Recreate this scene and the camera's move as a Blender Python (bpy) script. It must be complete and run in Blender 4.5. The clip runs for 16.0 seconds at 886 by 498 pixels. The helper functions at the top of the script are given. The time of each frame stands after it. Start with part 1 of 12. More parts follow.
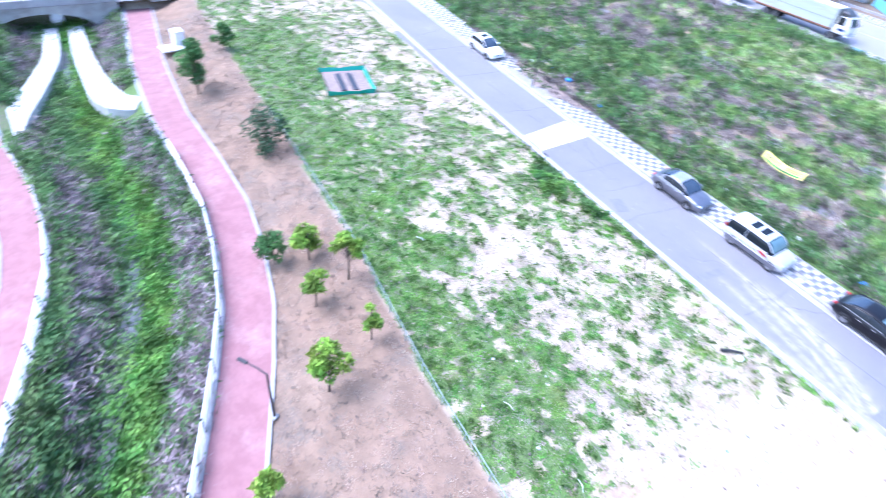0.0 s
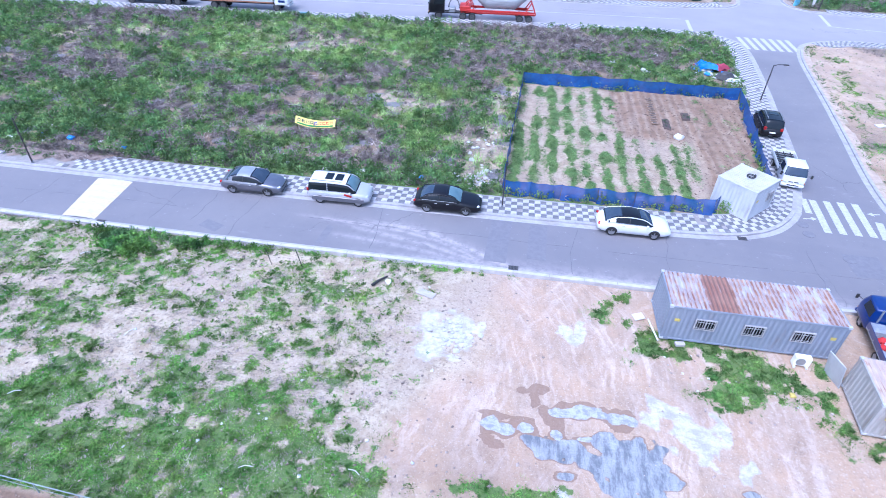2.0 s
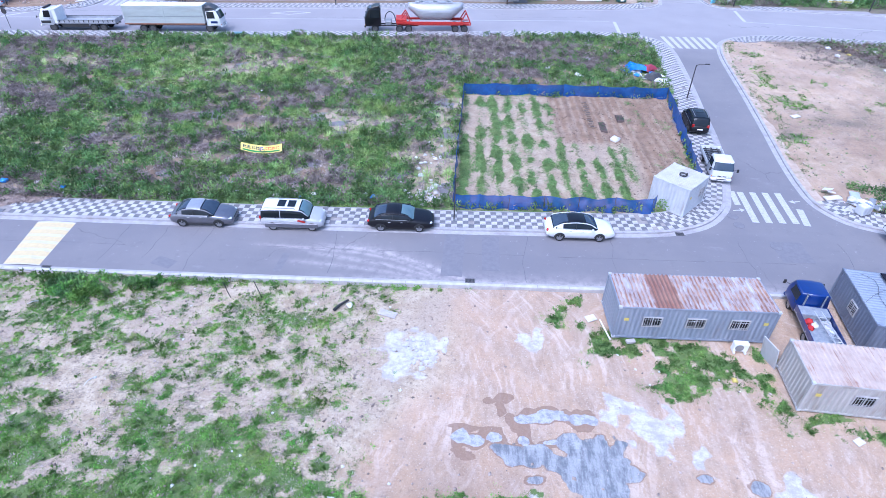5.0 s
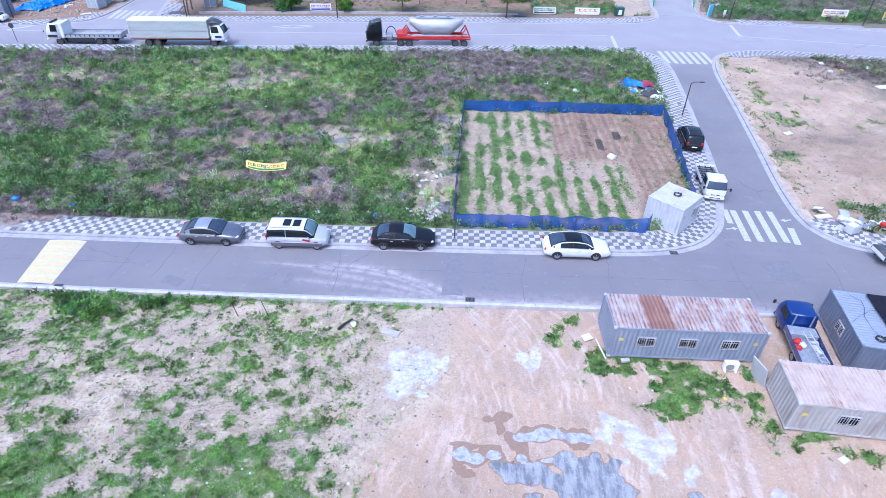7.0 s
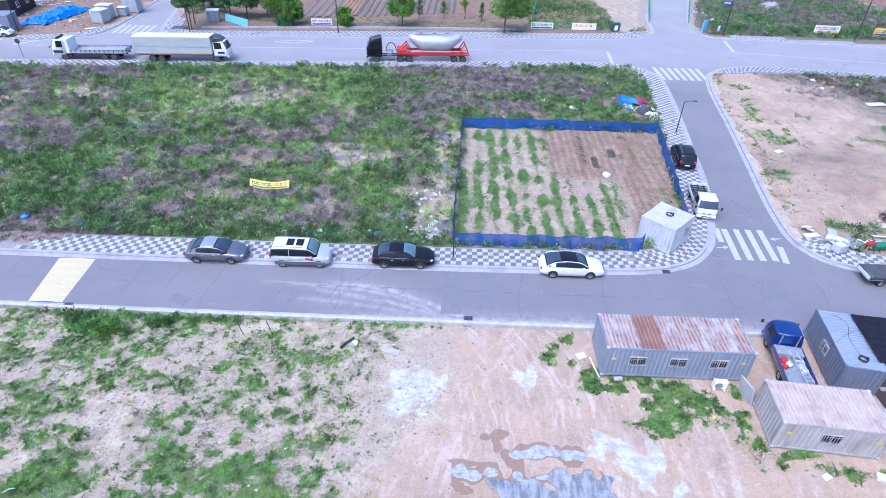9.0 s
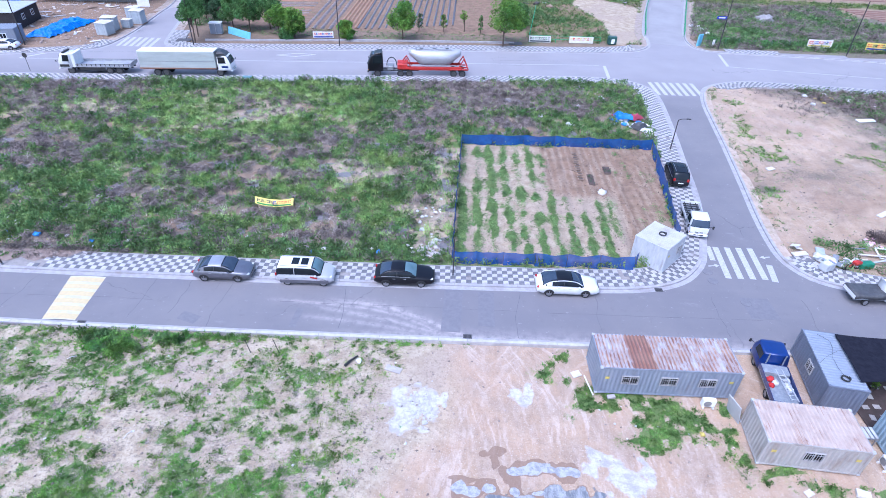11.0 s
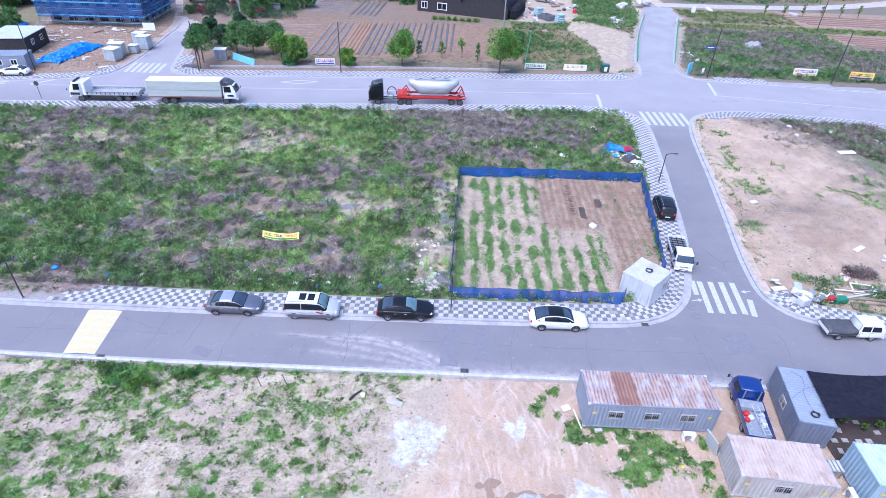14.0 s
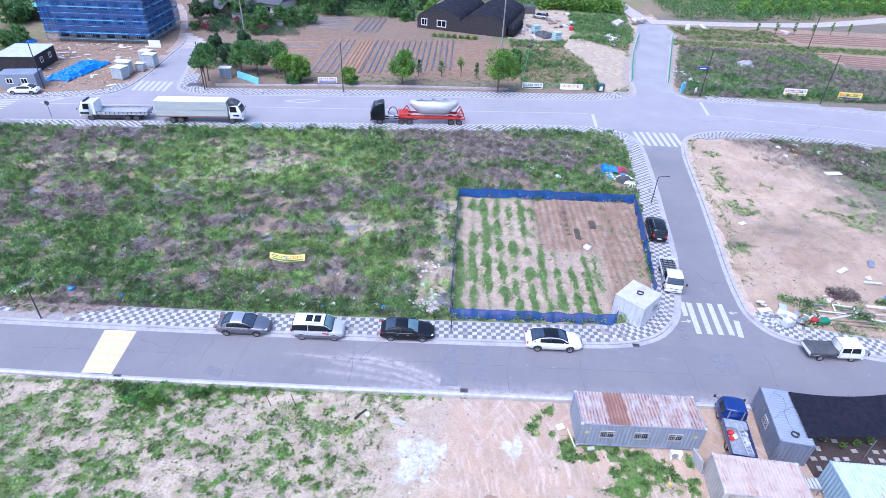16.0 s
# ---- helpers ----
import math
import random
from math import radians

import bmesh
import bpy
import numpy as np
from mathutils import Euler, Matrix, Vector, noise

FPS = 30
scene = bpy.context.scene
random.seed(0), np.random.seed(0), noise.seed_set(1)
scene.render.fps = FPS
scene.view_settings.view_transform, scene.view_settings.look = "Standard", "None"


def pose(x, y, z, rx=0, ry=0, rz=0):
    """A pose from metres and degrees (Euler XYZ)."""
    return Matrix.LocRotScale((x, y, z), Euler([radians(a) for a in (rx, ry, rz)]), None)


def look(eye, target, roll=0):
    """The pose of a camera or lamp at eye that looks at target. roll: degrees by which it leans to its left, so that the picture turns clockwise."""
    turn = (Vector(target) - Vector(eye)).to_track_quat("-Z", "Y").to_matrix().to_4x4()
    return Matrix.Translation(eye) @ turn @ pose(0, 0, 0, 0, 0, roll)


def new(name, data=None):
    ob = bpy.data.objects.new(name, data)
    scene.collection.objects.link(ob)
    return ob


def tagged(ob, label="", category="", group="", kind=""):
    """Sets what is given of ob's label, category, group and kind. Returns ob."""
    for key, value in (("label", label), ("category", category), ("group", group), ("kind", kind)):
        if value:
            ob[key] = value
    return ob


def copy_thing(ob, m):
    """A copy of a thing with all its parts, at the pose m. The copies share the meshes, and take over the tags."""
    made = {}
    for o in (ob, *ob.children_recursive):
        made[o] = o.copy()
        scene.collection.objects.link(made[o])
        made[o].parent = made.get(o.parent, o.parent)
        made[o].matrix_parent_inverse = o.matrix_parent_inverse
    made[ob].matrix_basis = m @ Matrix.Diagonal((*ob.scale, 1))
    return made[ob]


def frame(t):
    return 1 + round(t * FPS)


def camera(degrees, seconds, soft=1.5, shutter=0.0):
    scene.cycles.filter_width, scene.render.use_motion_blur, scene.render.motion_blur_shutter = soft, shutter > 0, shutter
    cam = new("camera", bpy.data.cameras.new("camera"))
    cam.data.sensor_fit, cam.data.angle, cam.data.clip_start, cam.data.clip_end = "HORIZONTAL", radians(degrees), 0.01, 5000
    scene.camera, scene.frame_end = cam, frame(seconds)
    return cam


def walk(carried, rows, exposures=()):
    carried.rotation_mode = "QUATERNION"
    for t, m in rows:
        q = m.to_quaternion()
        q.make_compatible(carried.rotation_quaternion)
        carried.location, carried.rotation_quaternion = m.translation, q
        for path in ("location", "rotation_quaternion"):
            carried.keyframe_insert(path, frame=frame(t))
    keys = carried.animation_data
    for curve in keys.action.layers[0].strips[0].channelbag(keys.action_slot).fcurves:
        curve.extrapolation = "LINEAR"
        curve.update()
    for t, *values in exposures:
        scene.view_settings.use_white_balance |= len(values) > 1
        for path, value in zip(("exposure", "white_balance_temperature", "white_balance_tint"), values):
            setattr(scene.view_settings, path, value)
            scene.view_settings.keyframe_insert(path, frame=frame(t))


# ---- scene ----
cam = camera(76.6, 16.0, soft=0.8, shutter=0.25)
PATH = [
    (0, (-0.626, -27.28, 22.221), (-1.85, -26.414, 20.898), 7.4),
    (0.5, (-0.912, -27.313, 22.162), (-1.708, -25.981, 20.901), 5.4),
    (1, (-1.159, -27.332, 21.964), (-1.595, -25.816, 20.734), 3.7),
    (1.5, (-1.264, -27.471, 21.741), (-1.543, -25.905, 20.529), 3.1),
    (2, (-1.17, -27.458, 21.625), (-1.358, -25.872, 20.421), 2.3),
    (2.5, (-1.187, -27.423, 21.593), (-1.264, -25.826, 20.391), 1.6),
    (3, (-1.23, -27.314, 21.603), (-1.282, -25.719, 20.398), 1.4),
    (3.5, (-1.281, -27.304, 21.715), (-1.313, -25.708, 20.511), 1.3),
    (4, (-1.289, -27.408, 21.991), (-1.313, -25.807, 20.793), 1.3),
    (6.3, (-1.566, -27.876, 24.117), (-1.587, -26.27, 22.926), 1.4),
    (6.5, (-1.583, -27.899, 24.186), (-1.603, -26.29, 22.997), 1.5),
    (7, (-1.54, -27.939, 24.548), (-1.559, -26.328, 23.363), 1.5),
    (7.5, (-1.528, -28.022, 24.937), (-1.546, -26.408, 23.756), 1.5),
    (8, (-1.559, -28.122, 25.333), (-1.575, -26.506, 24.155), 1.6),
    (8.5, (-1.557, -28.25, 25.736), (-1.573, -26.632, 24.561), 1.6),
    (9, (-1.606, -28.32, 26.072), (-1.62, -26.698, 24.903), 1.7),
    (11.5, (-1.786, -28.809, 28.429), (-1.793, -27.18, 27.269), 2.0),
    (12, (-1.785, -28.878, 28.88), (-1.79, -27.246, 27.725), 2.1),
    (12.5, (-1.866, -29.015, 29.435), (-1.87, -27.379, 28.284), 2.2),
    (13, (-1.882, -29.153, 30.076), (-1.885, -27.516, 28.927), 2.2),
    (13.5, (-1.958, -29.322, 30.761), (-1.958, -27.682, 29.616), 2.3),
    (14, (-2.049, -29.502, 31.454), (-2.046, -27.859, 30.313), 2.4),
    (14.5, (-2.14, -29.779, 32.255), (-2.135, -28.134, 31.118), 2.5),
    (15, (-2.21, -30.044, 33.077), (-2.203, -28.393, 31.948), 2.6),
    (15.5, (-2.296, -30.315, 33.693), (-2.287, -28.66, 32.57), 2.7),
    (16, (-2.365, -30.489, 33.984), (-2.355, -28.834, 32.862), 2.7),
]
walk(cam, [(t, look(eye, target, roll)) for t, eye, target, roll in PATH], exposures=[(0.0, 1.5, 4760, 17), (0.5, 1.3, 4740, 17), (1.0, 1.1, 4730, 17), (2.0, 0.8, 4710, 17), (3.0, 0.7, 4740, 17), (6.5, 0.66, 4840, 17), (9.0, 0.65, 4850, 17), (16.0, 0.74, 4970, 18)])

# ---- light: a bright overcast sky with a broad, weak sun ----
SUN_EL, SUN_AZ = 58.0, 215.0
world = bpy.data.worlds.new("overcast_sky")
scene.world = world
world.use_nodes = True
wn = world.node_tree
wn.nodes.clear()
w_sky = wn.nodes.new("ShaderNodeTexSky")
w_sky.sky_type, w_sky.sun_disc = "NISHITA", False
w_sky.sun_elevation, w_sky.sun_rotation = radians(SUN_EL), radians(SUN_AZ)
w_sky.air_density, w_sky.dust_density, w_sky.ozone_density = 1.6, 5.0, 1.5
w_bg = wn.nodes.new("ShaderNodeBackground")
w_bg.inputs["Strength"].default_value = 0.15
w_out = wn.nodes.new("ShaderNodeOutputWorld")
wn.links.new(w_sky.outputs["Color"], w_bg.inputs["Color"])
wn.links.new(w_bg.outputs["Background"], w_out.inputs["Surface"])
sun = new("sun", bpy.data.lights.new("sun", "SUN"))
sun.data.energy, sun.data.angle, sun.data.color = 1.3, radians(40), (1.0, 0.94, 0.95)
az = radians(SUN_AZ)
sun.matrix_world = look((0, 0, 60), Vector((0, 0, 60)) - Vector((math.sin(az) * math.cos(radians(SUN_EL)), math.cos(az) * math.cos(radians(SUN_EL)), math.sin(radians(SUN_EL)))))

# ---- numbers and noise ----
_tables = {}


def lattice(seed):
    if seed not in _tables:
        _tables[seed] = np.random.RandomState(seed).rand(256, 256)
    return _tables[seed]


def vnoise(x, y, size, seed):
    """Smooth value noise, 0 to 1, with cells of that size in metres."""
    tab = lattice(seed)
    u, v = np.asarray(x) / size + 1000.0, np.asarray(y) / size + 1000.0
    i, j = np.floor(u).astype(int), np.floor(v).astype(int)
    fu, fv = u - i, v - j
    fu, fv = fu * fu * (3 - 2 * fu), fv * fv * (3 - 2 * fv)
    a, b = tab[i % 256, j % 256], tab[(i + 1) % 256, j % 256]
    c, d = tab[i % 256, (j + 1) % 256], tab[(i + 1) % 256, (j + 1) % 256]
    return (a * (1 - fu) + b * fu) * (1 - fv) + (c * (1 - fu) + d * fu) * fv


def fbm(x, y, size, seed, octaves=4):
    total, amp, norm = 0.0, 1.0, 0.0
    for o in range(octaves):
        total = total + amp * vnoise(x, y, size / 2 ** o, seed + 17 * o)
        norm += amp
        amp *= 0.55
    return total / norm


def smooth(a, b, x):
    t = np.clip((x - a) / (b - a), 0, 1)
    return t * t * (3 - 2 * t)


def inside(poly, x, y):
    x, y = np.asarray(x, float), np.asarray(y, float)
    res = np.zeros(x.shape, bool)
    n = len(poly)
    for k in range(n):
        (x1, y1), (x2, y2) = poly[k], poly[(k + 1) % n]
        if y1 == y2:
            continue
        cross = ((y1 > y) != (y2 > y)) & (x < (x2 - x1) * (y - y1) / (y2 - y1) + x1)
        res ^= cross
    return res


def offset(line, d):
    """The open polyline moved d metres to its left."""
    out = []
    for k, p in enumerate(line):
        a = Vector(line[max(k - 1, 0)])
        b = Vector(line[min(k + 1, len(line) - 1)])
        t = (b - a).normalized()
        out.append((p[0] - t.y * d, p[1] + t.x * d))
    return out


def refine(line, step):
    """A rounded polyline through the given points, with points about every step metres."""
    pts = [Vector(p) for p in line]
    out = []
    for k in range(len(pts) - 1):
        p0, p1, p2, p3 = pts[max(k - 1, 0)], pts[k], pts[k + 1], pts[min(k + 2, len(pts) - 1)]
        n = max(1, int((p2 - p1).length / step))
        m1, m2 = (p2 - p0) * 0.5, (p3 - p1) * 0.5
        ln = (p2 - p1).length
        for m in (m1, m2):
            if m.length > 1.3 * ln:
                m *= 1.3 * ln / m.length
        for s in range(n):
            t = s / n
            out.append(tuple((2 * t ** 3 - 3 * t ** 2 + 1) * p1 + (t ** 3 - 2 * t ** 2 + t) * m1 + (-2 * t ** 3 + 3 * t ** 2) * p2 + (t ** 3 - t ** 2) * m2))
    out.append(tuple(pts[-1]))
    return out


# ---- mesh building ----
class Build:
    def __init__(self):
        self.v, self.f = [], []

    def add(self, verts, faces):
        n = len(self.v)
        self.v += [tuple(p) for p in verts]
        self.f += [tuple(i + n for i in f) for f in faces]
        return self

    def box(self, c, s, bevel=0.0, m=None):
        x, y, z = s[0] / 2, s[1] / 2, s[2] / 2
        if bevel <= 0:
            vs = [(i * x, j * y, k * z) for i in (-1, 1) for j in (-1, 1) for k in (-1, 1)]
            fs = [(0, 1, 3, 2), (4, 6, 7, 5), (0, 4, 5, 1), (2, 3, 7, 6), (0, 2, 6, 4), (1, 5, 7, 3)]
        else:
            b = min(bevel, x * 0.9, y * 0.9, z * 0.9)
            vs, fs, ix = [], [], {}
            for i in (-1, 1):
                for j in (-1, 1):
                    for k in (-1, 1):
                        for ax in range(3):
                            p = [i * (x - b), j * (y - b), k * (z - b)]
                            p[ax] = (i * x, j * y, k * z)[ax]
                            ix[i, j, k, ax] = len(vs)
                            vs.append(tuple(p))
            for ax in range(3):
                for sg in (-1, 1):
                    ring = []
                    for a, c2 in ((-1, -1), (1, -1), (1, 1), (-1, 1)):
                        key = [0, 0, 0]
                        key[ax], key[(ax + 1) % 3], key[(ax + 2) % 3] = sg, a, c2
                        ring.append(ix[(*key, ax)])
                    fs.append(tuple(ring if sg > 0 else ring[::-1]))
                for a in (-1, 1):
                    for c2 in (-1, 1):
                        b1, b2 = (ax + 1) % 3, (ax + 2) % 3
                        k0, k1 = [0, 0, 0], [0, 0, 0]
                        k0[ax], k1[ax] = -1, 1
                        k0[b1] = k1[b1] = a
                        k0[b2] = k1[b2] = c2
                        q = (ix[(*k0, b1)], ix[(*k1, b1)], ix[(*k1, b2)], ix[(*k0, b2)])
                        fs.append(q if a * c2 < 0 else q[::-1])
            for i in (-1, 1):
                for j in (-1, 1):
                    for k in (-1, 1):
                        t = tuple(ix[i, j, k, a] for a in range(3))
                        fs.append(t if i * j * k > 0 else t[::-1])
        if m is not None:
            vs = [tuple(m @ Vector(p)) for p in vs]
        return self.add([(p[0] + c[0], p[1] + c[1], p[2] + c[2]) for p in vs], fs)

    def tube(self, pts, r, n=8, r1=None, cap=True):
        pts = [Vector(p) for p in pts]
        r1 = r if r1 is None else r1
        vs, fs = [], []
        side = None
        for k, p in enumerate(pts):
            t = (pts[min(k + 1, len(pts) - 1)] - pts[max(k - 1, 0)]).normalized()
            if side is None:
                side = t.orthogonal().normalized()
            side = (side - t * side.dot(t)).normalized()
            up = t.cross(side)
            rr = r + (r1 - r) * k / max(1, len(pts) - 1)
            for a in range(n):
                w = 2 * math.pi * a / n
                vs.append(p + (side * math.cos(w) + up * math.sin(w)) * rr)
        for k in range(len(pts) - 1):
            for a in range(n):
                b = (a + 1) % n
                fs.append((k * n + a, k * n + b, (k + 1) * n + b, (k + 1) * n + a))
        if cap:
            fs.append(tuple(range(n))[::-1])
            fs.append(tuple((len(pts) - 1) * n + a for a in range(n)))
        return self.add(vs, fs)

    def prism(self, poly, z0, z1, m=None):
        """An upright slab over the polygon, which runs counter-clockwise."""
        n = len(poly)
        vs = [(p[0], p[1], z0) for p in poly] + [(p[0], p[1], z1) for p in poly]
        fs = [tuple(range(n))[::-1], tuple(range(n, 2 * n))]
        fs += [(k, (k + 1) % n, n + (k + 1) % n, n + k) for k in range(n)]
        if m is not None:
            vs = [tuple(m @ Vector(p)) for p in vs]
        return self.add(vs, fs)

    def quad(self, a, b, c, d):
        return self.add((a, b, c, d), ((0, 1, 2, 3),))

    def loft(self, rings, cap=True, closed=True):
        n = len(rings[0])
        vs = [p for r in rings for p in r]
        fs = []
        for k in range(len(rings) - 1):
            for a in range(n if closed else n - 1):
                b = (a + 1) % n
                fs.append((k * n + a, k * n + b, (k + 1) * n + b, (k + 1) * n + a))
        if cap:
            fs.append(tuple(range(n))[::-1])
            fs.append(tuple((len(rings) - 1) * n + a for a in range(n)))
        return self.add(vs, fs)

    def ribbon(self, line, d0, d1, z0, z1):
        """A slab along the polyline between two offsets to its left."""
        a, b = offset(line, d0), offset(line, d1)
        n = len(line)
        vs = [(*p, z1) for p in a] + [(*p, z1) for p in b] + [(*p, z0) for p in a] + [(*p, z0) for p in b]
        fs = []
        for k in range(n - 1):
            fs += [(k, k + 1, n + k + 1, n + k), (2 * n + k, 2 * n + k + 1, k + 1, k), (n + k, n + k + 1, 3 * n + k + 1, 3 * n + k)]
        fs += [(0, n, 3 * n, 2 * n), (n - 1, 3 * n - 1, 4 * n - 1, 2 * n - 1)]
        return self.add(vs, fs)


def mesh_of(name, b, material, flat=True):
    me = bpy.data.meshes.new(name)
    me.from_pydata([tuple(p) for p in b.v], [], b.f)
    if material is not None:
        me.materials.append(material)
    if not flat:
        me.polygons.foreach_set("use_smooth", [True] * len(me.polygons))
        me.update()
    return me


def part(name, b, material, parent, label="", flat=True, m=None):
    ob = new(name, mesh_of(name, b, material, flat))
    ob.parent = parent
    if m is not None:
        ob.matrix_basis = m
    return tagged(ob, label)


def thing(name, label, category, m, group="", kind=""):
    ob = new(name)
    ob.empty_display_size = 0.3
    ob.matrix_basis = m
    return tagged(ob, label, category, group, kind)


def solid(name, b, material, label, category="", kind="", group="", flat=True, m=None):
    ob = new(name, mesh_of(name, b, material, flat))
    if m is not None:
        ob.matrix_basis = m
    return tagged(ob, label, category, group, kind)


def numpy_mesh(name, verts, tris, material, smooth_faces=False):
    me = bpy.data.meshes.new(name)
    verts, tris = np.asarray(verts, np.float32), np.asarray(tris, np.int32)
    k = tris.shape[1]
    me.vertices.add(len(verts))
    me.vertices.foreach_set("co", verts.ravel())
    me.loops.add(tris.size)
    me.loops.foreach_set("vertex_index", tris.ravel())
    me.polygons.add(len(tris))
    me.polygons.foreach_set("loop_start", np.arange(0, tris.size, k, dtype=np.int32))
    me.materials.append(material)
    if smooth_faces:
        me.polygons.foreach_set("use_smooth", np.ones(len(tris), bool))
    me.update()
    me.validate()
    return me


# ---- materials ----
def nodes_of(name):
    m = bpy.data.materials.new(name)
    m.use_nodes = True
    nt = m.node_tree
    return m, nt, nt.nodes["Principled BSDF"]


def add_node(nt, kind, **values):
    n = nt.nodes.new(kind)
    for key, value in values.items():
        n.inputs[key.replace("_", " ")].default_value = value
    return n


def mixer(nt, fac, a, b):
    n = nt.nodes.new("ShaderNodeMix")
    n.data_type = "RGBA"
    for sock, value in ((n.inputs[0], fac), (n.inputs[6], a), (n.inputs[7], b)):
        if isinstance(value, bpy.types.NodeSocket):
            nt.links.new(value, sock)
        elif isinstance(value, (int, float)):
            sock.default_value = value
        else:
            sock.default_value = (*value, 1)
    return n.outputs[2]


def ramp(nt, fac, lo, hi):
    n = nt.nodes.new("ShaderNodeMapRange")
    n.interpolation_type = "SMOOTHSTEP"
    n.inputs[1].default_value, n.inputs[2].default_value = lo, hi
    nt.links.new(fac, n.inputs[0])
    return n.outputs[0]


def maths(nt, op, a, b):
    n = nt.nodes.new("ShaderNodeMath")
    n.operation = op
    for sock, value in zip(n.inputs, (a, b)):
        if isinstance(value, bpy.types.NodeSocket):
            nt.links.new(value, sock)
        else:
            sock.default_value = value
    return n.outputs[0]


def noise_out(nt, scale, detail=4, rough=0.6, vec=None, stretch=None):
    n = add_node(nt, "ShaderNodeTexNoise", Scale=scale, Detail=detail, Roughness=rough)
    if vec is None:
        tc = nt.nodes.new("ShaderNodeTexCoord")
        vec = tc.outputs["Object"]
    if stretch is not None:
        mp = nt.nodes.new("ShaderNodeMapping")
        mp.inputs["Scale"].default_value = stretch
        nt.links.new(vec, mp.inputs["Vector"])
        vec = mp.outputs["Vector"]
    nt.links.new(vec, n.inputs["Vector"])
    return n.outputs["Fac"]


def surf(name, c1, c2=None, scale=3.0, rough=0.7, metal=0.0, bump=0.0, bump_scale=40.0, stain=None, stain_scale=0.6, stain_amount=0.4, island=0.0, per_object=0.0, coat=0.0, stretch=None, spec=None):
    """Two-scale painted or mineral surface: a ground colour, a grain, a broad stain, fine relief."""
    m, nt, bs = nodes_of(name)
    c2 = c2 or tuple(v * 0.8 for v in c1)
    f = ramp(nt, noise_out(nt, scale, 5, 0.65, stretch=stretch), 0.32, 0.68)
    col = mixer(nt, f, c1, c2)
    if stain:
        s = ramp(nt, noise_out(nt, stain_scale, 6, 0.7, stretch=stretch), 0.62 - stain_amount * 0.3, 0.74)
        col = mixer(nt, maths(nt, "MULTIPLY", s, min(1.0, stain_amount * 1.6)), col, stain)
    if island or per_object:
        if island:
            src = nt.nodes.new("ShaderNodeNewGeometry").outputs["Random Per Island"]
        else:
            src = nt.nodes.new("ShaderNodeObjectInfo").outputs["Random"]
        amt = island or per_object
        hsv = nt.nodes.new("ShaderNodeHueSaturation")
        nt.links.new(maths(nt, "ADD", maths(nt, "MULTIPLY", src, 2 * amt), 1 - amt), hsv.inputs["Value"])
        nt.links.new(col, hsv.inputs["Color"])
        col = hsv.outputs["Color"]
    nt.links.new(col, bs.inputs["Base Color"])
    bs.inputs["Roughness"].default_value = rough
    bs.inputs["Metallic"].default_value = metal
    bs.inputs["Coat Weight"].default_value = coat
    bs.inputs["Coat Roughness"].default_value = 0.08
    if spec is not None:
        bs.inputs["Specular IOR Level"].default_value = spec
    if bump:
        bp = add_node(nt, "ShaderNodeBump", Strength=bump, Distance=0.02)
        nt.links.new(noise_out(nt, bump_scale, 4, 0.6), bp.inputs["Height"])
        nt.links.new(bp.outputs["Normal"], bs.inputs["Normal"])
    return m


def leaf(name, c1, c2, c3, rough=0.6, trans=0.35):
    """Foliage: colour by leaf, a broad change over the plant, some light through the blade."""
    m, nt, bs = nodes_of(name)
    rnd = nt.nodes.new("ShaderNodeNewGeometry").outputs["Random Per Island"]
    col = mixer(nt, rnd, c1, c2)
    col = mixer(nt, ramp(nt, noise_out(nt, 0.35, 3), 0.42, 0.62), col, c3)
    hsv = nt.nodes.new("ShaderNodeHueSaturation")
    nt.links.new(maths(nt, "ADD", maths(nt, "MULTIPLY", ramp(nt, noise_out(nt, 1.0, 3, 0.6), 0.38, 0.62), 0.84), 0.64), hsv.inputs["Value"])
    nt.links.new(maths(nt, "ADD", maths(nt, "MULTIPLY", noise_out(nt, 0.55, 2), 0.1), 0.452), hsv.inputs["Hue"])
    nt.links.new(col, hsv.inputs["Color"])
    col = hsv.outputs["Color"]
    nt.links.new(col, bs.inputs["Base Color"])
    bs.inputs["Roughness"].default_value = rough
    bs.inputs["Specular IOR Level"].default_value = 0.25
    tr = nt.nodes.new("ShaderNodeBsdfTranslucent")
    nt.links.new(col, tr.inputs["Color"])
    mx = nt.nodes.new("ShaderNodeMixShader")
    mx.inputs[0].default_value = trans
    nt.links.new(bs.outputs[0], mx.inputs[1])
    nt.links.new(tr.outputs[0], mx.inputs[2])
    nt.links.new(mx.outputs[0], nt.nodes["Material Output"].inputs["Surface"])
    return m


def mesh_cloth(name, c1, c2, see_through, scale=0.5):
    """Netting: the cloth between open gaps too small to tell apart."""
    m, nt, bs = nodes_of(name)
    col = mixer(nt, ramp(nt, noise_out(nt, scale, 5, 0.7), 0.35, 0.68), c1, c2)
    nt.links.new(col, bs.inputs["Base Color"])
    bs.inputs["Roughness"].default_value = 0.7
    tr = nt.nodes.new("ShaderNodeBsdfTransparent")
    mx = nt.nodes.new("ShaderNodeMixShader")
    mx.inputs[0].default_value = see_through
    nt.links.new(bs.outputs[0], mx.inputs[1])
    nt.links.new(tr.outputs[0], mx.inputs[2])
    nt.links.new(mx.outputs[0], nt.nodes["Material Output"].inputs["Surface"])
    return m


ASPHALT_C = (0.19, 0.178, 0.191)


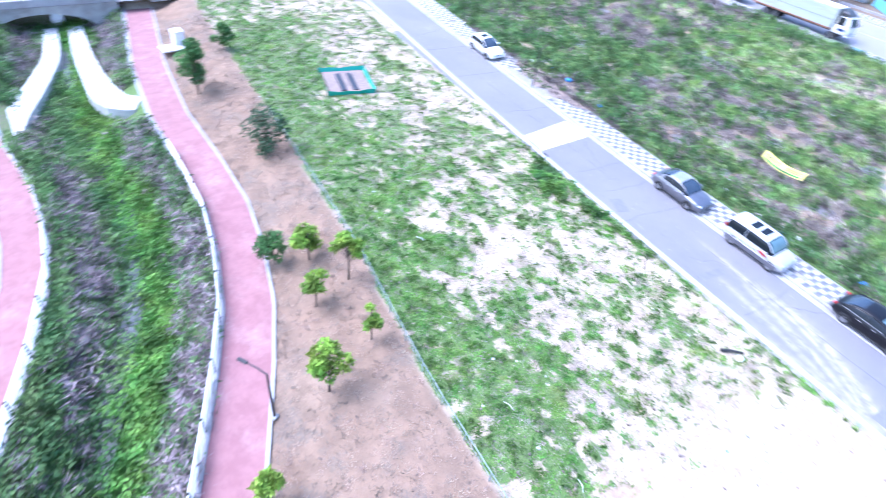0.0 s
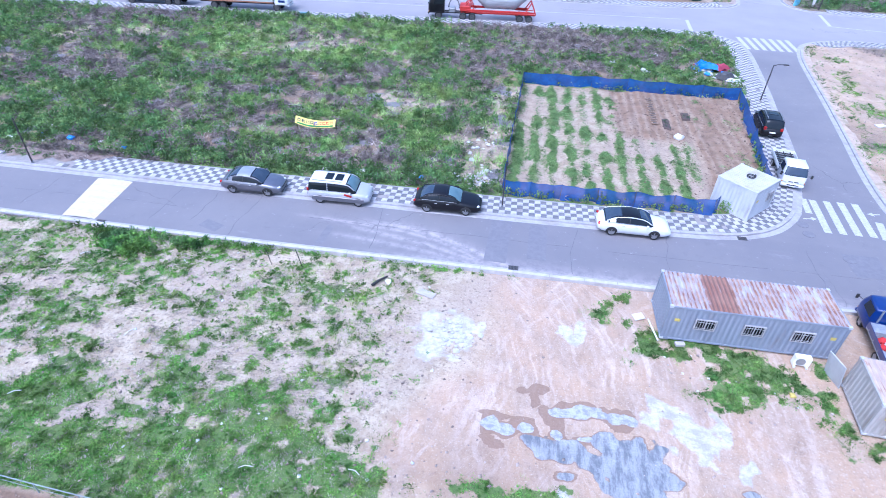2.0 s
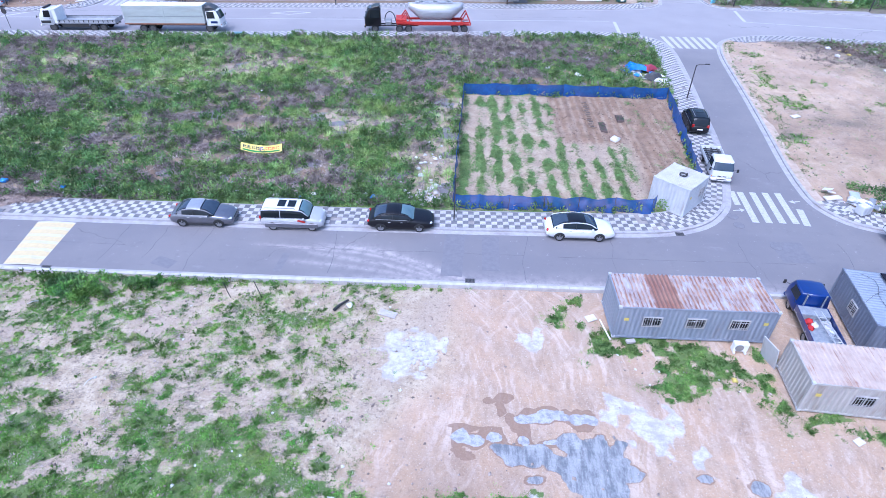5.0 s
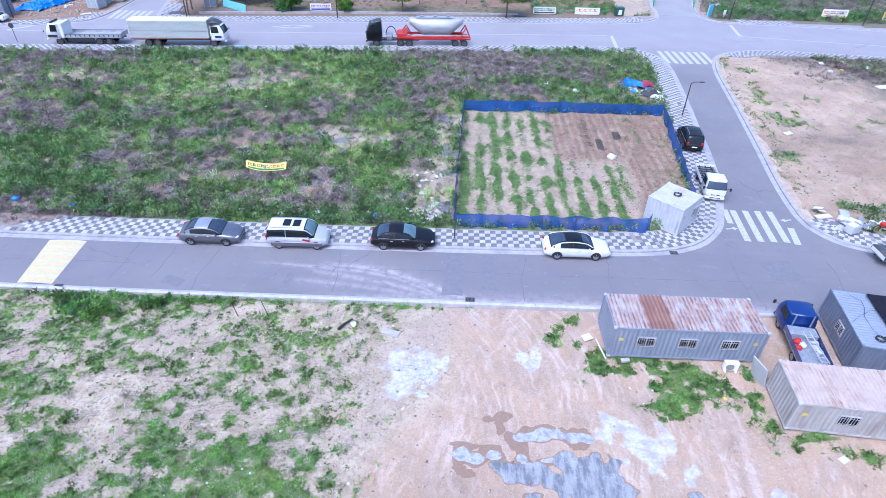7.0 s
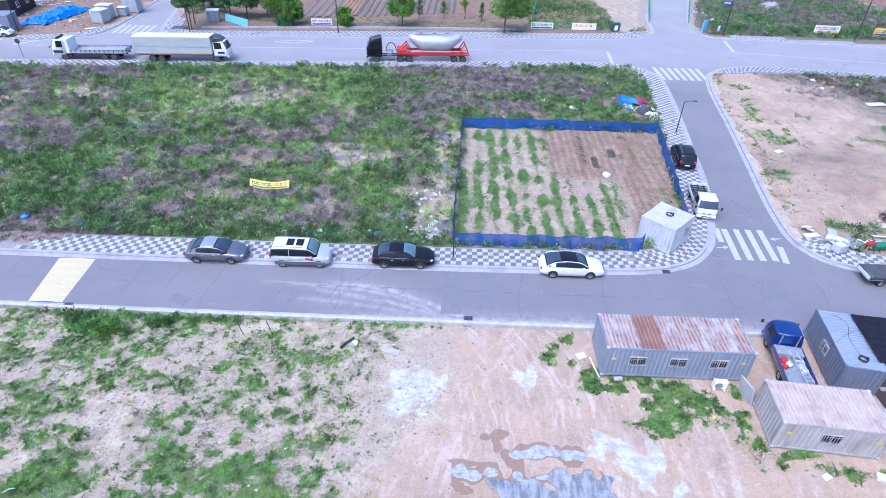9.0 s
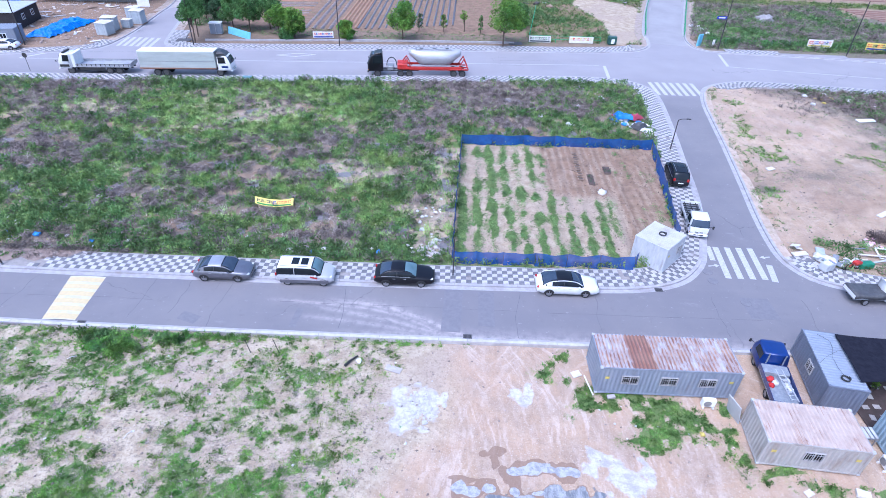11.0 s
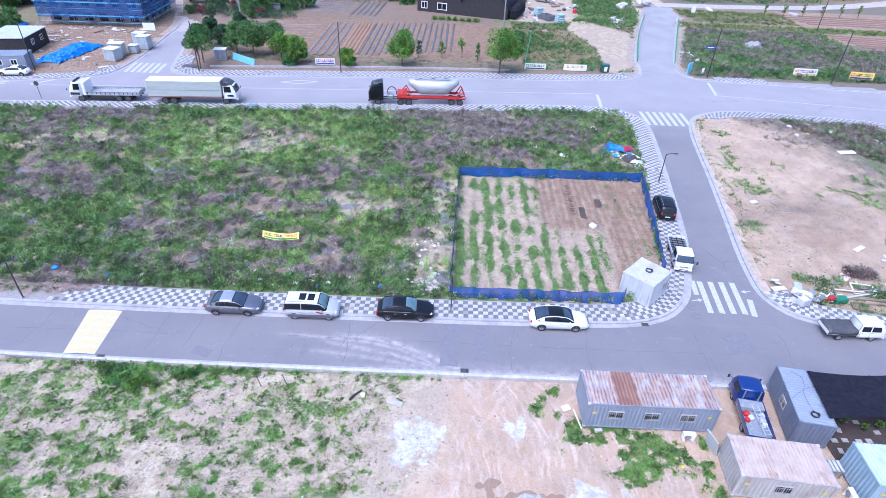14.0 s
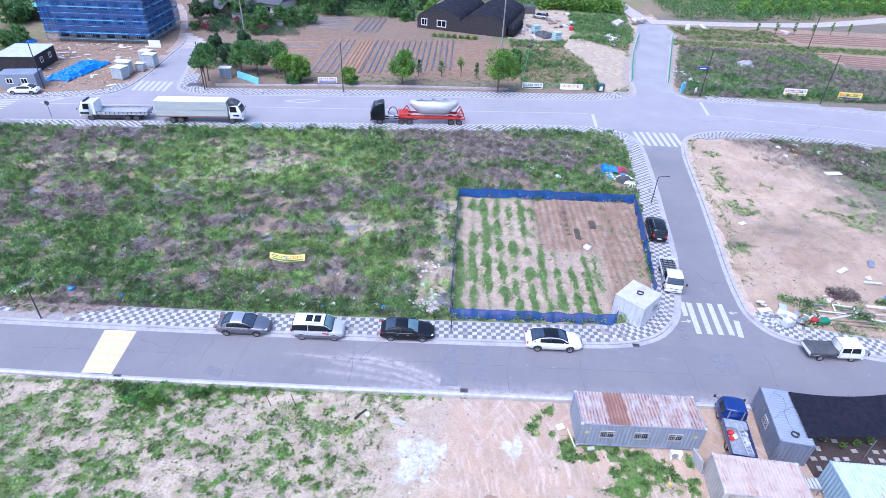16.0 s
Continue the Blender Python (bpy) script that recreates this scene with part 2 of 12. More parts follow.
def asphalt_material():
    m, nt, bs = nodes_of("asphalt")
    col = mixer(nt, ramp(nt, noise_out(nt, 0.12, 5, 0.6), 0.35, 0.7), ASPHALT_C, (0.23, 0.214, 0.217))
    col = mixer(nt, maths(nt, "MULTIPLY", ramp(nt, noise_out(nt, 0.5, 6, 0.7, stretch=(0.15, 1, 1)), 0.52, 0.75), 0.45), col, (0.24, 0.225, 0.23))
    col = mixer(nt, maths(nt, "MULTIPLY", ramp(nt, noise_out(nt, 1.3, 6, 0.75), 0.55, 0.7), 0.35), col, (0.14, 0.131, 0.141))
    col = mixer(nt, maths(nt, "MULTIPLY", noise_out(nt, 30, 2), 0.5), col, (0.169, 0.159, 0.168))
    # pale dried spatters
    col = mixer(nt, maths(nt, "MULTIPLY", ramp(nt, noise_out(nt, 2.2, 8, 0.8), 0.605, 0.66), 0.7), col, (0.36, 0.34, 0.35))
    col = mixer(nt, maths(nt, "MULTIPLY", ramp(nt, noise_out(nt, 0.33, 8, 0.75, stretch=(0.4, 1, 1)), 0.6, 0.68), 0.4), col, (0.3, 0.285, 0.29))
    # dusty wheel tracks swung from the yard into the road
    at = nt.nodes.new("ShaderNodeAttribute")
    at.attribute_name = "dust"
    col = mixer(nt, maths(nt, "MULTIPLY", at.outputs["Fac"], ramp(nt, noise_out(nt, 1.6, 6, 0.7), 0.3, 0.62)), col, (0.42, 0.37, 0.36))
    ap = nt.nodes.new("ShaderNodeAttribute")
    ap.attribute_name = "pale"
    col = mixer(nt, maths(nt, "MULTIPLY", ap.outputs["Fac"], maths(nt, "ADD", 0.35, maths(nt, "MULTIPLY", noise_out(nt, 0.15, 2), 0.5))), col, (0.37, 0.345, 0.355))
    # hairline cracks
    vo = add_node(nt, "ShaderNodeTexVoronoi", Scale=0.16)
    vo.feature = "DISTANCE_TO_EDGE"
    tc = nt.nodes.new("ShaderNodeTexCoord")
    wob = add_node(nt, "ShaderNodeTexNoise", Scale=0.8, Detail=4)
    nt.links.new(tc.outputs["Object"], wob.inputs["Vector"])
    va = nt.nodes.new("ShaderNodeVectorMath")
    va.operation = "ADD"
    nt.links.new(tc.outputs["Object"], va.inputs[0])
    nt.links.new(wob.outputs["Color"], va.inputs[1])
    nt.links.new(va.outputs[0], vo.inputs["Vector"])
    crack = maths(nt, "MULTIPLY", maths(nt, "LESS_THAN", vo.outputs["Distance"], 0.004), ramp(nt, noise_out(nt, 0.09, 2), 0.56, 0.66))
    col = mixer(nt, maths(nt, "MULTIPLY", crack, 0.45), col, (0.06, 0.06, 0.07))
    nt.links.new(col, bs.inputs["Base Color"])
    bs.inputs["Roughness"].default_value = 0.75
    bp = add_node(nt, "ShaderNodeBump", Strength=0.3, Distance=0.01)
    nt.links.new(noise_out(nt, 60, 3), bp.inputs["Height"])
    nt.links.new(bp.outputs["Normal"], bs.inputs["Normal"])
    return m


def ground_material():
    """Soil, weeds and spills; where each lies comes from the sheet's own attributes, the edges from noise."""
    m, nt, bs = nodes_of("ground_soil_and_weeds")

    def attr(nm):
        a = nt.nodes.new("ShaderNodeAttribute")
        a.attribute_name = nm
        return a.outputs["Fac"]

    fine, mid, broad = noise_out(nt, 3.2, 6, 0.72), noise_out(nt, 0.9, 5, 0.65), noise_out(nt, 0.13, 4)
    soil = mixer(nt, ramp(nt, mid, 0.38, 0.64), (0.53, 0.445, 0.325), (0.38, 0.3, 0.205))
    soil = mixer(nt, ramp(nt, broad, 0.42, 0.62), soil, (0.43, 0.345, 0.265))
    soil = mixer(nt, maths(nt, "MULTIPLY", ramp(nt, fine, 0.52, 0.75), 0.5), soil, (0.57, 0.49, 0.39))
    across = ramp(nt, noise_out(nt, 1.0, 6, 0.72, stretch=(0.35, 2.4, 1)), 0.5, 0.68)
    along = ramp(nt, noise_out(nt, 0.8, 6, 0.72, stretch=(1.6, 0.3, 1)), 0.45, 0.68)
    yard = attr("yard")
    soil = mixer(nt, maths(nt, "MULTIPLY", across, maths(nt, "SUBTRACT", 0.3, maths(nt, "MULTIPLY", yard, 0.25))), soil, (0.3, 0.235, 0.2))
    trod = mixer(nt, ramp(nt, noise_out(nt, 0.42, 6, 0.62), 0.4, 0.62), (0.48, 0.325, 0.215), (0.41, 0.295, 0.215))
    trod = mixer(nt, maths(nt, "MULTIPLY", ramp(nt, noise_out(nt, 0.8, 7, 0.7, stretch=(0.8, 0.45, 1)), 0.53, 0.68), 0.7), trod, (0.29, 0.195, 0.135))
    soil = mixer(nt, maths(nt, "MULTIPLY", yard, 0.78), soil, trod)
    soil = mixer(nt, maths(nt, "MULTIPLY", along, maths(nt, "MULTIPLY", yard, 0.3)), soil, (0.58, 0.48, 0.41))
    # wheel marks that swing out of the yard to both sides
    geo = nt.nodes.new("ShaderNodeTexCoord")
    for cx, cy, tone, amount, lo in ((-9.5, -9.0, (0.63, 0.52, 0.44), 0.6, 0.49), (14.0, -10.5, (0.63, 0.52, 0.44), 0.45, 0.51), (-6.0, -19.0, (0.3, 0.2, 0.14), 0.28, 0.52), (20.0, -22.0, (0.32, 0.215, 0.155), 0.22, 0.54)):
        sep = nt.nodes.new("ShaderNodeSeparateXYZ")
        nt.links.new(geo.outputs["Object"], sep.inputs[0])
        dx, dy = maths(nt, "SUBTRACT", sep.outputs[0], cx), maths(nt, "SUBTRACT", sep.outputs[1], cy)
        rad = maths(nt, "SQRT", maths(nt, "ADD", maths(nt, "MULTIPLY", dx, dx), maths(nt, "MULTIPLY", dy, dy)), 0.0)
        comb = nt.nodes.new("ShaderNodeCombineXYZ")
        nt.links.new(maths(nt, "ADD", maths(nt, "MULTIPLY", rad, 2.3), maths(nt, "MULTIPLY", noise_out(nt, 0.3, 3), 3.2)), comb.inputs[0])
        nt.links.new(maths(nt, "MULTIPLY", maths(nt, "ARCTAN2", dy, dx), 2.2), comb.inputs[1])
        mark = ramp(nt, noise_out(nt, 1.0, 5, 0.62, vec=comb.outputs[0]), lo, lo + 0.13)
        soil = mixer(nt, maths(nt, "MULTIPLY", maths(nt, "MULTIPLY", mark, maths(nt, "MULTIPLY", yard, maths(nt, "LESS_THAN", rad, 24.0))), maths(nt, "MULTIPLY", ramp(nt, noise_out(nt, 0.5, 4, 0.6), 0.35, 0.6), amount)), soil, tone)
    soil = mixer(nt, maths(nt, "MULTIPLY", ramp(nt, noise_out(nt, 5.0, 6, 0.78), 0.5, 0.66), maths(nt, "SUBTRACT", 0.85, maths(nt, "MULTIPLY", yard, 0.5))), soil, (0.2, 0.155, 0.12))
    soil = mixer(nt, maths(nt, "MULTIPLY", ramp(nt, noise_out(nt, 11.0, 4, 0.7), 0.56, 0.66), 0.7), soil, (0.6, 0.53, 0.44))
    brown = mixer(nt, ramp(nt, mid, 0.3, 0.7), (0.285, 0.192, 0.13), (0.2, 0.134, 0.092))
    brown = mixer(nt, maths(nt, "MULTIPLY", ramp(nt, fine, 0.5, 0.75), 0.5), brown, (0.3, 0.21, 0.17))
    col = mixer(nt, attr("brown"), soil, brown)
    dry = mixer(nt, ramp(nt, fine, 0.35, 0.7), (0.22, 0.182, 0.145), (0.13, 0.11, 0.09))
    col = mixer(nt, ramp(nt, maths(nt, "ADD", attr("dry"), maths(nt, "MULTIPLY", noise_out(nt, 8.0, 6, 0.75, stretch=(0.7, 1.3, 1)), 1.5)), 1.05, 1.5), col, dry)
    spill = mixer(nt, ramp(nt, noise_out(nt, 1.4, 7, 0.75), 0.38, 0.62), (0.6, 0.59, 0.6), (0.4, 0.375, 0.36))
    rough_edge = maths(nt, "ADD", maths(nt, "MULTIPLY", mid, 0.7), maths(nt, "MULTIPLY", noise_out(nt, 2.6, 8, 0.8), 1.1))
    col = mixer(nt, maths(nt, "MULTIPLY", ramp(nt, maths(nt, "ADD", attr("spill"), rough_edge), 1.15, 1.75), 0.9), col, spill)
    edge = maths(nt, "MULTIPLY", maths(nt, "ADD", noise_out(nt, 2.2, 8, 0.68), noise_out(nt, 0.8, 3, 0.6)), 0.42)
    col = mixer(nt, maths(nt, "MULTIPLY", ramp(nt, maths(nt, "ADD", attr("damp"), edge), 0.6, 0.68), 0.75), col, (0.245, 0.16, 0.115))
    streak = noise_out(nt, 1.6, 8, 0.74, stretch=(1.9, 0.5, 1))
    wet = mixer(nt, ramp(nt, streak, 0.38, 0.6), (0.17, 0.18, 0.195), (0.34, 0.343, 0.35))
    wet = mixer(nt, maths(nt, "MULTIPLY", ramp(nt, noise_out(nt, 0.9, 6, 0.7), 0.52, 0.68), 0.6), wet, (0.47, 0.47, 0.48))
    core = ramp(nt, maths(nt, "ADD", attr("wet"), edge), 0.58, 0.72)
    col = mixer(nt, core, col, wet)
    cake = mixer(nt, ramp(nt, noise_out(nt, 3.0, 6, 0.7), 0.4, 0.62), (0.45, 0.45, 0.47), (0.29, 0.29, 0.305))
    col = mixer(nt, ramp(nt, maths(nt, "ADD", attr("slurry"), edge), 0.68, 0.82), col, cake)
    green = mixer(nt, ramp(nt, noise_out(nt, 1.6, 4), 0.35, 0.65), (0.15, 0.215, 0.07), (0.11, 0.17, 0.055))
    green = mixer(nt, ramp(nt, broad, 0.5, 0.66), green, (0.17, 0.22, 0.08))
    green = mixer(nt, maths(nt, "MULTIPLY", ramp(nt, noise_out(nt, 9, 4, 0.7), 0.5, 0.7), 0.55), green, (0.05, 0.09, 0.035))
    col = mixer(nt, ramp(nt, maths(nt, "ADD", attr("green"), maths(nt, "MULTIPLY", noise_out(nt, 4.5, 6, 0.75), 1.3)), 1.06, 1.42), col, green)
    nt.links.new(col, bs.inputs["Base Color"])
    bs.inputs["Roughness"].default_value = 0.95
    bs.inputs["Specular IOR Level"].default_value = 0.15
    rg = nt.nodes.new("ShaderNodeMapRange")
    rg.inputs[3].default_value, rg.inputs[4].default_value = 0.95, 0.45
    nt.links.new(attr("wet"), rg.inputs[0])
    nt.links.new(rg.outputs[0], bs.inputs["Roughness"])
    bp = add_node(nt, "ShaderNodeBump", Strength=0.7, Distance=0.08)
    nt.links.new(noise_out(nt, 5, 6, 0.7), bp.inputs["Height"])
    nt.links.new(bp.outputs["Normal"], bs.inputs["Normal"])
    return m


M = {}
M["asphalt"] = asphalt_material()
M["ground"] = ground_material()
M["kerb"] = surf("kerb_concrete", (0.42, 0.405, 0.42), (0.34, 0.325, 0.335), 2.0, 0.85, bump=0.3, stain=(0.27, 0.24, 0.23), stain_amount=0.5)
M["kerb_pale"] = surf("pale_kerb_concrete", (0.54, 0.52, 0.52), (0.44, 0.42, 0.42), 2.0, 0.85, bump=0.3, stain=(0.34, 0.3, 0.28), stain_amount=0.4)
M["tile_light"] = surf("pale_paver", (0.5, 0.485, 0.49), (0.4, 0.385, 0.385), 3.0, 0.85, bump=0.2, stain=(0.3, 0.27, 0.25), stain_amount=0.45, per_object=0.1)
M["tile_dark"] = surf("grey_paver", (0.14, 0.14, 0.155), (0.19, 0.185, 0.195), 3.0, 0.85, bump=0.2, stain=(0.3, 0.27, 0.25), stain_amount=0.35, per_object=0.12)
M["line"] = surf("road_paint_white", (0.52, 0.51, 0.52), (0.41, 0.4, 0.41), 5.0, 0.6, bump=0.1, stain=(0.3, 0.29, 0.3), stain_scale=2.5, stain_amount=0.35)
M["line_yellow"] = surf("road_paint_yellow", (0.62, 0.5, 0.27), (0.55, 0.45, 0.26), 5.0, 0.6, stain=(0.45, 0.4, 0.33), stain_scale=1.0, stain_amount=0.12)
M["line_warm"] = surf("warm_white_road_paint", (0.6, 0.55, 0.45), (0.52, 0.48, 0.4), 3.0, 0.6)
M["bed_sand"] = surf("joint_sand", (0.33, 0.3, 0.28), (0.26, 0.235, 0.22), 4.0, 0.95)
M["white_paint"] = surf("white_vehicle_paint", (0.72, 0.72, 0.73), (0.68, 0.68, 0.7), 2.0, 0.3, coat=0.6)
M["black_paint"] = surf("black_vehicle_paint", (0.006, 0.006, 0.009), (0.009, 0.009, 0.012), 2.0, 0.3, coat=0.25, spec=0.25)
M["silver_paint"] = surf("silver_vehicle_paint", (0.42, 0.42, 0.45), (0.38, 0.38, 0.41), 2.0, 0.3, metal=0.5, coat=0.7)
M["grey_paint"] = surf("dark_grey_vehicle_paint", (0.22, 0.22, 0.25), (0.19, 0.19, 0.22), 2.0, 0.3, metal=0.7, coat=0.5)
M["blue_paint"] = surf("blue_vehicle_paint", (0.004, 0.026, 0.16), (0.004, 0.022, 0.13), 2.0, 0.3, coat=0.7)
M["glass"] = surf("tinted_vehicle_glass", (0.008, 0.011, 0.016), (0.012, 0.016, 0.02), 1.0, 0.1, spec=0.35)
# the blue-grey base colour holds the sky reflected in the panes
M["glass_sky"] = surf("sky_reflection_toned_glass", (0.03, 0.045, 0.07), (0.045, 0.06, 0.085), 1.0, 0.06, spec=0.7)
M["pearl_paint"] = surf("pale_pearl_vehicle_paint", (0.5, 0.5, 0.53), (0.46, 0.46, 0.49), 2.0, 0.3, metal=0.2, coat=0.5)
# the pale base colour holds a brighter sky reflection on two windscreens
M["glass_sky_pale"] = surf("pale_sky_reflection_toned_glass", (0.12, 0.19, 0.21), (0.09, 0.15, 0.17), 1.0, 0.08, spec=0.8)
M["rubber"] = surf("tyre_rubber", (0.02, 0.02, 0.022), (0.03, 0.03, 0.03), 8.0, 0.85)
M["plastic_black"] = surf("black_plastic", (0.02, 0.02, 0.022), (0.03, 0.03, 0.03), 6.0, 0.6)
M["alloy"] = surf("alloy_metal", (0.45, 0.45, 0.47), (0.36, 0.36, 0.38), 6.0, 0.4, metal=0.8)
M["steel"] = surf("dull_steel", (0.33, 0.34, 0.36), (0.26, 0.27, 0.29), 3.0, 0.5, metal=0.5, stain=(0.22, 0.13, 0.08), stain_amount=0.25)
M["lamp_red"] = surf("red_lamp_lens", (0.42, 0.015, 0.012), (0.32, 0.012, 0.01), 5.0, 0.2)
M["lamp_clear"] = surf("clear_lamp_lens", (0.62, 0.64, 0.68), (0.5, 0.52, 0.55), 5.0, 0.15)
M["red_paint"] = surf("red_chassis_paint", (0.5, 0.03, 0.025), (0.38, 0.025, 0.02), 3.0, 0.5, stain=(0.2, 0.05, 0.03), stain_amount=0.3)
M["pole"] = surf("dark_pole_metal", (0.07, 0.065, 0.065), (0.05, 0.047, 0.05), 3.0, 0.6, metal=0.3)
M["concrete"] = surf("concrete", (0.4, 0.385, 0.37), (0.32, 0.305, 0.295), 1.2, 0.9, bump=0.3, stain=(0.24, 0.22, 0.2), stain_amount=0.5)
M["white_plain"] = surf("white_plastic", (0.78, 0.78, 0.79), (0.7, 0.7, 0.71), 2.0, 0.5, stain=(0.5, 0.47, 0.44), stain_amount=0.3)

# ---- plan: kerb lines, with the lot on their left ----
KERB_A = [(-68, 13), (-66, 9.0), (-63.5, 6.9), (-60, 6.0), (-45, 5.7), (-30, 5.5), (-10, 5.4), (4, 5.5), (13.4, 5.85), (17.2, 7.0), (19.5, 9.2), (20.4, 11), (21.3, 13.6), (22.2, 16.5), (23.4, 21.8), (24.6, 29.3), (25.6, 35.2), (26.9, 43.9), (27.5, 49.5), (27.1, 53.1), (25.1, 55.6), (21.7, 56.8), (12.5, 56.6), (1.4, 55.4), (-15.7, 53.9), (-33, 52.2), (-61.7, 50.0), (-90, 47)]
KERB_B = [(100, 46), (67.8, 53.9), (62.6, 55.6), (54, 56.6), (44.1, 57.4), (39, 56.1), (35.9, 53.7), (34.3, 50.2), (33.1, 45.5), (31.1, 34.2), (29.3, 24.6), (27.8, 16.9), (27.2, 12.3), (27.3, 10.2), (28.4, 8.2), (30.5, 7.1), (34, 6.1), (38, 5.4), (60, 4.8), (100, 4.5)]
KERB_N1 = [(-56.9, 97.3), (-53.6, 82.4), (-50.7, 69.5), (-49.5, 66.3), (-47.5, 64.8), (-44.3, 64.2), (-21.6, 66.4), (-1.5, 68.4), (19.1, 69.8), (28.8, 71.4), (32.5, 74), (33.9, 78), (34.8, 84.5), (39.9, 102), (47.3, 124.8)]
KERB_N2 = [(56.5, 125.3), (45.9, 94), (41.9, 81.8), (41.3, 77.5), (42, 74.5), (44.9, 72.8), (61.3, 71.5), (77.5, 69.2), (100, 65)]
KERB_N0 = [(-110, 50), (-78, 57), (-66, 59.8), (-61, 61.8), (-58.8, 64.4), (-58.3, 72.4), (-59.5, 85.5), (-61.4, 98.9), (-72.5, 126.8), (-81, 140)]
KERB_S = [(100, -0.55), (26, -0.5), (0, -0.4), (-30, -0.2), (-60, 0.9), (-65, 1.0), (-67.5, 0.2), (-68.4, -2.5), (-68.2, -12), (-67.8, -21)]
KERB_A, KERB_B, KERB_N1, KERB_N2, KERB_N0, KERB_S = [refine(k, 0.7) for k in (KERB_A, KERB_B, KERB_N1, KERB_N2, KERB_N0, KERB_S)]
LOT_A = offset(KERB_A, 0.5)
LOT_B = offset(KERB_B, 0.5)
A_IN, B_IN = offset(KERB_A, 2.45), offset(KERB_B, 2.45)
N1_IN, N0_IN, N2_IN = offset(KERB_N1, 2.95) + [(47, 600), (-200, 600), (-100, 140)], offset(KERB_N0, 2.45) + [(-130, 600), (-600, 600), (-600, 50)], offset(KERB_N2, 2.45) + [(900, 65), (900, 600), (58, 600), (58, 140)]
LOT_N1 = offset(KERB_N1, 0.5) + [(47, 600), (-200, 600), (-100, 140)]
LOT_N2 = offset(KERB_N2, 0.5) + [(900, 65), (900, 600), (58, 600), (58, 140)]
LOT_N0 = offset(KERB_N0, 0.5) + [(-130, 600), (-600, 600), (-600, 50)]
LOT_S = offset(KERB_S, 0.3) + [(-67.8, -150), (600, -150), (600, -0.85)]
PLOT = [(-1.2, 8.35), (13.8, 8.45), (18.6, 12.8), (21.7, 31.5), (-0.35, 31.3)]


def path_y(x):
    return np.interp(x, (-95, -71, -54, -44.5, -37, -31.5, -27, -22.5, -18.5, -14.7, -10, 5, 30), (-21.5, -22.1, -23.7, -23.8, -23.1, -22.8, -23.2, -24.0, -25.3, -26.75, -28.6, -34, -42))


def fence_y(x):
    return np.interp(x, (-40, -30, -22.4, -17.2, -13, -7, 6), (-17.2, -17.27, -17.46, -17.9, -18.19, -18.27, -18.4))


def west_path_y(x):
    return np.interp(x, (-95, -52, -43.4, -38.2, -32.6, -29, -24.3, -19.1, -8, 30), (-37.5, -37, -35.7, -34.5, -33.9, -34.0, -34.9, -36.3, -40, -55))


def patches(x, y, rows, seed, wobble=0.5, grow=1.0):
    """1 at the middle of each oval patch, 0.3 at its uneven rim, then down to 0."""
    x, y = np.asarray(x, float), np.asarray(y, float)
    f = np.zeros(x.shape)
    dx = (fbm(x, y, 0.9, seed, 3) - 0.5) * 3.2 * wobble
    dy = (fbm(x, y, 0.9, seed + 5, 3) - 0.5) * 3.2 * wobble
    for px, py, rx, ry in rows:
        rx, ry = rx * grow, ry * grow
        k = np.nonzero((np.abs(x - px) < 2 * rx + 1) & (np.abs(y - py) < 2 * ry + 1))
        d = np.hypot((x[k] + dx[k] * min(1.2, rx) - px) / rx, (y[k] + dy[k] * min(1.2, ry) - py) / ry)
        f[k] = np.maximum(f[k], 1.3 - d)
    return np.clip(f, 0, 1)


# patches as middle x, y and half widths
WEEDS_KERBSIDE = [(-20.3, -1.6, 0.4, 0.5), (-18.9, -2, 0.7, 0.5), (-16.6, -2.4, 0.6, 0.3), (-15.6, -2.2, 0.4, 0.3), (-29.4, -2.3, 0.4, 0.4), (-27.4, -3.2, 0.3, 0.6), (-28.4, -3.5, 0.3, 0.4), (-20.5, -3.4, 0.3, 0.6), (-24.4, -4.3, 1, 0.5), (-23.3, -4.9, 0.4, 0.5), (-27.3, -4.9, 0.5, 0.4), (-21.9, -4.8, 0.3, 0.5), (-20.5, -4.4, 0.3, 0.6), (-19.5, -4.1, 0.5, 0.5), (-25.4, -6.3, 0.3, 0.9), (-24.5, -5.7, 0.5, 0.4), (-26.4, -6.9, 0.5, 0.4), (-20.6, -5.7, 0.7, 0.4), (-19.5, -6.2, 0.4, 0.3), (-21.6, -6.4, 1, 0.6), (-19, -6.3, 0.2, 0.3), (-23.3, -7.8, 0.4, 0.4), (-20.7, -7.8, 0.6, 0.4)]
WEEDS_WEST = [(-24.9, -9.5, 0.8, 0.7), (-23.0, -10.7, 1.2, 0.7), (-22.0, -11.5, 0.7, 0.4), (-21.0, -11.3, 0.4, 0.5), (-20.1, -11.1, 0.3, 0.7), (-18.9, -12.6, 0.3, 0.9), (-20.4, -10.2, 0.6, 0.3), (-22.1, -10.1, 0.3, 0.5), (-18.3, -9.6, 0.4, 0.5), (-16.7, -9.3, 0.5, 0.4), (-13.8, -10.6, 0.5, 0.4), (-12.2, -9.0, 0.5, 0.5), (-14.0, -7.3, 0.8, 0.8), (-13.8, -6.0, 0.8, 0.9), (-16.8, -6.8, 1.3, 0.6), (-19.7, -6.3, 0.5, 0.6), (-20.8, -5.6, 0.7, 0.3), (-23.1, -7.9, 0.9, 0.6), (-24.3, -8.5, 1.2, 0.6), (-21.0, -7.6, 0.8, 0.6), (-18.3, -2.1, 0.6, 0.6)]
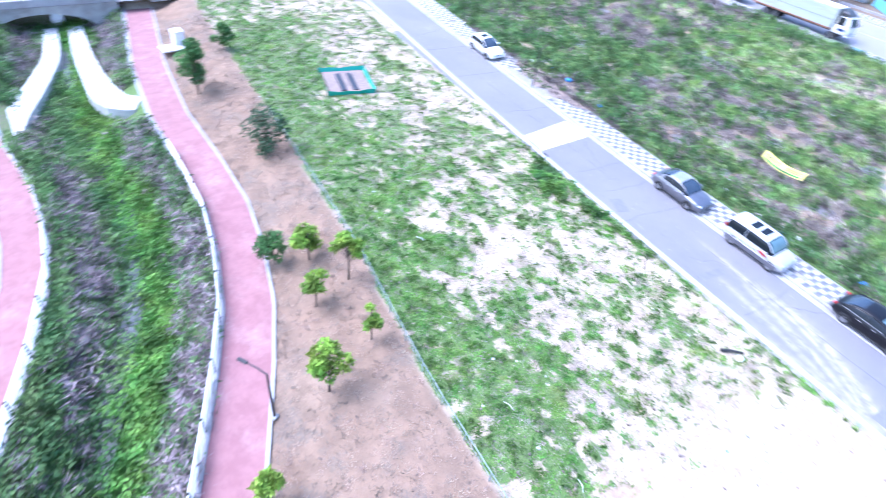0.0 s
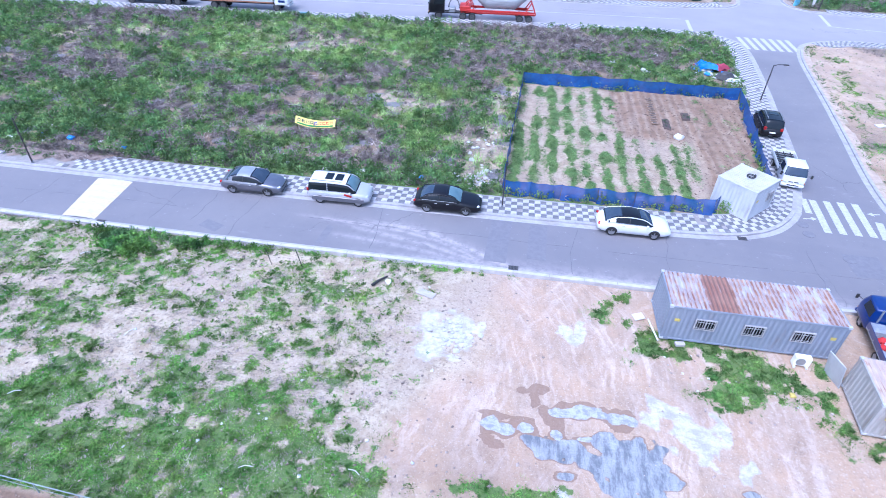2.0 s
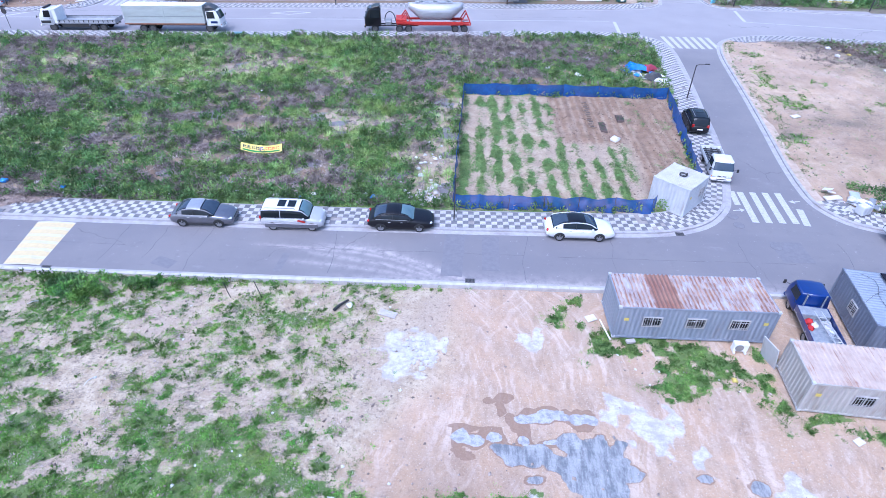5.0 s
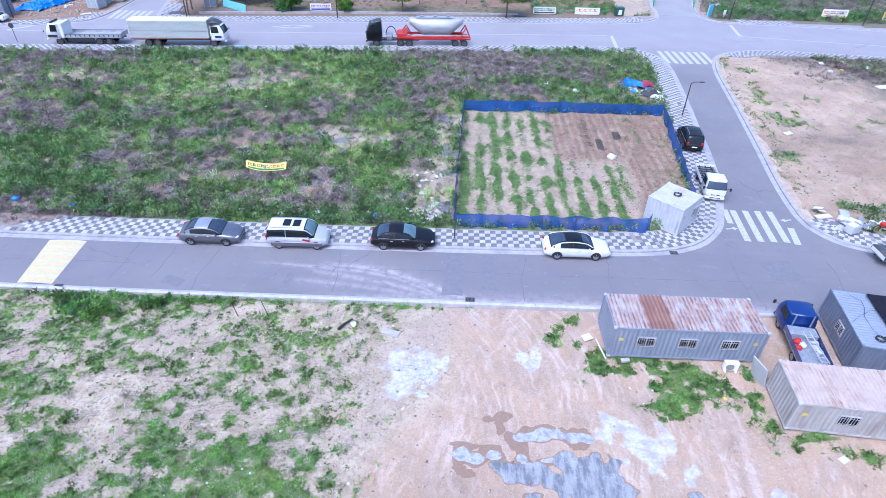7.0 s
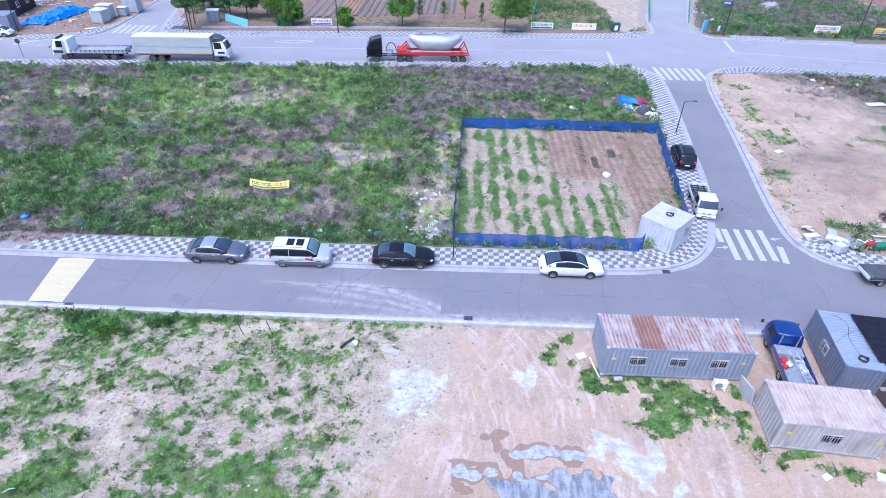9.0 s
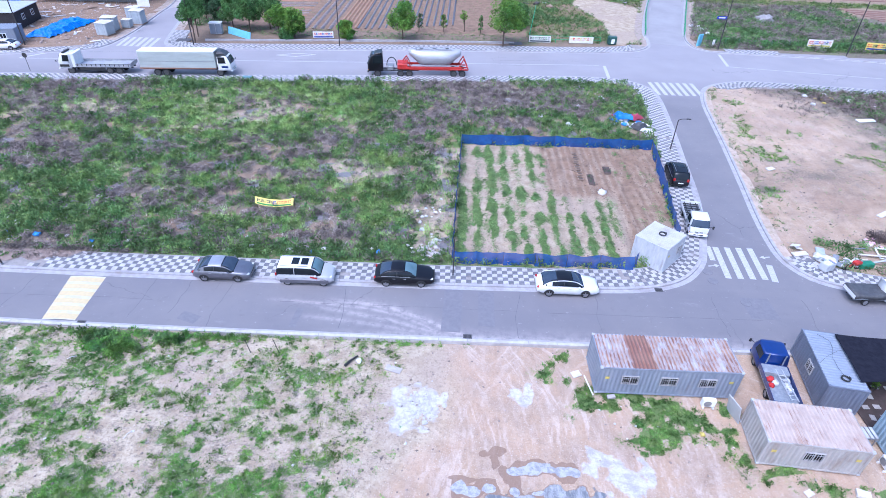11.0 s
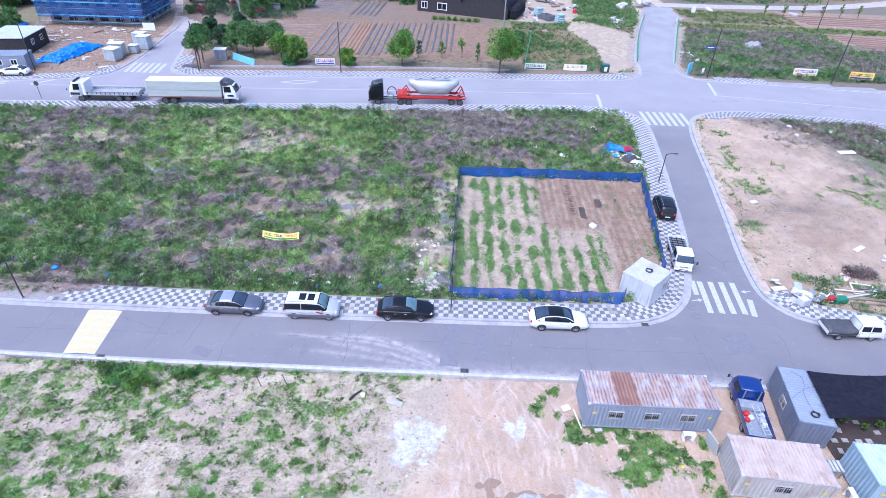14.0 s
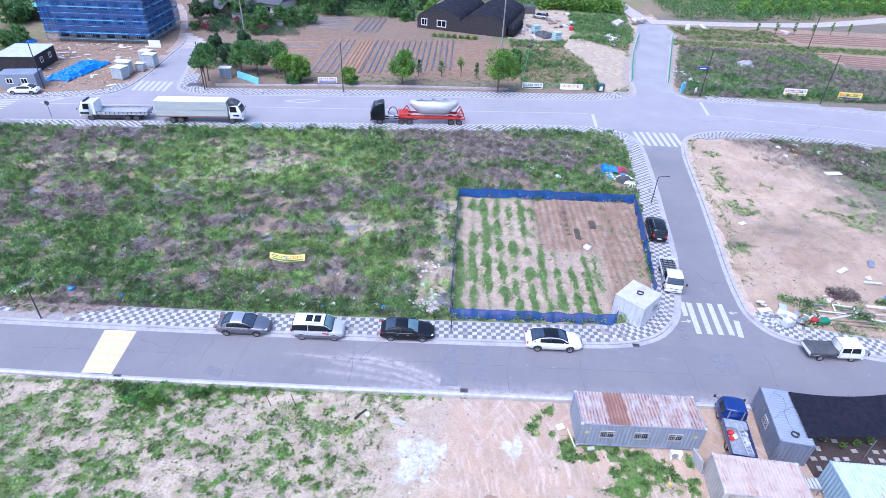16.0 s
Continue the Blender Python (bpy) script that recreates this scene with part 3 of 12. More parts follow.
WEEDS_MIDDLE = [(-13.8, -7.5, 0.8, 0.6), (-14.2, -6.7, 0.5, 0.4), (-14.3, -5.4, 0.7, 0.8), (-16.6, -5.3, 0.4, 0.4), (-13.6, -5, 0.7, 0.4), (-12.9, -4.7, 0.5, 0.6), (-13.5, -6.1, 0.3, 0.9), (-12.7, -6.9, 0.5, 0.4), (-11, -7, 0.4, 0.2), (-11.4, -7.4, 0.3, 0.2), (-9.3, -7.3, 0.3, 0.3), (-9.6, -4.5, 1.2, 0.8), (-10.7, -4.4, 0.7, 0.5), (-12, -3.5, 0.3, 0.3), (-12.4, -2.5, 0.4, 0.4), (-14.2, -3.3, 0.3, 0.4), (-10.2, -2.9, 0.3, 0.3), (-10.2, -8.9, 0.7, 0.4), (-9, -8.7, 0.3, 0.2), (-12, -9.1, 0.3, 0.3), (-5.8, -7.8, 0.3, 0.2), (-8.1, -6.2, 0.3, 0.4), (-8.2, -7.3, 0.3, 0.2), (-5.1, -1.6, 0.4, 1)]
WEEDS_SOUTH = [(-9.8, -11.2, 0.2, 0.4), (-10.6, -11.7, 0.6, 0.3), (-11.6, -11.4, 0.3, 0.3), (-7.8, -11.9, 0.4, 0.2), (-8.7, -11.7, 0.8, 0.3), (-8.5, -12.6, 0.3, 0.2), (-13.4, -12.6, 0.8, 0.4), (-12.1, -12.6, 0.6, 0.2), (-9.7, -12.9, 0.7, 0.4), (3.2, -15.1, 0.8, 0.3), (-1.8, -15.3, 0.8, 0.3)]
WEEDS_THICK = [(-7.3, -15.8, 2.0, 1.0), (-9.8, -15.0, 1.4, 0.6), (-12.3, -15.9, 1.1, 0.7), (-15.2, -15.1, 1.0, 0.7), (-19.7, -15.7, 1.0, 0.7), (-23.9, -13.9, 1.0, 0.5), (-26.8, -14.2, 1.3, 1.3), (-11.1, -13.6, 0.9, 0.5), (-5.6, -15.5, 0.9, 0.5), (-14.6, -17.9, 1.3, 0.5), (-10.9, -17.2, 1.4, 0.6), (-21.2, -12.6, 1.0, 0.6), (-20.0, -13.1, 0.8, 0.6), (-22.2, -13.2, 0.9, 0.6), (-21.5, -13.9, 1.1, 0.4), (-15.7, -12.0, 0.6, 0.7), (-15.0, -12.0, 0.3, 0.7), (-24.5, -4.2, 1.0, 0.8), (-13.1, -12.3, 0.9, 0.4), (-10.7, -12.9, 1.1, 0.5), (-9.7, -13.5, 1.1, 0.3), (-15.9, -13.7, 1.6, 0.3), (-6.6, -13.1, 0.6, 0.3), (-7, -14.6, 1.4, 0.6), (-9.6, -14.8, 1.9, 0.8), (-12.6, -14.5, 1.3, 0.8), (-15.4, -14.3, 0.9, 0.5), (-5.1, -15.1, 0.7, 0.3), (-17.9, -15.2, 1.4, 0.7), (-15.7, -15.6, 1.1, 0.5), (-13.5, -15.5, 1.4, 0.6), (-11.1, -15.6, 1.4, 0.6)]
WEEDS_YARD = [(16.2, -10.3, 0.5, 0.3), (18.6, -10.7, 0.6, 0.25), (20.2, -10.9, 0.7, 0.25), (22.4, -11, 0.5, 0.4), (15.2, -9.2, 0.4, 0.6), (14.9, -10.5, 0.4, 0.35), (7.8, -5.7, 0.8, 0.7), (9.1, -5, 1.5, 0.5), (11, -5.4, 1, 0.6), (11.4, -6.4, 1, 0.8), (10.2, -7.1, 0.4, 0.3), (11.6, -7.6, 1, 0.7), (12.5, -6.8, 1, 0.5), (13.3, -6.3, 0.8, 0.6), (11.1, -8.4, 0.8, 0.5), (11.8, -8.5, 0.4, 0.5), (13.2, -7.5, 0.4, 0.4), (5.3, -3, 0.4, 0.5), (6.5, -4, 0.3, 0.3), (6.2, -1.8, 0.4, 0.3), (15.7, -7.6, 0.3, 0.8), (15.3, -8.7, 0.2, 0.5), (15.3, -9.8, 0.4, 0.2), (14.7, -9.3, 0.2, 0.2), (17.4, -9.9, 1.2, 0.2), (14.6, -7.3, 0.5, 0.5), (15.7, -5.8, 0.5, 0.4), (-0.1, -15.0, 1.0, 0.35), (1.6, -14.8, 0.8, 0.35)]
WEEDS_BARE = [(37.4, 47.6, 0.7, 1.3), (36.1, 41.5, 0.7, 2.3), (35, 38, 0.6, 1), (34.9, 36, 0.8, 0.8), (34.5, 31.3, 1.2, 1.7), (37.1, 32.9, 0.4, 0.6), (37.1, 30.1, 0.4, 0.7), (37.5, 36, 0.5, 0.5), (40.9, 37.9, 0.5, 0.5), (41.5, 37.6, 0.3, 0.4), (42.5, 30, 0.3, 0.6), (45.4, 31.4, 0.7, 0.6), (46.6, 30.9, 0.9, 0.4), (44.6, 32, 0.3, 0.4), (56.1, 50.4, 1.3, 2.2), (32.3, 40.7, 0.3, 2.2), (30.1, 27.9, 0.3, 1.1), (59.6, 42.7, 1.2, 4.7), (55.2, 35.8, 1.3, 4.1), (52.3, 32, 0.9, 2.4), (49.4, 29.5, 1.8, 2.3), (31.4, 22.2, 0.7, 0.7), (51, 33.6, 1.5, 1.9)]
SPILLS = [(7.7, -9.9, 1.0, 0.7), (8.6, -10.6, 1.0, 0.7), (8.7, -11.3, 0.7, 0.7), (10.0, -10.2, 0.4, 0.7), (7.1, -9.3, 0.6, 0.4), (10.5, -12.5, 0.45, 0.7), (6.7, -10.5, 0.5, 0.5), (14.2, -13.8, 0.8, 0.7), (-2.9, -6.1, 1.5, 1.5), (-3.5, -6.9, 0.9, 0.8), (2.9, -5.4, 0.7, 0.4), (3.7, -4.8, 0.3, 0.6), (2.6, -14.5, 0.3, 0.3)]
WET = [(6.0, -12.2, 1.0, 0.9), (5.3, -13.2, 1.5, 0.9), (5.6, -14.3, 1.2, 0.5), (4.2, -13.0, 0.9, 0.4), (6.6, -13.2, 0.7, 0.7), (3.2, -12.4, 0.8, 0.6), (2.4, -12.7, 0.9, 0.35), (6.1, -11.6, 0.4, 0.4), (4.5, -11.8, 0.4, 0.4), (1.5, -12.3, 0.6, 0.3), (2.8, -13.7, 0.3, 0.2), (7.3, -13.4, 0.5, 0.3), (10.4, -13.4, 0.3, 0.2), (12.7, -13.8, 0.4, 0.3)]
SLURRY = [(-0.4, -11.6, 0.5, 0.4), (0.3, -11.8, 0.55, 0.35), (1.1, -11.6, 0.3, 0.35), (3.0, -10.4, 0.8, 0.3), (3.7, -10.1, 0.6, 0.3), (4.4, -10.4, 0.4, 0.2), (5.2, -10.5, 0.75, 0.5), (2.6, -10.4, 0.3, 0.3), (2.4, -11.7, 0.3, 0.25), (3.7, -11.75, 0.5, 0.16)]
ISLANDS = [(3.5, -11.15, 0.75, 0.32), (5.5, -11.3, 0.4, 0.16), (4.0, -12.25, 0.28, 0.16), (1.75, -11.2, 0.25, 0.4)]
DAMP = [(0.8, -9.5, 0.35, 0.2), (1.6, -9.2, 0.42, 0.3), (1.4, -9.9, 0.2, 0.5), (1.8, -10.5, 0.2, 0.4), (2.1, -10.9, 0.3, 0.3), (2.4, -11.2, 0.3, 0.5), (-0.3, -11.05, 0.75, 0.22), (-0.85, -11.7, 0.2, 0.65), (-0.3, -12.6, 0.55, 0.25), (-0.7, -12.4, 0.4, 0.2), (2.9, -10.0, 0.3, 0.2), (0.9, -11.2, 0.5, 0.2)]
LOT_DRY = [(-47.7, 26.8, 1.7, 3.7), (-44.4, 23.5, 2.8, 1.6), (-42.1, 26.5, 1.7, 1.7), (-36.8, 25.4, 1.4, 1.1), (-33.7, 27.9, 1.8, 2.2), (-34, 21.6, 2.2, 1.5), (-33.8, 17, 1.3, 1.6), (-28.6, 22.7, 1.9, 1.3), (-25.9, 24.9, 1.7, 1.4), (-29.5, 16.2, 1, 1), (-24.2, 14.5, 2, 1), (-25.9, 17.5, 1, 0.9), (-23.3, 18.2, 1.3, 0.9), (-52.6, 44.9, 4.3, 3.4), (-47.4, 46.5, 4.4, 2.8), (-47, 35.1, 5.1, 1.8), (-54.9, 41.3, 2.7, 4.2), (-43.9, 36.3, 2.6, 2.8), (-22.3, 22.5, 2.2, 1.9), (-23.1, 27.2, 1.8, 1.2), (-17.8, 27.6, 2.4, 1.8), (-14, 30.2, 3.7, 1.6), (-51.1, 32.1, 1.8, 1.7)]
LOT_SCRUB = [(-5.2, 29.4, 2.5, 1.8), (-5.9, 22.4, 2.2, 1.9), (-5, 16.8, 1.8, 1.6), (-18.8, 14.8, 1.2, 0.8), (-19.1, 11, 1.4, 1.1), (-12.2, 11.9, 2.4, 1.4), (-10.1, 10.3, 1.1, 1), (-13.6, 16.2, 1, 0.8), (-3.3, 48.4, 5.4, 9), (-3.7, 37.9, 3.4, 3.9), (-7.1, 37.6, 2, 3.9), (-6.1, 43.6, 2.2, 4.5), (-6, 11.9, 1.4, 1.1), (-34.4, 11.4, 1.8, 1.1), (-35.2, 9.6, 2.7, 1.3), (-21.1, 10, 1.8, 0.9), (-25.3, 11.1, 1.8, 0.9), (2.8, 46.7, 4.6, 6), (10.5, 47.4, 4.6, 4.8), (14.4, 43.4, 3, 4.4), (5.3, 38.6, 3.5, 2.3), (-11.7, 31.2, 1.9, 1.3)]
LOT_LUSH = [(-42, 20.4, 2.1, 1.4), (-38.5, 16.6, 3, 1.3), (-37.6, 19.5, 2.1, 1.4), (-36.1, 20.9, 1.6, 1), (-38.3, 13, 2.4, 1.9), (-33.9, 13.8, 2.9, 2), (-31.5, 15, 1, 1), (-27.1, 14.3, 1.5, 1.5), (-25.6, 15.4, 1, 1), (-27, 8.8, 2.7, 0.8), (-23.4, 8.9, 2.2, 0.7), (-12.2, 45.3, 3, 4.6), (-12.2, 9.3, 2.7, 0.7), (-6.8, 9.9, 2.7, 0.7), (-16.3, 9.3, 1.8, 0.7), (-36.4, 24.8, 1.4, 1.4), (-15.7, 43.8, 2.9, 3.1), (-7.9, 31.5, 1.3, 1.3), (-37.6, 22.7, 1.6, 0.8), (14.8, 37.6, 2.1, 2.3), (14.3, 52.5, 4.9, 2.1), (-37.8, 47.5, 3, 2.4)]
LOT_LIME = [(-37.6, 39.7, 3.4, 2.4), (-33.4, 36.2, 4, 2.6), (-37.3, 31.5, 2.5, 1.6), (-26.7, 46.2, 3, 2.8), (-19.8, 45.7, 4.4, 3.5), (-15.5, 38.7, 3.4, 3), (-21.4, 34.6, 2.6, 1.8), (-24.8, 32.6, 2.5, 1.7), (-30.1, 31.3, 2.5, 1.3), (-31.1, 43.5, 2.1, 2.2)]
LOT_MID = [(-16.4, 19.3, 2.1, 1.2), (-16.4, 24.2, 1.7, 1.1), (-9.6, 20.9, 2.2, 1.2), (-8.4, 15.5, 2.5, 1.5), (-12, 18.5, 2.1, 1.1), (-17.3, 13, 1.9, 0.9), (-8.5, 12.6, 1.9, 0.9), (-3.2, 12, 1, 0.9), (-19.4, 20.2, 1.6, 0.9), (-25.7, 21, 2.2, 1), (-30.8, 21.3, 2.2, 1), (-21.9, 13.6, 1.4, 0.8), (-8, 26.2, 2.4, 1.4), (-14.9, 13.1, 1.9, 0.8), (-46.9, 31.6, 2.5, 1.3)]
LOT_BARE = [(-3, 10, 1.2, 1.2), (-2.8, 12.5, 1.6, 1.6), (-2.2, 18.5, 1.0, 2.4), (-3.2, 14.8, 1.0, 1.0), (-2.2, 25.5, 0.9, 2.2), (-27.4, 36.8, 3.3, 1.9), (-24, 39, 2.4, 1.8), (-27.6, 41.7, 1.4, 1.2), (-15.4, 37.8, 1, 0.9), (-14.9, 35.1, 1, 0.7), (-18.3, 32.3, 0.6, 0.7), (-2.4, 28.1, 1.5, 1.5), (-2.3, 22.7, 1, 3.3), (-1.8, 15.9, 0.8, 2.7), (-11.8, 23.9, 3.1, 1.9), (-33.2, 42.2, 1.3, 1.9), (-32.3, 33.6, 2.6, 0.9), (-10.5, 22.7, 2.2, 1.3), (-55.1, 37.2, 2, 1.9), (-47.2, 37.9, 4, 1.1), (-2.7, 10.7, 0.9, 0.7), (-5.4, 16.2, 1.3, 0.8), (-38, 16.7, 0.6, 0.5), (-41.4, 15.4, 0.6, 0.5)]
ROWS_WEST = [(2, 29.2, 0.9, 1.7), (4, 27.8, 1.2, 1.3), (3.3, 24.2, 1, 1), (2.4, 21.6, 0.9, 1.1), (-0.2, 16.2, 0.7, 4.1), (4.3, 20.2, 0.5, 0.9), (2.6, 17.6, 0.6, 1.6), (1.4, 14.1, 0.5, 1.9), (2.7, 14.2, 0.4, 1.9), (4.2, 15, 0.6, 1.9), (4.3, 11.9, 0.4, 1.4), (6, 19.5, 0.8, 1.1), (7.3, 27.6, 1.3, 1.9), (7.3, 23.6, 0.8, 1), (7.2, 19.6, 0.4, 0.9), (6.7, 15.2, 0.9, 1.1), (5.3, 13.7, 0.4, 1.1), (5.5, 10.3, 0.4, 0.8), (-0.8, 10.2, 0.5, 0.7), (1, 17.1, 0.3, 2)]
ROWS_EAST = [(6.9, 11.1, 0.4, 1.7), (8.6, 18.5, 0.5, 1.7), (8, 13.9, 0.4, 2.2), (8.2, 10.8, 0.4, 1), (9.5, 12.6, 0.5, 1.4), (9.3, 10.6, 0.6, 0.7), (10, 16, 0.5, 0.6), (10.8, 11, 0.8, 1.3), (11.3, 15.6, 0.6, 1.5), (13.3, 17.6, 0.6, 1.6), (13, 14.2, 0.6, 1.9), (12.6, 11.1, 0.4, 1), (17, 28.9, 0.3, 2.2), (17.5, 26.9, 0.3, 2.7), (16.3, 24.8, 0.3, 1.5), (19.3, 23.7, 0.5, 2.9), (18.4, 17.2, 0.7, 1.4), (16.4, 15.6, 0.3, 1.4)]
WEEDS_OUTER = [(-12, -16.8, 4, 1.2), (-22, -16.2, 5, 1.6), (-30, -15.8, 5, 1.8), (-39, -15, 6, 2.6), (-50, -13.5, 8, 3.5), (-27, -12.4, 1.6, 1.0), (-30, -10.4, 1.4, 0.9), (-33, -12.6, 2, 0.9), (-36, -9, 1.8, 0.9), (-34, -5, 1.6, 0.8), (-29, -7.6, 1.0, 0.6), (-40, -6, 1.6, 0.8), (-45, -4.5, 2, 1.0), (-28, -5.2, 0.9, 0.5), (-31.5, -2.6, 1.2, 0.7)]


def lot_a_masks(x, y):
    """How thickly green weeds and dead scrub stand on the overgrown lot, 0 to 1, and how bare it is."""
    low = fbm(x, y, 14, 3, 2)
    mot = 0.3 * fbm(x * 0.6, y, 4.0, 9, 2) + 0.7 * fbm(x * 0.8, y, 1.1, 10, 3)
    scrub = smooth(0.0, 0.55, patches(x, y, LOT_DRY + LOT_SCRUB, 301, 1.1, 1.1))
    lush = smooth(0.0, 0.5, patches(x, y, LOT_LUSH, 303, 1.0, 1.1))
    lime = smooth(0.0, 0.5, patches(x, y, LOT_LIME + LOT_MID, 305, 1.1, 1.1))
    bare = smooth(0.05, 0.5, patches(x, y, LOT_BARE, 307, 1.4, 1.15) * (0.4 + 1.1 * fbm(x, y, 1.4, 308)))
    bare = np.maximum(bare, 0.8 * np.exp(-((x + 37) / 5) ** 2 - ((y - 8.6) / 1.2) ** 2))
    g = 0.655 + 2.0 * (mot - 0.5) + 0.5 * (low - 0.5) + 0.3 * lush + 0.12 * lime - 0.31 * scrub + 0.2 * smooth(12, 9.2, y) * smooth(0, -8, x)
    d = 0.57 + 1.8 * (fbm(x * 0.8, y, 1.2, 23, 3) - 0.5) - 0.5 * (low - 0.5) + 0.33 * scrub - 0.3 * lush - 0.3 * lime
    return np.clip(g - bare * 0.6, 0, 1), np.clip(d - bare * 0.4, 0, 1), bare, np.clip(lime - 0.6 * scrub, 0, 1)


def near_masks(x, y):
    """How thickly weeds stand on the sandy field, 0 to 1."""
    thin = 0.62 * smooth(0.0, 0.5, patches(x, y, WEEDS_KERBSIDE + WEEDS_WEST + WEEDS_MIDDLE + WEEDS_SOUTH, 41, 0.9, 1.32))
    thick = 1.05 * smooth(0.0, 0.35, patches(x, y, WEEDS_THICK + WEEDS_OUTER, 42, 0.9, 1.15))
    yard = 0.85 * smooth(0.0, 0.5, patches(x, y, WEEDS_YARD, 44, 1.1, 1.3))
    far = smooth(-22, -32, x) * (0.4 * fbm(x, y, 2.6, 31, 2) + 0.3 * smooth(-5, -12, y))
    g = np.maximum(np.maximum(thin, thick), np.maximum(yard, far))
    g = g + 0.25 * smooth(-3, -9, x)
    g += 0.9 * np.exp(-((y + 0.95) / 0.22) ** 2) * smooth(1, -4, x) * (0.4 + fbm(x, y, 1.5, 33))
    g = g + (2.4 * (fbm(x, y, 0.55, 38, 2) - 0.5) + 0.8 * (fbm(x, y, 1.9, 37, 2) - 0.5)) * smooth(0.02, 0.2, g)
    g -= 0.5 * patches(x, y, ((-20.5, -7.9, 1.6, 1.0), (-19.9, -9.8, 1.3, 1.2), (-18.7, -11, 1.5, 1.0), (-26.5, -5.8, 1.6, 1.0), (-13.4, -9.6, 1.2, 0.5), (-17.5, -5.0, 1.5, 0.7)), 47) + 0.6 * patches(x, y, WET + SLURRY + SPILLS, 49)
    return np.clip(g, 0, 1)


def plot_masks(x, y):
    xr = x - (y - 8) * 0.02
    row = 0.5 + 0.5 * np.cos(2 * math.pi * (xr - 0.9) / 1.45)
    bare = smooth(7.6, 9.4, x + 1.2 * (fbm(x, y, 1.2, 60) - 0.5)) * smooth(19.2, 21.0, y + 1.2 * (fbm(x, y, 1.5, 59) - 0.5)) + smooth(14.0, 15.0, x - (y - 10) * 0.05) * 0.9
    bare = np.clip(bare, 0, 1)
    rows = smooth(0.0, 0.5, patches(x, y, ROWS_WEST + ROWS_EAST, 51, 0.75, 1.12))
    g = 0.16 + 0.34 * row * (1 - bare) + 0.08 * smooth(9, 6, x) * (1 - bare) + (0.24 + 0.24 * row) * rows - 0.1 * bare + 0.9 * (fbm(x * 1.4, y, 1.6, 53, 3) - 0.5) * (1 - 0.8 * bare * (1 - rows))
    return np.clip(g, 0, 1), bare


def surface_z(x, y):
    """Height of the ground sheet."""
    x, y = np.asarray(x, float), np.asarray(y, float)
    bump = (fbm(x, y, 3.0, 61) - 0.5) * 0.14 + (fbm(x, y, 0.9, 67, 2) - 0.5) * 0.06
    z = np.full(x.shape, -0.3)
    a = inside(LOT_A, x, y)
    z = np.where(a, np.where(inside(A_IN, x, y), 0.15 + (bump * 2.2 + 0.75 * (fbm(x, y, 1.9, 62, 2) - 0.5)) * smooth(8.2, 10, y), -0.1), z)
    p = inside(PLOT, x, y)
    z = np.where(p, 0.14 + 0.05 * np.cos(2 * math.pi * (x - (y - 8) * 0.02 - 0.9) / 1.45) + bump * 0.5, z)
    b = inside(LOT_B, x, y) & ~a
    z = np.where(b, np.where(inside(B_IN, x, y) | ((y > 11.5) & (y < 54)), 0.13 + bump, -0.1), z)
    for lot, inner, paved in ((LOT_N0, N0_IN, 68), (LOT_N1, N1_IN, 75), (LOT_N2, N2_IN, 74)):
        n = inside(lot, x, y)
        z = np.where(n, np.where(inside(inner, x, y) | (y > paved), 0.12 + bump, -0.1), z)
    s = inside(LOT_S, x, y)
    z = np.where(s, 0.0 + bump * 0.8, z)
    far_west = (x < -76) & (y < 47)
    z = np.where(far_west, 0.05, z)
    # the brown bank, the paths and the stream bed
    yc, yw = path_y(x), west_path_y(x)
    top = fence_y(x) - 0.15
    south = (y < top + 0.5) & (x < 60) & ((x > -68) | (y < -24))
    bank = -1.05 * smooth(0, 1, np.clip((top - y) / (top - (yc + 1.38)), 0, 1)) + bump * 0.6
    v, w = yc - 1.42 - y, y - (yw + 1.3)
    half = np.maximum((v + w) / 2, 0.5)
    depth = np.minimum(v, w)
    bed = -1.1 - 1.75 * smooth(0, 1, depth / np.minimum(3.2, half)) + bump * 2.0
    beyond = -1.05 + smooth(0, 7, (yw - 1.3) - y) * 1.1 + bump
    z = np.where(south & (v <= 0), np.minimum(bank, z), z)
    z = np.where(south & (np.abs(y - yc) <= 1.42), -1.12, z)
    z = np.where(south & (v > 0) & (w > 0), bed, z)
    z = np.where(south & (np.abs(y - yw) <= 1.3), -1.12, z)
    z = np.where(south & (y < yw - 1.3), beyond, z)
    return z


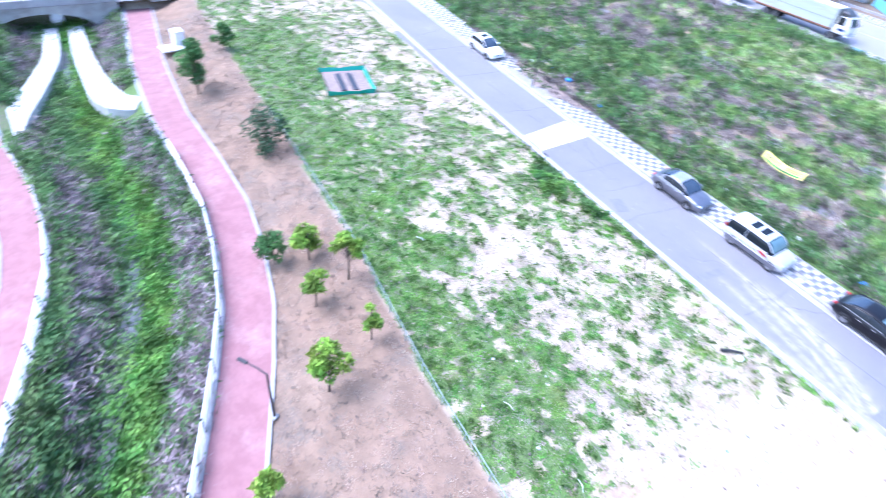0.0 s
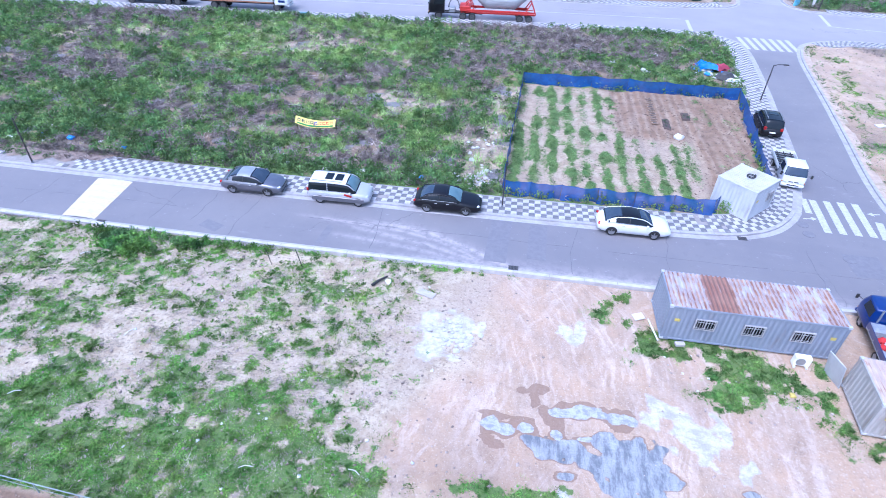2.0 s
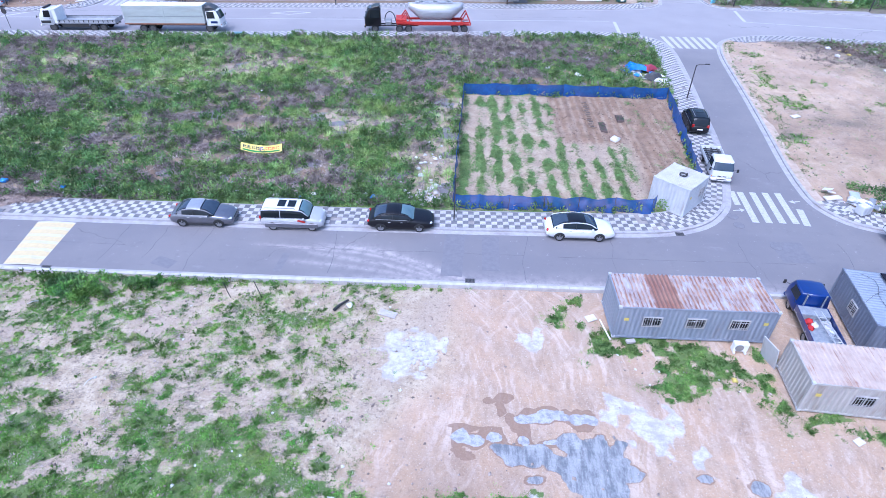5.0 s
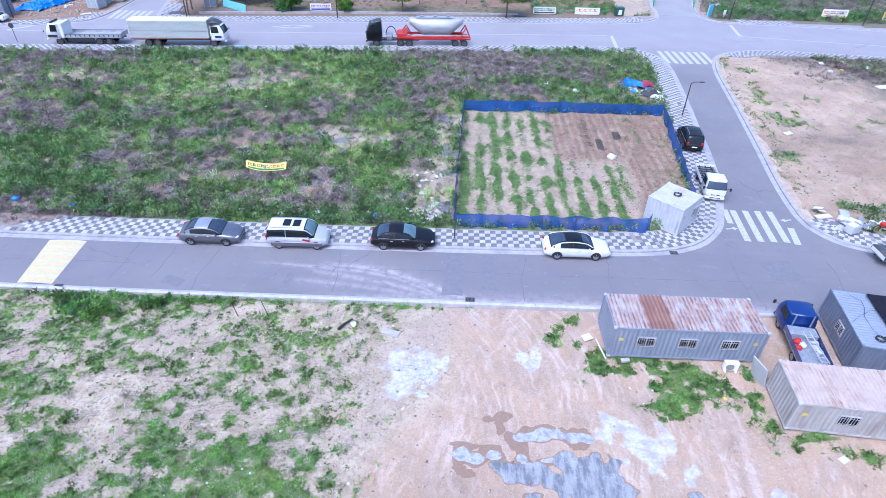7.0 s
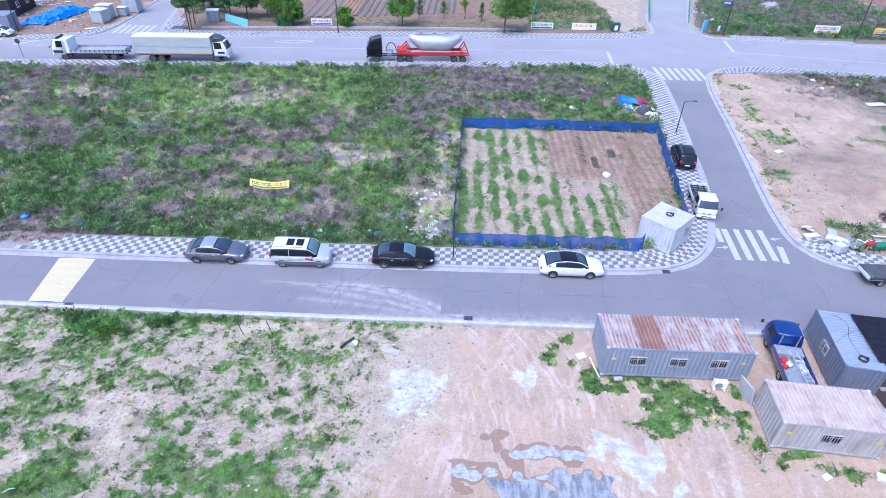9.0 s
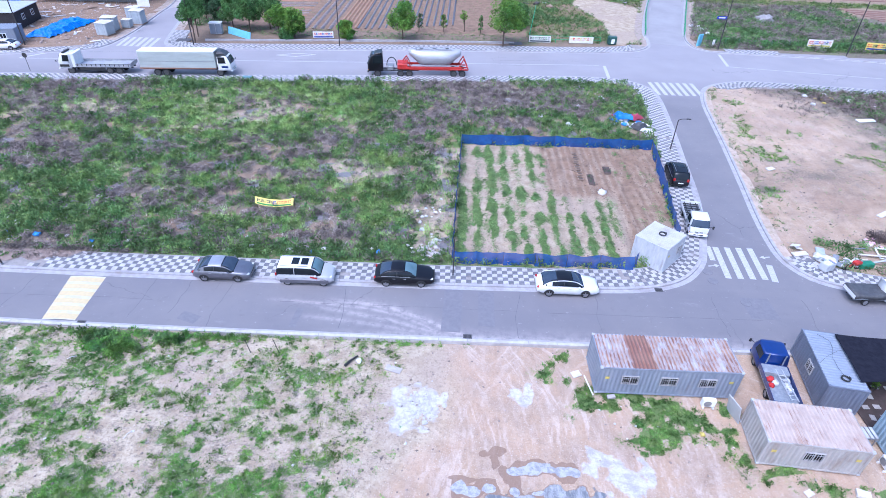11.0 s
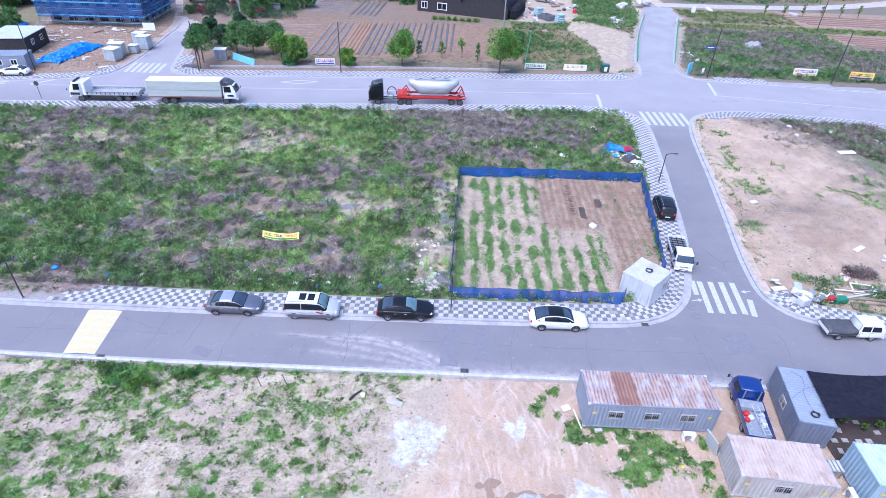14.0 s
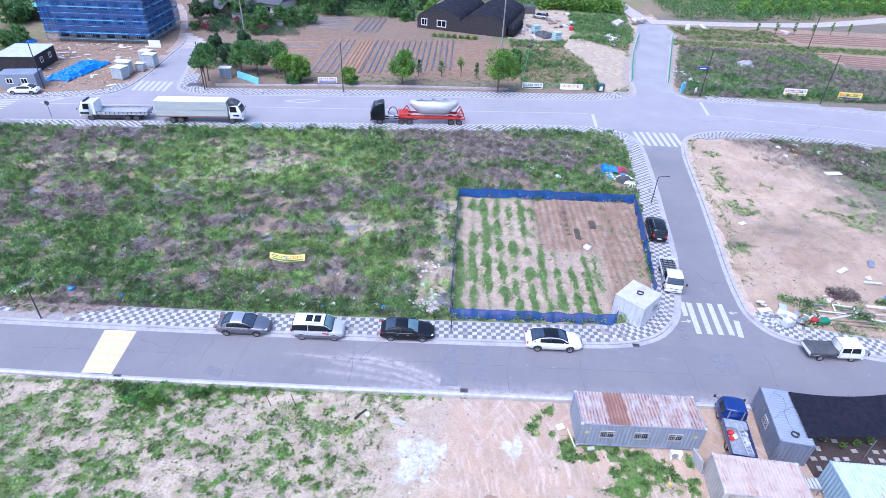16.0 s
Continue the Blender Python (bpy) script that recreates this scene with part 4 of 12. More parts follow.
def ground_sheet():
    def lines(stops):
        out = []
        for (a, b, step) in stops:
            out += list(np.arange(a, b, step))
        return np.array(out + [stops[-1][1]])

    xs = lines(((-1500, -300, 200), (-300, -120, 20), (-120, -76, 2.0), (-76, -40, 0.75), (-40, -27, 0.5), (-27, -3, 0.28), (-3, 16, 0.15), (16, 28, 0.4), (28, 70, 0.8), (70, 120, 2.0), (120, 300, 15), (300, 1500, 200)))
    ys = lines(((-1500, -150, 150), (-150, -50, 10), (-50, -36, 1.0), (-36, -16, 0.4), (-16, -8.6, 0.14), (-8.6, -0.9, 0.24), (-0.9, -0.4, 0.25), (-0.4, 8, 0.7), (8, 34, 0.45), (34, 60, 0.75), (60, 140, 1.2), (140, 240, 4.0), (240, 300, 20), (300, 2100, 200)))
    X, Y = np.meshgrid(xs, ys)
    x, y = X.ravel(), Y.ravel()
    z = surface_z(x, y)
    nx, ny = len(xs), len(ys)
    i = np.arange(nx * ny).reshape(ny, nx)
    quads = np.stack((i[:-1, :-1], i[:-1, 1:], i[1:, 1:], i[1:, :-1]), -1).reshape(-1, 4)
    me = numpy_mesh("ground", np.stack((x, y, z), 1), quads, M["ground"], True)
    green, dry, brown = np.zeros(len(x)), np.zeros(len(x)), np.zeros(len(x))
    spill, wet, damp = np.zeros(len(x)), np.zeros(len(x)), np.zeros(len(x))
    a, p, b, s = inside(LOT_A, x, y), inside(PLOT, x, y), inside(LOT_B, x, y), inside(LOT_S, x, y)
    ga, da, tan, lime = lot_a_masks(x, y)
    green, dry = np.where(a, ga, green), np.where(a, da, dry)
    brown = np.where(a, (0.65 + 0.35 * fbm(x, y, 9, 71)) * (1 - 0.85 * tan), brown)
    gp, bare = plot_masks(x, y)
    # the cosine stripes paint furrow shading into the brown of the bare soil
    green, dry, brown = np.where(p, gp, green), np.where(p, 0.0, dry), np.where(p, 0.3 + bare * (0.58 + 0.2 * np.cos(2 * math.pi * (x - 0.02 * y) / 0.75)) * (0.25 + 1.5 * fbm(x * 1.7, y * 0.6, 0.8, 73, 3)), brown)
    strip = np.maximum(0, smooth(44, 66, x + (y - 20) * 0.3) * 0.45)
    tuft = smooth(0.0, 0.5, patches(x, y, WEEDS_BARE, 48, 1.0, 1.15))
    gb = 0.12 + 0.35 * (fbm(x, y, 1.6, 76, 3) - 0.5) + 0.8 * strip + 0.4 * tuft * (0.5 + fbm(x, y, 1.0, 205, 2)) * smooth(52, 44, x) + 0.3 * smooth(13, 10, y)
    dull = np.exp(-((y - 25 - 0.2 * (x - 33)) / 4) ** 2) * smooth(52, 38, x)
    green, dry = np.where(b & ~a, gb, green), np.where(b & ~a, np.clip(strip * 1.5 + 0.14 + 0.6 * (fbm(x, y, 1.2, 77, 3) - 0.5) + 0.35 * (fbm(x, y, 4.0, 78, 3) - 0.5) + 0.3 * dull + 0.2 * tuft, 0, 0.9), dry)
    brown = np.where(b & ~a, 0.35 * smooth(32, 22, y) * fbm(x, y, 8, 79) + 0.3 * smooth(0.42, 0.62, fbm(x, y, 2.6, 80, 3)), brown)
    nm_ = near_masks(x, y)
    green = np.where(s, 0.7 * nm_ + 0.2 * smooth(0.45, 0.85, nm_) * np.maximum(smooth(-7, -11, y), smooth(3, 6, x)), green)
    brown = np.where(s, 0.12 * fbm(x, y, 6, 81) + 0.75 * np.exp(-((x + 0.5) / 4.5) ** 2 - ((y + 15.2) / 3.0) ** 2) * fbm(x, y, 1.6, 82, 3), brown)
    stubble = np.exp(-((x + 10.5) / 5.5) ** 2 - ((y + 10.2) / 2.4) ** 2)
    dry = np.where(s, np.clip(0.08 + 0.3 * smooth(0.05, 0.4, nm_) + 1.1 * (fbm(x, y, 0.9, 86, 3) - 0.5) + 0.5 * (fbm(x, y, 6, 88, 2) - 0.5) - 0.15 * smooth(-7, -2, y) + 0.16 * stubble, 0, 0.5) * smooth(1, -5, x), dry)
    yard_mask = np.where(b & ~a, 0.75, np.where(s, smooth(-2.5, 0.5, x + 4.5 * smooth(-7, -13, y) + 0.6 * (fbm(x, y, 3, 85) - 0.5) * 4) * smooth(-17.5, -14, y) * smooth(34, 20, x), 0))
    spill = np.where(s, smooth(0.0, 0.7, patches(x, y, SPILLS, 83, 0.9, 1.15)), 0)
    dry_spots = patches(x, y, ISLANDS, 89, 0.5, 1.25)
    wet = np.where(s, patches(x, y, WET, 87, 0.55, 1.08) * (1 - dry_spots), 0)
    pale = np.where(s, patches(x, y, SLURRY, 88, 0.5) * (1 - dry_spots), 0)
    rim = [(p_, q_, u_ + 0.09, v_ + 0.08) for p_, q_, u_, v_ in WET + SLURRY]
    damp = np.where(s, patches(x, y, rim + DAMP, 87, 0.5) * (1 - 0.8 * dry_spots), 0)
    # bank, stream, far bank
    yc, yw = path_y(x), west_path_y(x)
    south = (y < fence_y(x) + 0.05) & (x < 60) & (x > -68)
    bank = south & (y > yc + 1.3)
    brown = np.where(bank, 0.8 + 0.3 * fbm(x, y, 4, 91), brown)
    green = np.where(bank, np.clip(0.2 * fbm(x, y, 5, 93), 0, 1), green)
    bed = (y < yc - 1.35) & (y > yw + 1.2) & (x > -100) & (x < 60)
    green = np.where(bed, 0.25 + 0.7 * fbm(x * 0.45, y, 3, 95), green)
    dry = np.where(bed, 0.75, dry)
    brown = np.where(bed, 0.6, brown)
    other = (y < yw - 1.2) & (x < 60)
    green, brown = np.where(other, 0.6, green), np.where(other, 0.4, brown)
    # north: the building site, gardens and fields
    n0, n1, n2 = inside(LOT_N0, x, y), inside(LOT_N1, x, y), inside(LOT_N2, x, y)
    site = n0 & (y < 113) & (x > -90)
    green = np.where(n0, np.where(site, 0.05 + 0.3 * (fbm(x, y, 6, 101) - 0.4), 0.3 + 0.5 * fbm(x, y, 5, 102)), green)
    brown = np.where(n0, np.where(site, 0.7 + 0.4 * fbm(x, y, 8, 103), 0.9), brown)
    crop = n1 & (x > -44) & (x < 8) & (y > 76 + 0.12 * (x + 30)) & (y < 130)
    yard = inside([(27, 74.5), (33.5, 78), (35.5, 88), (39, 105), (30, 116), (24, 112), (12, 112), (12, 150), (32, 150), (30, 122), (24.5, 107), (28.2, 92)], x, y)
    gn = 0.2 + 0.5 * fbm(x, y, 3, 105) + 0.25 * smooth(108, 114, y)
    gn = np.where(crop, 0.08 + 0.1 * fbm(x, y, 5, 107), gn)
    gn = np.where((y < 79) & (x < 9) & n1, 0.15 + 0.4 * fbm(x, y, 3, 109), gn)
    gn = np.where((x < -43) & n1, 0.1 + 0.4 * fbm(x, y, 5, 108), gn)
    gn = np.where(yard, 0.04, gn)
    green = np.where(n1, gn, green)
    brown = np.where(n1, np.where(crop, 1.0 + 0.3 * (fbm(x, y, 9, 111) - 0.5), np.where(yard, 0.15, 0.95)), brown)
    band = (y > 104 + (x - 60) * -0.03) & (y < 138)
    olive = np.exp(-((y - 116 + 0.02 * (x - 60)) / 3.0) ** 2)
    green = np.where(n2, np.where(band, 0.1 + 0.4 * fbm(x * 0.3, y, 2.5, 113) + 0.4 * olive, 0.15 + 0.55 * fbm(x, y, 3, 115)), green)
    dry = np.where(n2, np.where(band, 0.1 + 0.4 * smooth(90, 80, x) * (y > 119), 0.45 + 0.7 * fbm(x, y, 4, 117)), dry)
    dry = np.where(n1 & ((y > 108) | (x < -43) | (y < 79)) & ~yard, 0.5, dry)
    brown = np.where(n2, 0.75, brown)
    green = np.where(y > 150, 0.25 + 0.5 * fbm(x, y, 12, 118), green)
    dry, brown = np.where(y > 150, 0.4, dry), np.where(y > 150, 0.8, brown)
    for nm, val in (("green", green), ("dry", dry), ("brown", brown), ("spill", spill), ("wet", wet), ("slurry", pale), ("damp", damp), ("yard", yard_mask)):
        at = me.attributes.new(nm, "FLOAT", "POINT")
        at.data.foreach_set("value", np.clip(val, 0, 1).astype(np.float32))
    return tagged(new("ground", me), "sandy building land with weeds, dry scrub and bare soil", "ground", kind="structure")


ground_sheet()


# ---- roads ----
def road_sheet():
    xs = np.unique(np.concatenate((np.arange(-90, 101, 2.0), np.arange(-16, 2, 0.25))))
    ys = np.unique(np.concatenate((np.arange(-0.5, 76.6, 1.0), np.arange(-0.5, 4.0, 0.07))))
    X, Y = np.meshgrid(xs, ys)
    x, y = X.ravel(), Y.ravel()
    i = np.arange(len(x)).reshape(len(ys), len(xs))
    quads = np.stack((i[:-1, :-1], i[:-1, 1:], i[1:, 1:], i[1:, :-1]), -1).reshape(-1, 4)
    n = len(x)
    legs = ([(-76, -45), (-67.3, -45), (-67.3, -0.5), (-76, -0.5)], [(32.5, 76.5), (42.5, 76.5), (46.2, 94), (39.4, 102)], [(39.4, 102), (46.2, 94), (57, 125.3), (46.6, 124.8)], [(46.6, 124.8), (57, 125.3), (62, 140), (52, 141)], [(-59, 76.5), (-52, 76.5), (-56.4, 97.3), (-62, 98.9)], [(-62, 98.9), (-56.4, 97.3), (-60, 104.5), (-65, 108)], [(-65, 108), (-60, 104.5), (-80, 141), (-86, 140)])
    ex, ey, quads = list(x), list(y), [tuple(q) for q in quads]
    for leg in legs:
        k = len(ex)
        ex += [p[0] for p in leg]
        ey += [p[1] for p in leg]
        quads.append((k, k + 1, k + 2, k + 3))
    x, y = np.array(ex), np.array(ey)
    z = np.where((x < -66) & (y < -1), 0.12, 0.0)
    me = numpy_mesh("road", np.stack((x, y, z), 1), np.array(quads), M["asphalt"])
    dust = np.zeros(len(x))
    wheel_marks = (((-12, -9.24, -7.33, -5.39, -3.47, -1.62, -0.2), (3.3, 3.12, 2.98, 2.51, 1.63, 0.66, -0.1), 0.17, 1.0), ((-13, -10.2, -7.9, -5.6, -3.4, -1.6), (2.7, 2.29, 1.8, 1.32, 0.56, -0.1), 0.13, 0.75), ((-16, -13.4, -10.3, -7.25, -4.95, -2.7, -1.9), (3.2, 3.07, 2.8, 2.47, 1.85, 0.6, 0.0), 0.1, 0.8), ((-14, -9.5, -6.5, -4.0, -2.4), (1.5, 1.2, 0.75, 0.25, -0.2), 0.12, 0.6))
    for lx, ly, wd, amt in wheel_marks:
        d = y - np.interp(x, lx, ly)
        dust = np.maximum(dust, (0.72 * amt * np.exp(-(d / (1.5 * wd)) ** 2) + 0.3 * amt * np.exp(-(d / (4 * wd)) ** 2)) * smooth(lx[0], lx[0] + 4.5, x) * smooth(lx[-1] + 0.6, lx[-1] - 0.4, x))
    dust = np.maximum(dust, 0.8 * np.exp(-((y + 0.3) / 0.5) ** 2) * smooth(-12, -4, x))
    dust = np.maximum(dust, 0.3 * np.exp(-(y / 0.8) ** 2) * smooth(-4, 0, x))
    ap = me.attributes.new("pale", "FLOAT", "POINT")
    ap.data.foreach_set("value", smooth(44, 60, y).astype(np.float32))
    at = me.attributes.new("dust", "FLOAT", "POINT")
    at.data.foreach_set("value", dust.astype(np.float32))
    return tagged(new("road", me), "worn grey asphalt road with pale dust tracks", "road", kind="structure")


road_sheet()


def part_of(line, lo, hi):
    """The stretch of a polyline whose points lie between two indices given as fractions."""
    n = len(line) - 1
    return line[int(lo * n):int(hi * n) + 1]


def kerb_run(line, label, top=0.13, width=0.26, gutter=0.42, stone=None):
    k = thing("kerb", label, "kerb", pose(0, 0, 0), kind="structure")
    part("kerb_stone", Build().ribbon(line, 0, width, -0.3, top), stone or M["kerb"], k)
    if gutter:
        part("gutter", Build().ribbon(line, -gutter, -0.004, -0.2, 0.008), M["kerb"], k, "pale concrete gutter strip")
    joints = Build()
    run = 0.0
    for a, b in zip(line[:-1], line[1:]):
        run += math.dist(a, b)
        if run > 2.0 and abs(a[0]) < 45 and a[1] < 60:
            run = 0.0
            t = (Vector(b) - Vector(a)).normalized()
            m = Matrix.Rotation(math.atan2(t.y, t.x), 3, "Z")
            joints.box((a[0] - t.y * width / 2, a[1] + t.x * width / 2, top + 0.001), (0.03, width, 0.006), 0, m)
    if joints.v:
        part("joint", joints, M["bed_sand"], k)
    return k


kerb_run(KERB_A, "pale concrete kerb round the overgrown lot")
kerb_run(KERB_B, "pale concrete kerb round the bare lot")
kerb_run(KERB_N1, "pale concrete kerb along the gardens")
kerb_run(KERB_N2, "pale concrete kerb along the far scrub")
kerb_run(KERB_N0, "pale concrete kerb along the building site")
kerb_run(KERB_S, "low concrete kerb along the sandy field", top=0.07, width=0.24, gutter=0.22, stone=M["kerb_pale"])


# soil and gravel packed against the kerbs where there is no pavement
M["verge_sand"] = surf("packed_sandy_verge", (0.5, 0.395, 0.31), (0.39, 0.295, 0.225), 1.3, 0.95, bump=0.6, bump_scale=7, stain=(0.2, 0.2, 0.1), stain_scale=0.9, stain_amount=0.4)
M["verge"] = surf("packed_verge_soil", (0.42, 0.34, 0.29), (0.3, 0.235, 0.195), 1.6, 0.95, bump=0.6, bump_scale=7, stain=(0.16, 0.17, 0.08), stain_scale=1.1, stain_amount=0.45)
for line, lab in (([q for q in KERB_B if 10.8 < q[1] < 55 and q[0] < 37], "bare soil packed against the kerb of the side street"), ([q for q in KERB_N1 if q[1] > 74 and q[0] > 0], "bare soil packed against the kerb of the lane"), ([q for q in KERB_N2 if q[1] > 74.5], "weedy soil packed against the kerb of the lane"), ([q for q in KERB_N0 if q[1] > 67 and q[0] < -58], "bare soil packed against the site kerb"), ([q for q in KERB_N1 if q[1] > 74 and q[0] < 0], "bare soil packed against the garden kerb")):
    solid("verge", Build().ribbon(line, 0.262, 1.0 if "side street" in lab else 1.7, -0.2, 0.135), M["verge_sand" if "side street" in lab else "verge"], lab, "verge", kind="structure")


def painted(label, quads, material=None, z=0.006, kind="structure"):
    """Road paint: each stroke a thin slab."""
    t = thing("road_marking", label, "road marking", pose(0, 0, 0), kind=kind)
    for q in quads:
        part("stroke", Build().prism(q, z - 0.004, z), material or M["line"], t)
    return t


def stroke(a, b, w):
    a, b = Vector(a), Vector(b)
    t = (b - a).normalized()
    n = Vector((-t.y, t.x)) * w / 2
    return [tuple(a - n), tuple(b - n), tuple(b + n), tuple(a + n)]


# speed table with slanting yellow and white bands
bump = thing("speed_bump", "worn pale yellow and white painted speed bump", "speed bump", pose(0, 0, 0), kind="structure")
rings = []
for k in range(9):
    u = k / 8
    zz = 0.07 * math.sin(math.pi * u) + 0.003
    rings.append([(-30.9 + 2.75 * u, 4.95, zz), (-30.2 + 2.35 * u, 0.05, zz)])
b = Build()
b.loft(rings, cap=False, closed=False)
b.f = [f[::-1] for f in b.f]
part("mound", b, M["line_warm"], bump)
for k in range(6):
    q = []
    y0, y1 = 0.15 + k * 0.82, 0.15 + k * 0.82 + 0.42
    b = Build()
    st = []
    for j in range(9):
        u = j / 8
        zz = 0.07 * math.sin(math.pi * u) + 0.008
        row = []
        for yy in (y1 + 0.1, y0):
            v = (4.95 - yy) / 4.9
            row.append((-30.9 + 0.7 * v + (2.75 - 0.4 * v) * u, yy, zz))
        st.append(row)
    b.loft(st, cap=False, closed=False)
    b.f = [f[::-1] for f in b.f]
    part("band", b, M["line_yellow"], bump, "faded yellow band")

cross = [stroke((21.05, 10.2), (21.35, 12.3), 0.45)]
cross += [stroke((21.45 + k * 1.0, 7.75), (21.98 + k * 1.0, 12.2), 0.5) for k in range(4)]
cross.append(stroke((25.15, 7.5), (25.65, 9.8), 0.5))
painted("worn white zebra crossing bars on grey asphalt", cross)
painted("small white arrow mark on asphalt", [stroke((20.35, 9.35), (21.0, 9.45), 0.12), [(20.95, 9.2), (21.35, 9.5), (20.95, 9.7)]])
painted("small white arrow mark on asphalt", [stroke((25.75, 10.9), (26.25, 11.0), 0.12), [(25.3, 10.9), (25.75, 10.65), (25.75, 11.15)]])
painted("white zebra crossing bars at the far junction", [stroke((28.1 + k * 1.02, 50.4), (28.1 + k * 1.05, 55.8), 0.55) for k in range(7)])
painted("white zebra crossing bars by the building site", [stroke((-57.0 + k * 1.05, 64.6), (-57.6 + k * 1.05, 69.8), 0.55) for k in range(6)])
painted("white zebra crossing bars across the wide road", [stroke((-77.5, 50.3 + k * 1.05), (-72.2, 51.5 + k * 1.05), 0.5) for k in range(7)])
painted("thin white centre line on the wide road", [stroke((-68, 56.6), (-48, 58.2), 0.14), stroke((-48, 58.2), (22, 63.2), 0.14), stroke((43.2, 64.9), (72, 60.6), 0.14), stroke((72, 60.6), (100, 55), 0.14)])
painted("white stop line on the wide road", [stroke((22.3, 57.2), (22.8, 62.9), 0.5)])
painted("white stop line on the wide road", [stroke((43.6, 65.1), (44.6, 71.7), 0.5)])
painted("white stop line on the wide road", [stroke((-68.2, 56.8), (-65.5, 59.8), 0.45)])
painted("white diamond mark on the wide road", [stroke((-30.2, 62.6), (-27.2, 63.9), 0.25), stroke((-27.2, 63.9), (-24.1, 63.6), 0.25), stroke((-24.1, 63.6), (-27, 62.2), 0.25), stroke((-27, 62.2), (-30.2, 62.6), 0.25)])


def disc(c, r, z0, z1, n=20):
    return Build().prism([(c[0] + r * math.cos(2 * math.pi * k / n), c[1] + r * math.sin(2 * math.pi * k / n)) for k in range(n)], z0, z1)


M["seam"] = surf("tarred_seam", (0.12, 0.116, 0.13), (0.155, 0.15, 0.165), 5.0, 0.8)
M["iron"] = surf("cast_iron", (0.1, 0.095, 0.1), (0.14, 0.13, 0.13), 12.0, 0.6, metal=0.4, bump=0.3, bump_scale=30)
M["patch"] = surf("dark_asphalt_patch", (0.172, 0.165, 0.183), (0.2, 0.19, 0.205), 3.0, 0.8, bump=0.3, stain=(0.24, 0.23, 0.24), stain_amount=0.4)
for px, py in ((21.6, 4.7), (20.0, 8.5), (20.0, 7.3)):
    mh = thing("manhole_cover", "round cast iron manhole cover set in asphalt", "manhole cover", pose(px, py, 0), kind="structure")
    part("rim", disc((0, 0), 0.41, -0.02, 0.008), M["seam"], mh)
    part("lid", disc((0, 0), 0.39, 0.008, 0.014), M["patch"], mh)
for px, py in ((0.0, -0.1), (-27.3, -0.15), (15.2, 5.9), (30.0, 24.6), (-1.0, 55.0)):
    gr = thing("drain_grate", "small dark iron drain grate in the gutter", "drain grate", pose(px, py, 0), kind="structure")
    part("frame", Build().box((0, 0, 0.0), (0.62, 0.42, 0.04), 0.004), M["iron"], gr)
    for k in range(6):
        part("slat", Build().box((-0.22 + k * 0.088, 0, 0.021), (0.04, 0.34, 0.012)), M["plastic_black"], gr)
rnd = random.Random(17)
sm = Build()
for sx in (-47.5, -41.2, -33.9, -29.8, -24.4, -21.7, -18.5, -9.2, 3.6, 9.8, 18.9, 25.5, 38.0):
    px_, py_ = sx, -0.3 + rnd.uniform(0, 1.5)
    while py_ < 5.2:
        qx, qy = px_ + rnd.uniform(-0.12, 0.22), py_ + rnd.uniform(0.4, 0.8)
        sm.prism(stroke((px_, py_), (qx, min(qy, 5.3)), rnd.uniform(0.015, 0.045)), -0.01, 0.0045)
        px_, py_ = qx, qy
for sx, sy, n_ in ((-40, 2.6, 22), (-14, 2.9, 26), (6, 2.7, 20), (-60, 61, 14), (-30, 60.5, 20), (5, 64, 18)):
    for k in range(n_):
        qx, qy = sx + rnd.uniform(0.5, 1.0), sy + rnd.uniform(-0.04, 0.045) + (0.06 if sy > 40 else 0)
        if rnd.random() < 0.8:
            sm.prism(stroke((sx, sy), (qx, qy), rnd.uniform(0.012, 0.035)), -0.01, 0.0045)
        sx, sy = qx, qy
solid("road_seam", sm, M["seam"], "thin dark tarred cracks across the asphalt", "road repair", kind="structure")
b = Build()
for a, c, w in (((-1.2, 0.3), (-1.0, 5.0), 1.4), ((1.4, 1.0), (1.5, 4.8), 1.2), ((22.4, 2.9), (22.4, 5.3), 2.2), ((-12.5, 0.2), (-12.3, 2.2), 0.5), ((-20.2, 0.4), (-19.9, 1.2), 1.5)):
    b.prism(stroke(a, c, w), -0.01, 0.005)
solid("asphalt_patch", b, M["patch"], "darker rectangular repairs in the asphalt", "road repair", kind="structure")


# ---- vehicles ----
def wheel(parent, x, y, r, w, side, rim_mat=None):
    """A tyre with its rim; side is +1 on the vehicle's left."""
    n = 18
    tyre = Build()
    prof = ((r * 0.7, -w / 2), (r * 0.93, -w / 2), (r, -w * 0.32), (r, w * 0.32), (r * 0.93, w / 2), (r * 0.7, w / 2))
    rings = [[(rr * math.cos(2 * math.pi * k / n), ww, rr * math.sin(2 * math.pi * k / n)) for rr, ww in prof] for k in range(n + 1)]
    tyre.loft(rings, cap=False)
    t = part("wheel", tyre, M["rubber"], parent, flat=False, m=pose(x, y, r))
    rim = Build()
    ro = r * 0.72
    pts = [(ro * math.cos(2 * math.pi * k / n), side * w * 0.38, ro * math.sin(2 * math.pi * k / n)) for k in range(n)]
    rim.add(pts + [(0, side * w * 0.44, 0)], [((k, (k + 1) % n, n) if side < 0 else ((k + 1) % n, k, n)) for k in range(n)])
    for k in range(5):
        a = 2 * math.pi * k / 5 + 0.3
        rim.box((0.38 * r * math.cos(a), side * w * 0.46, 0.38 * r * math.sin(a)), (r * 0.62, 0.02, r * 0.13), 0, Matrix.Rotation(-a, 3, "Y"))
    part("rim", rim, rim_mat or M["alloy"], t)
    return t


def lerp_table(x, table):
    return float(np.interp(x, [p[0] for p in table], [p[1] for p in table]))


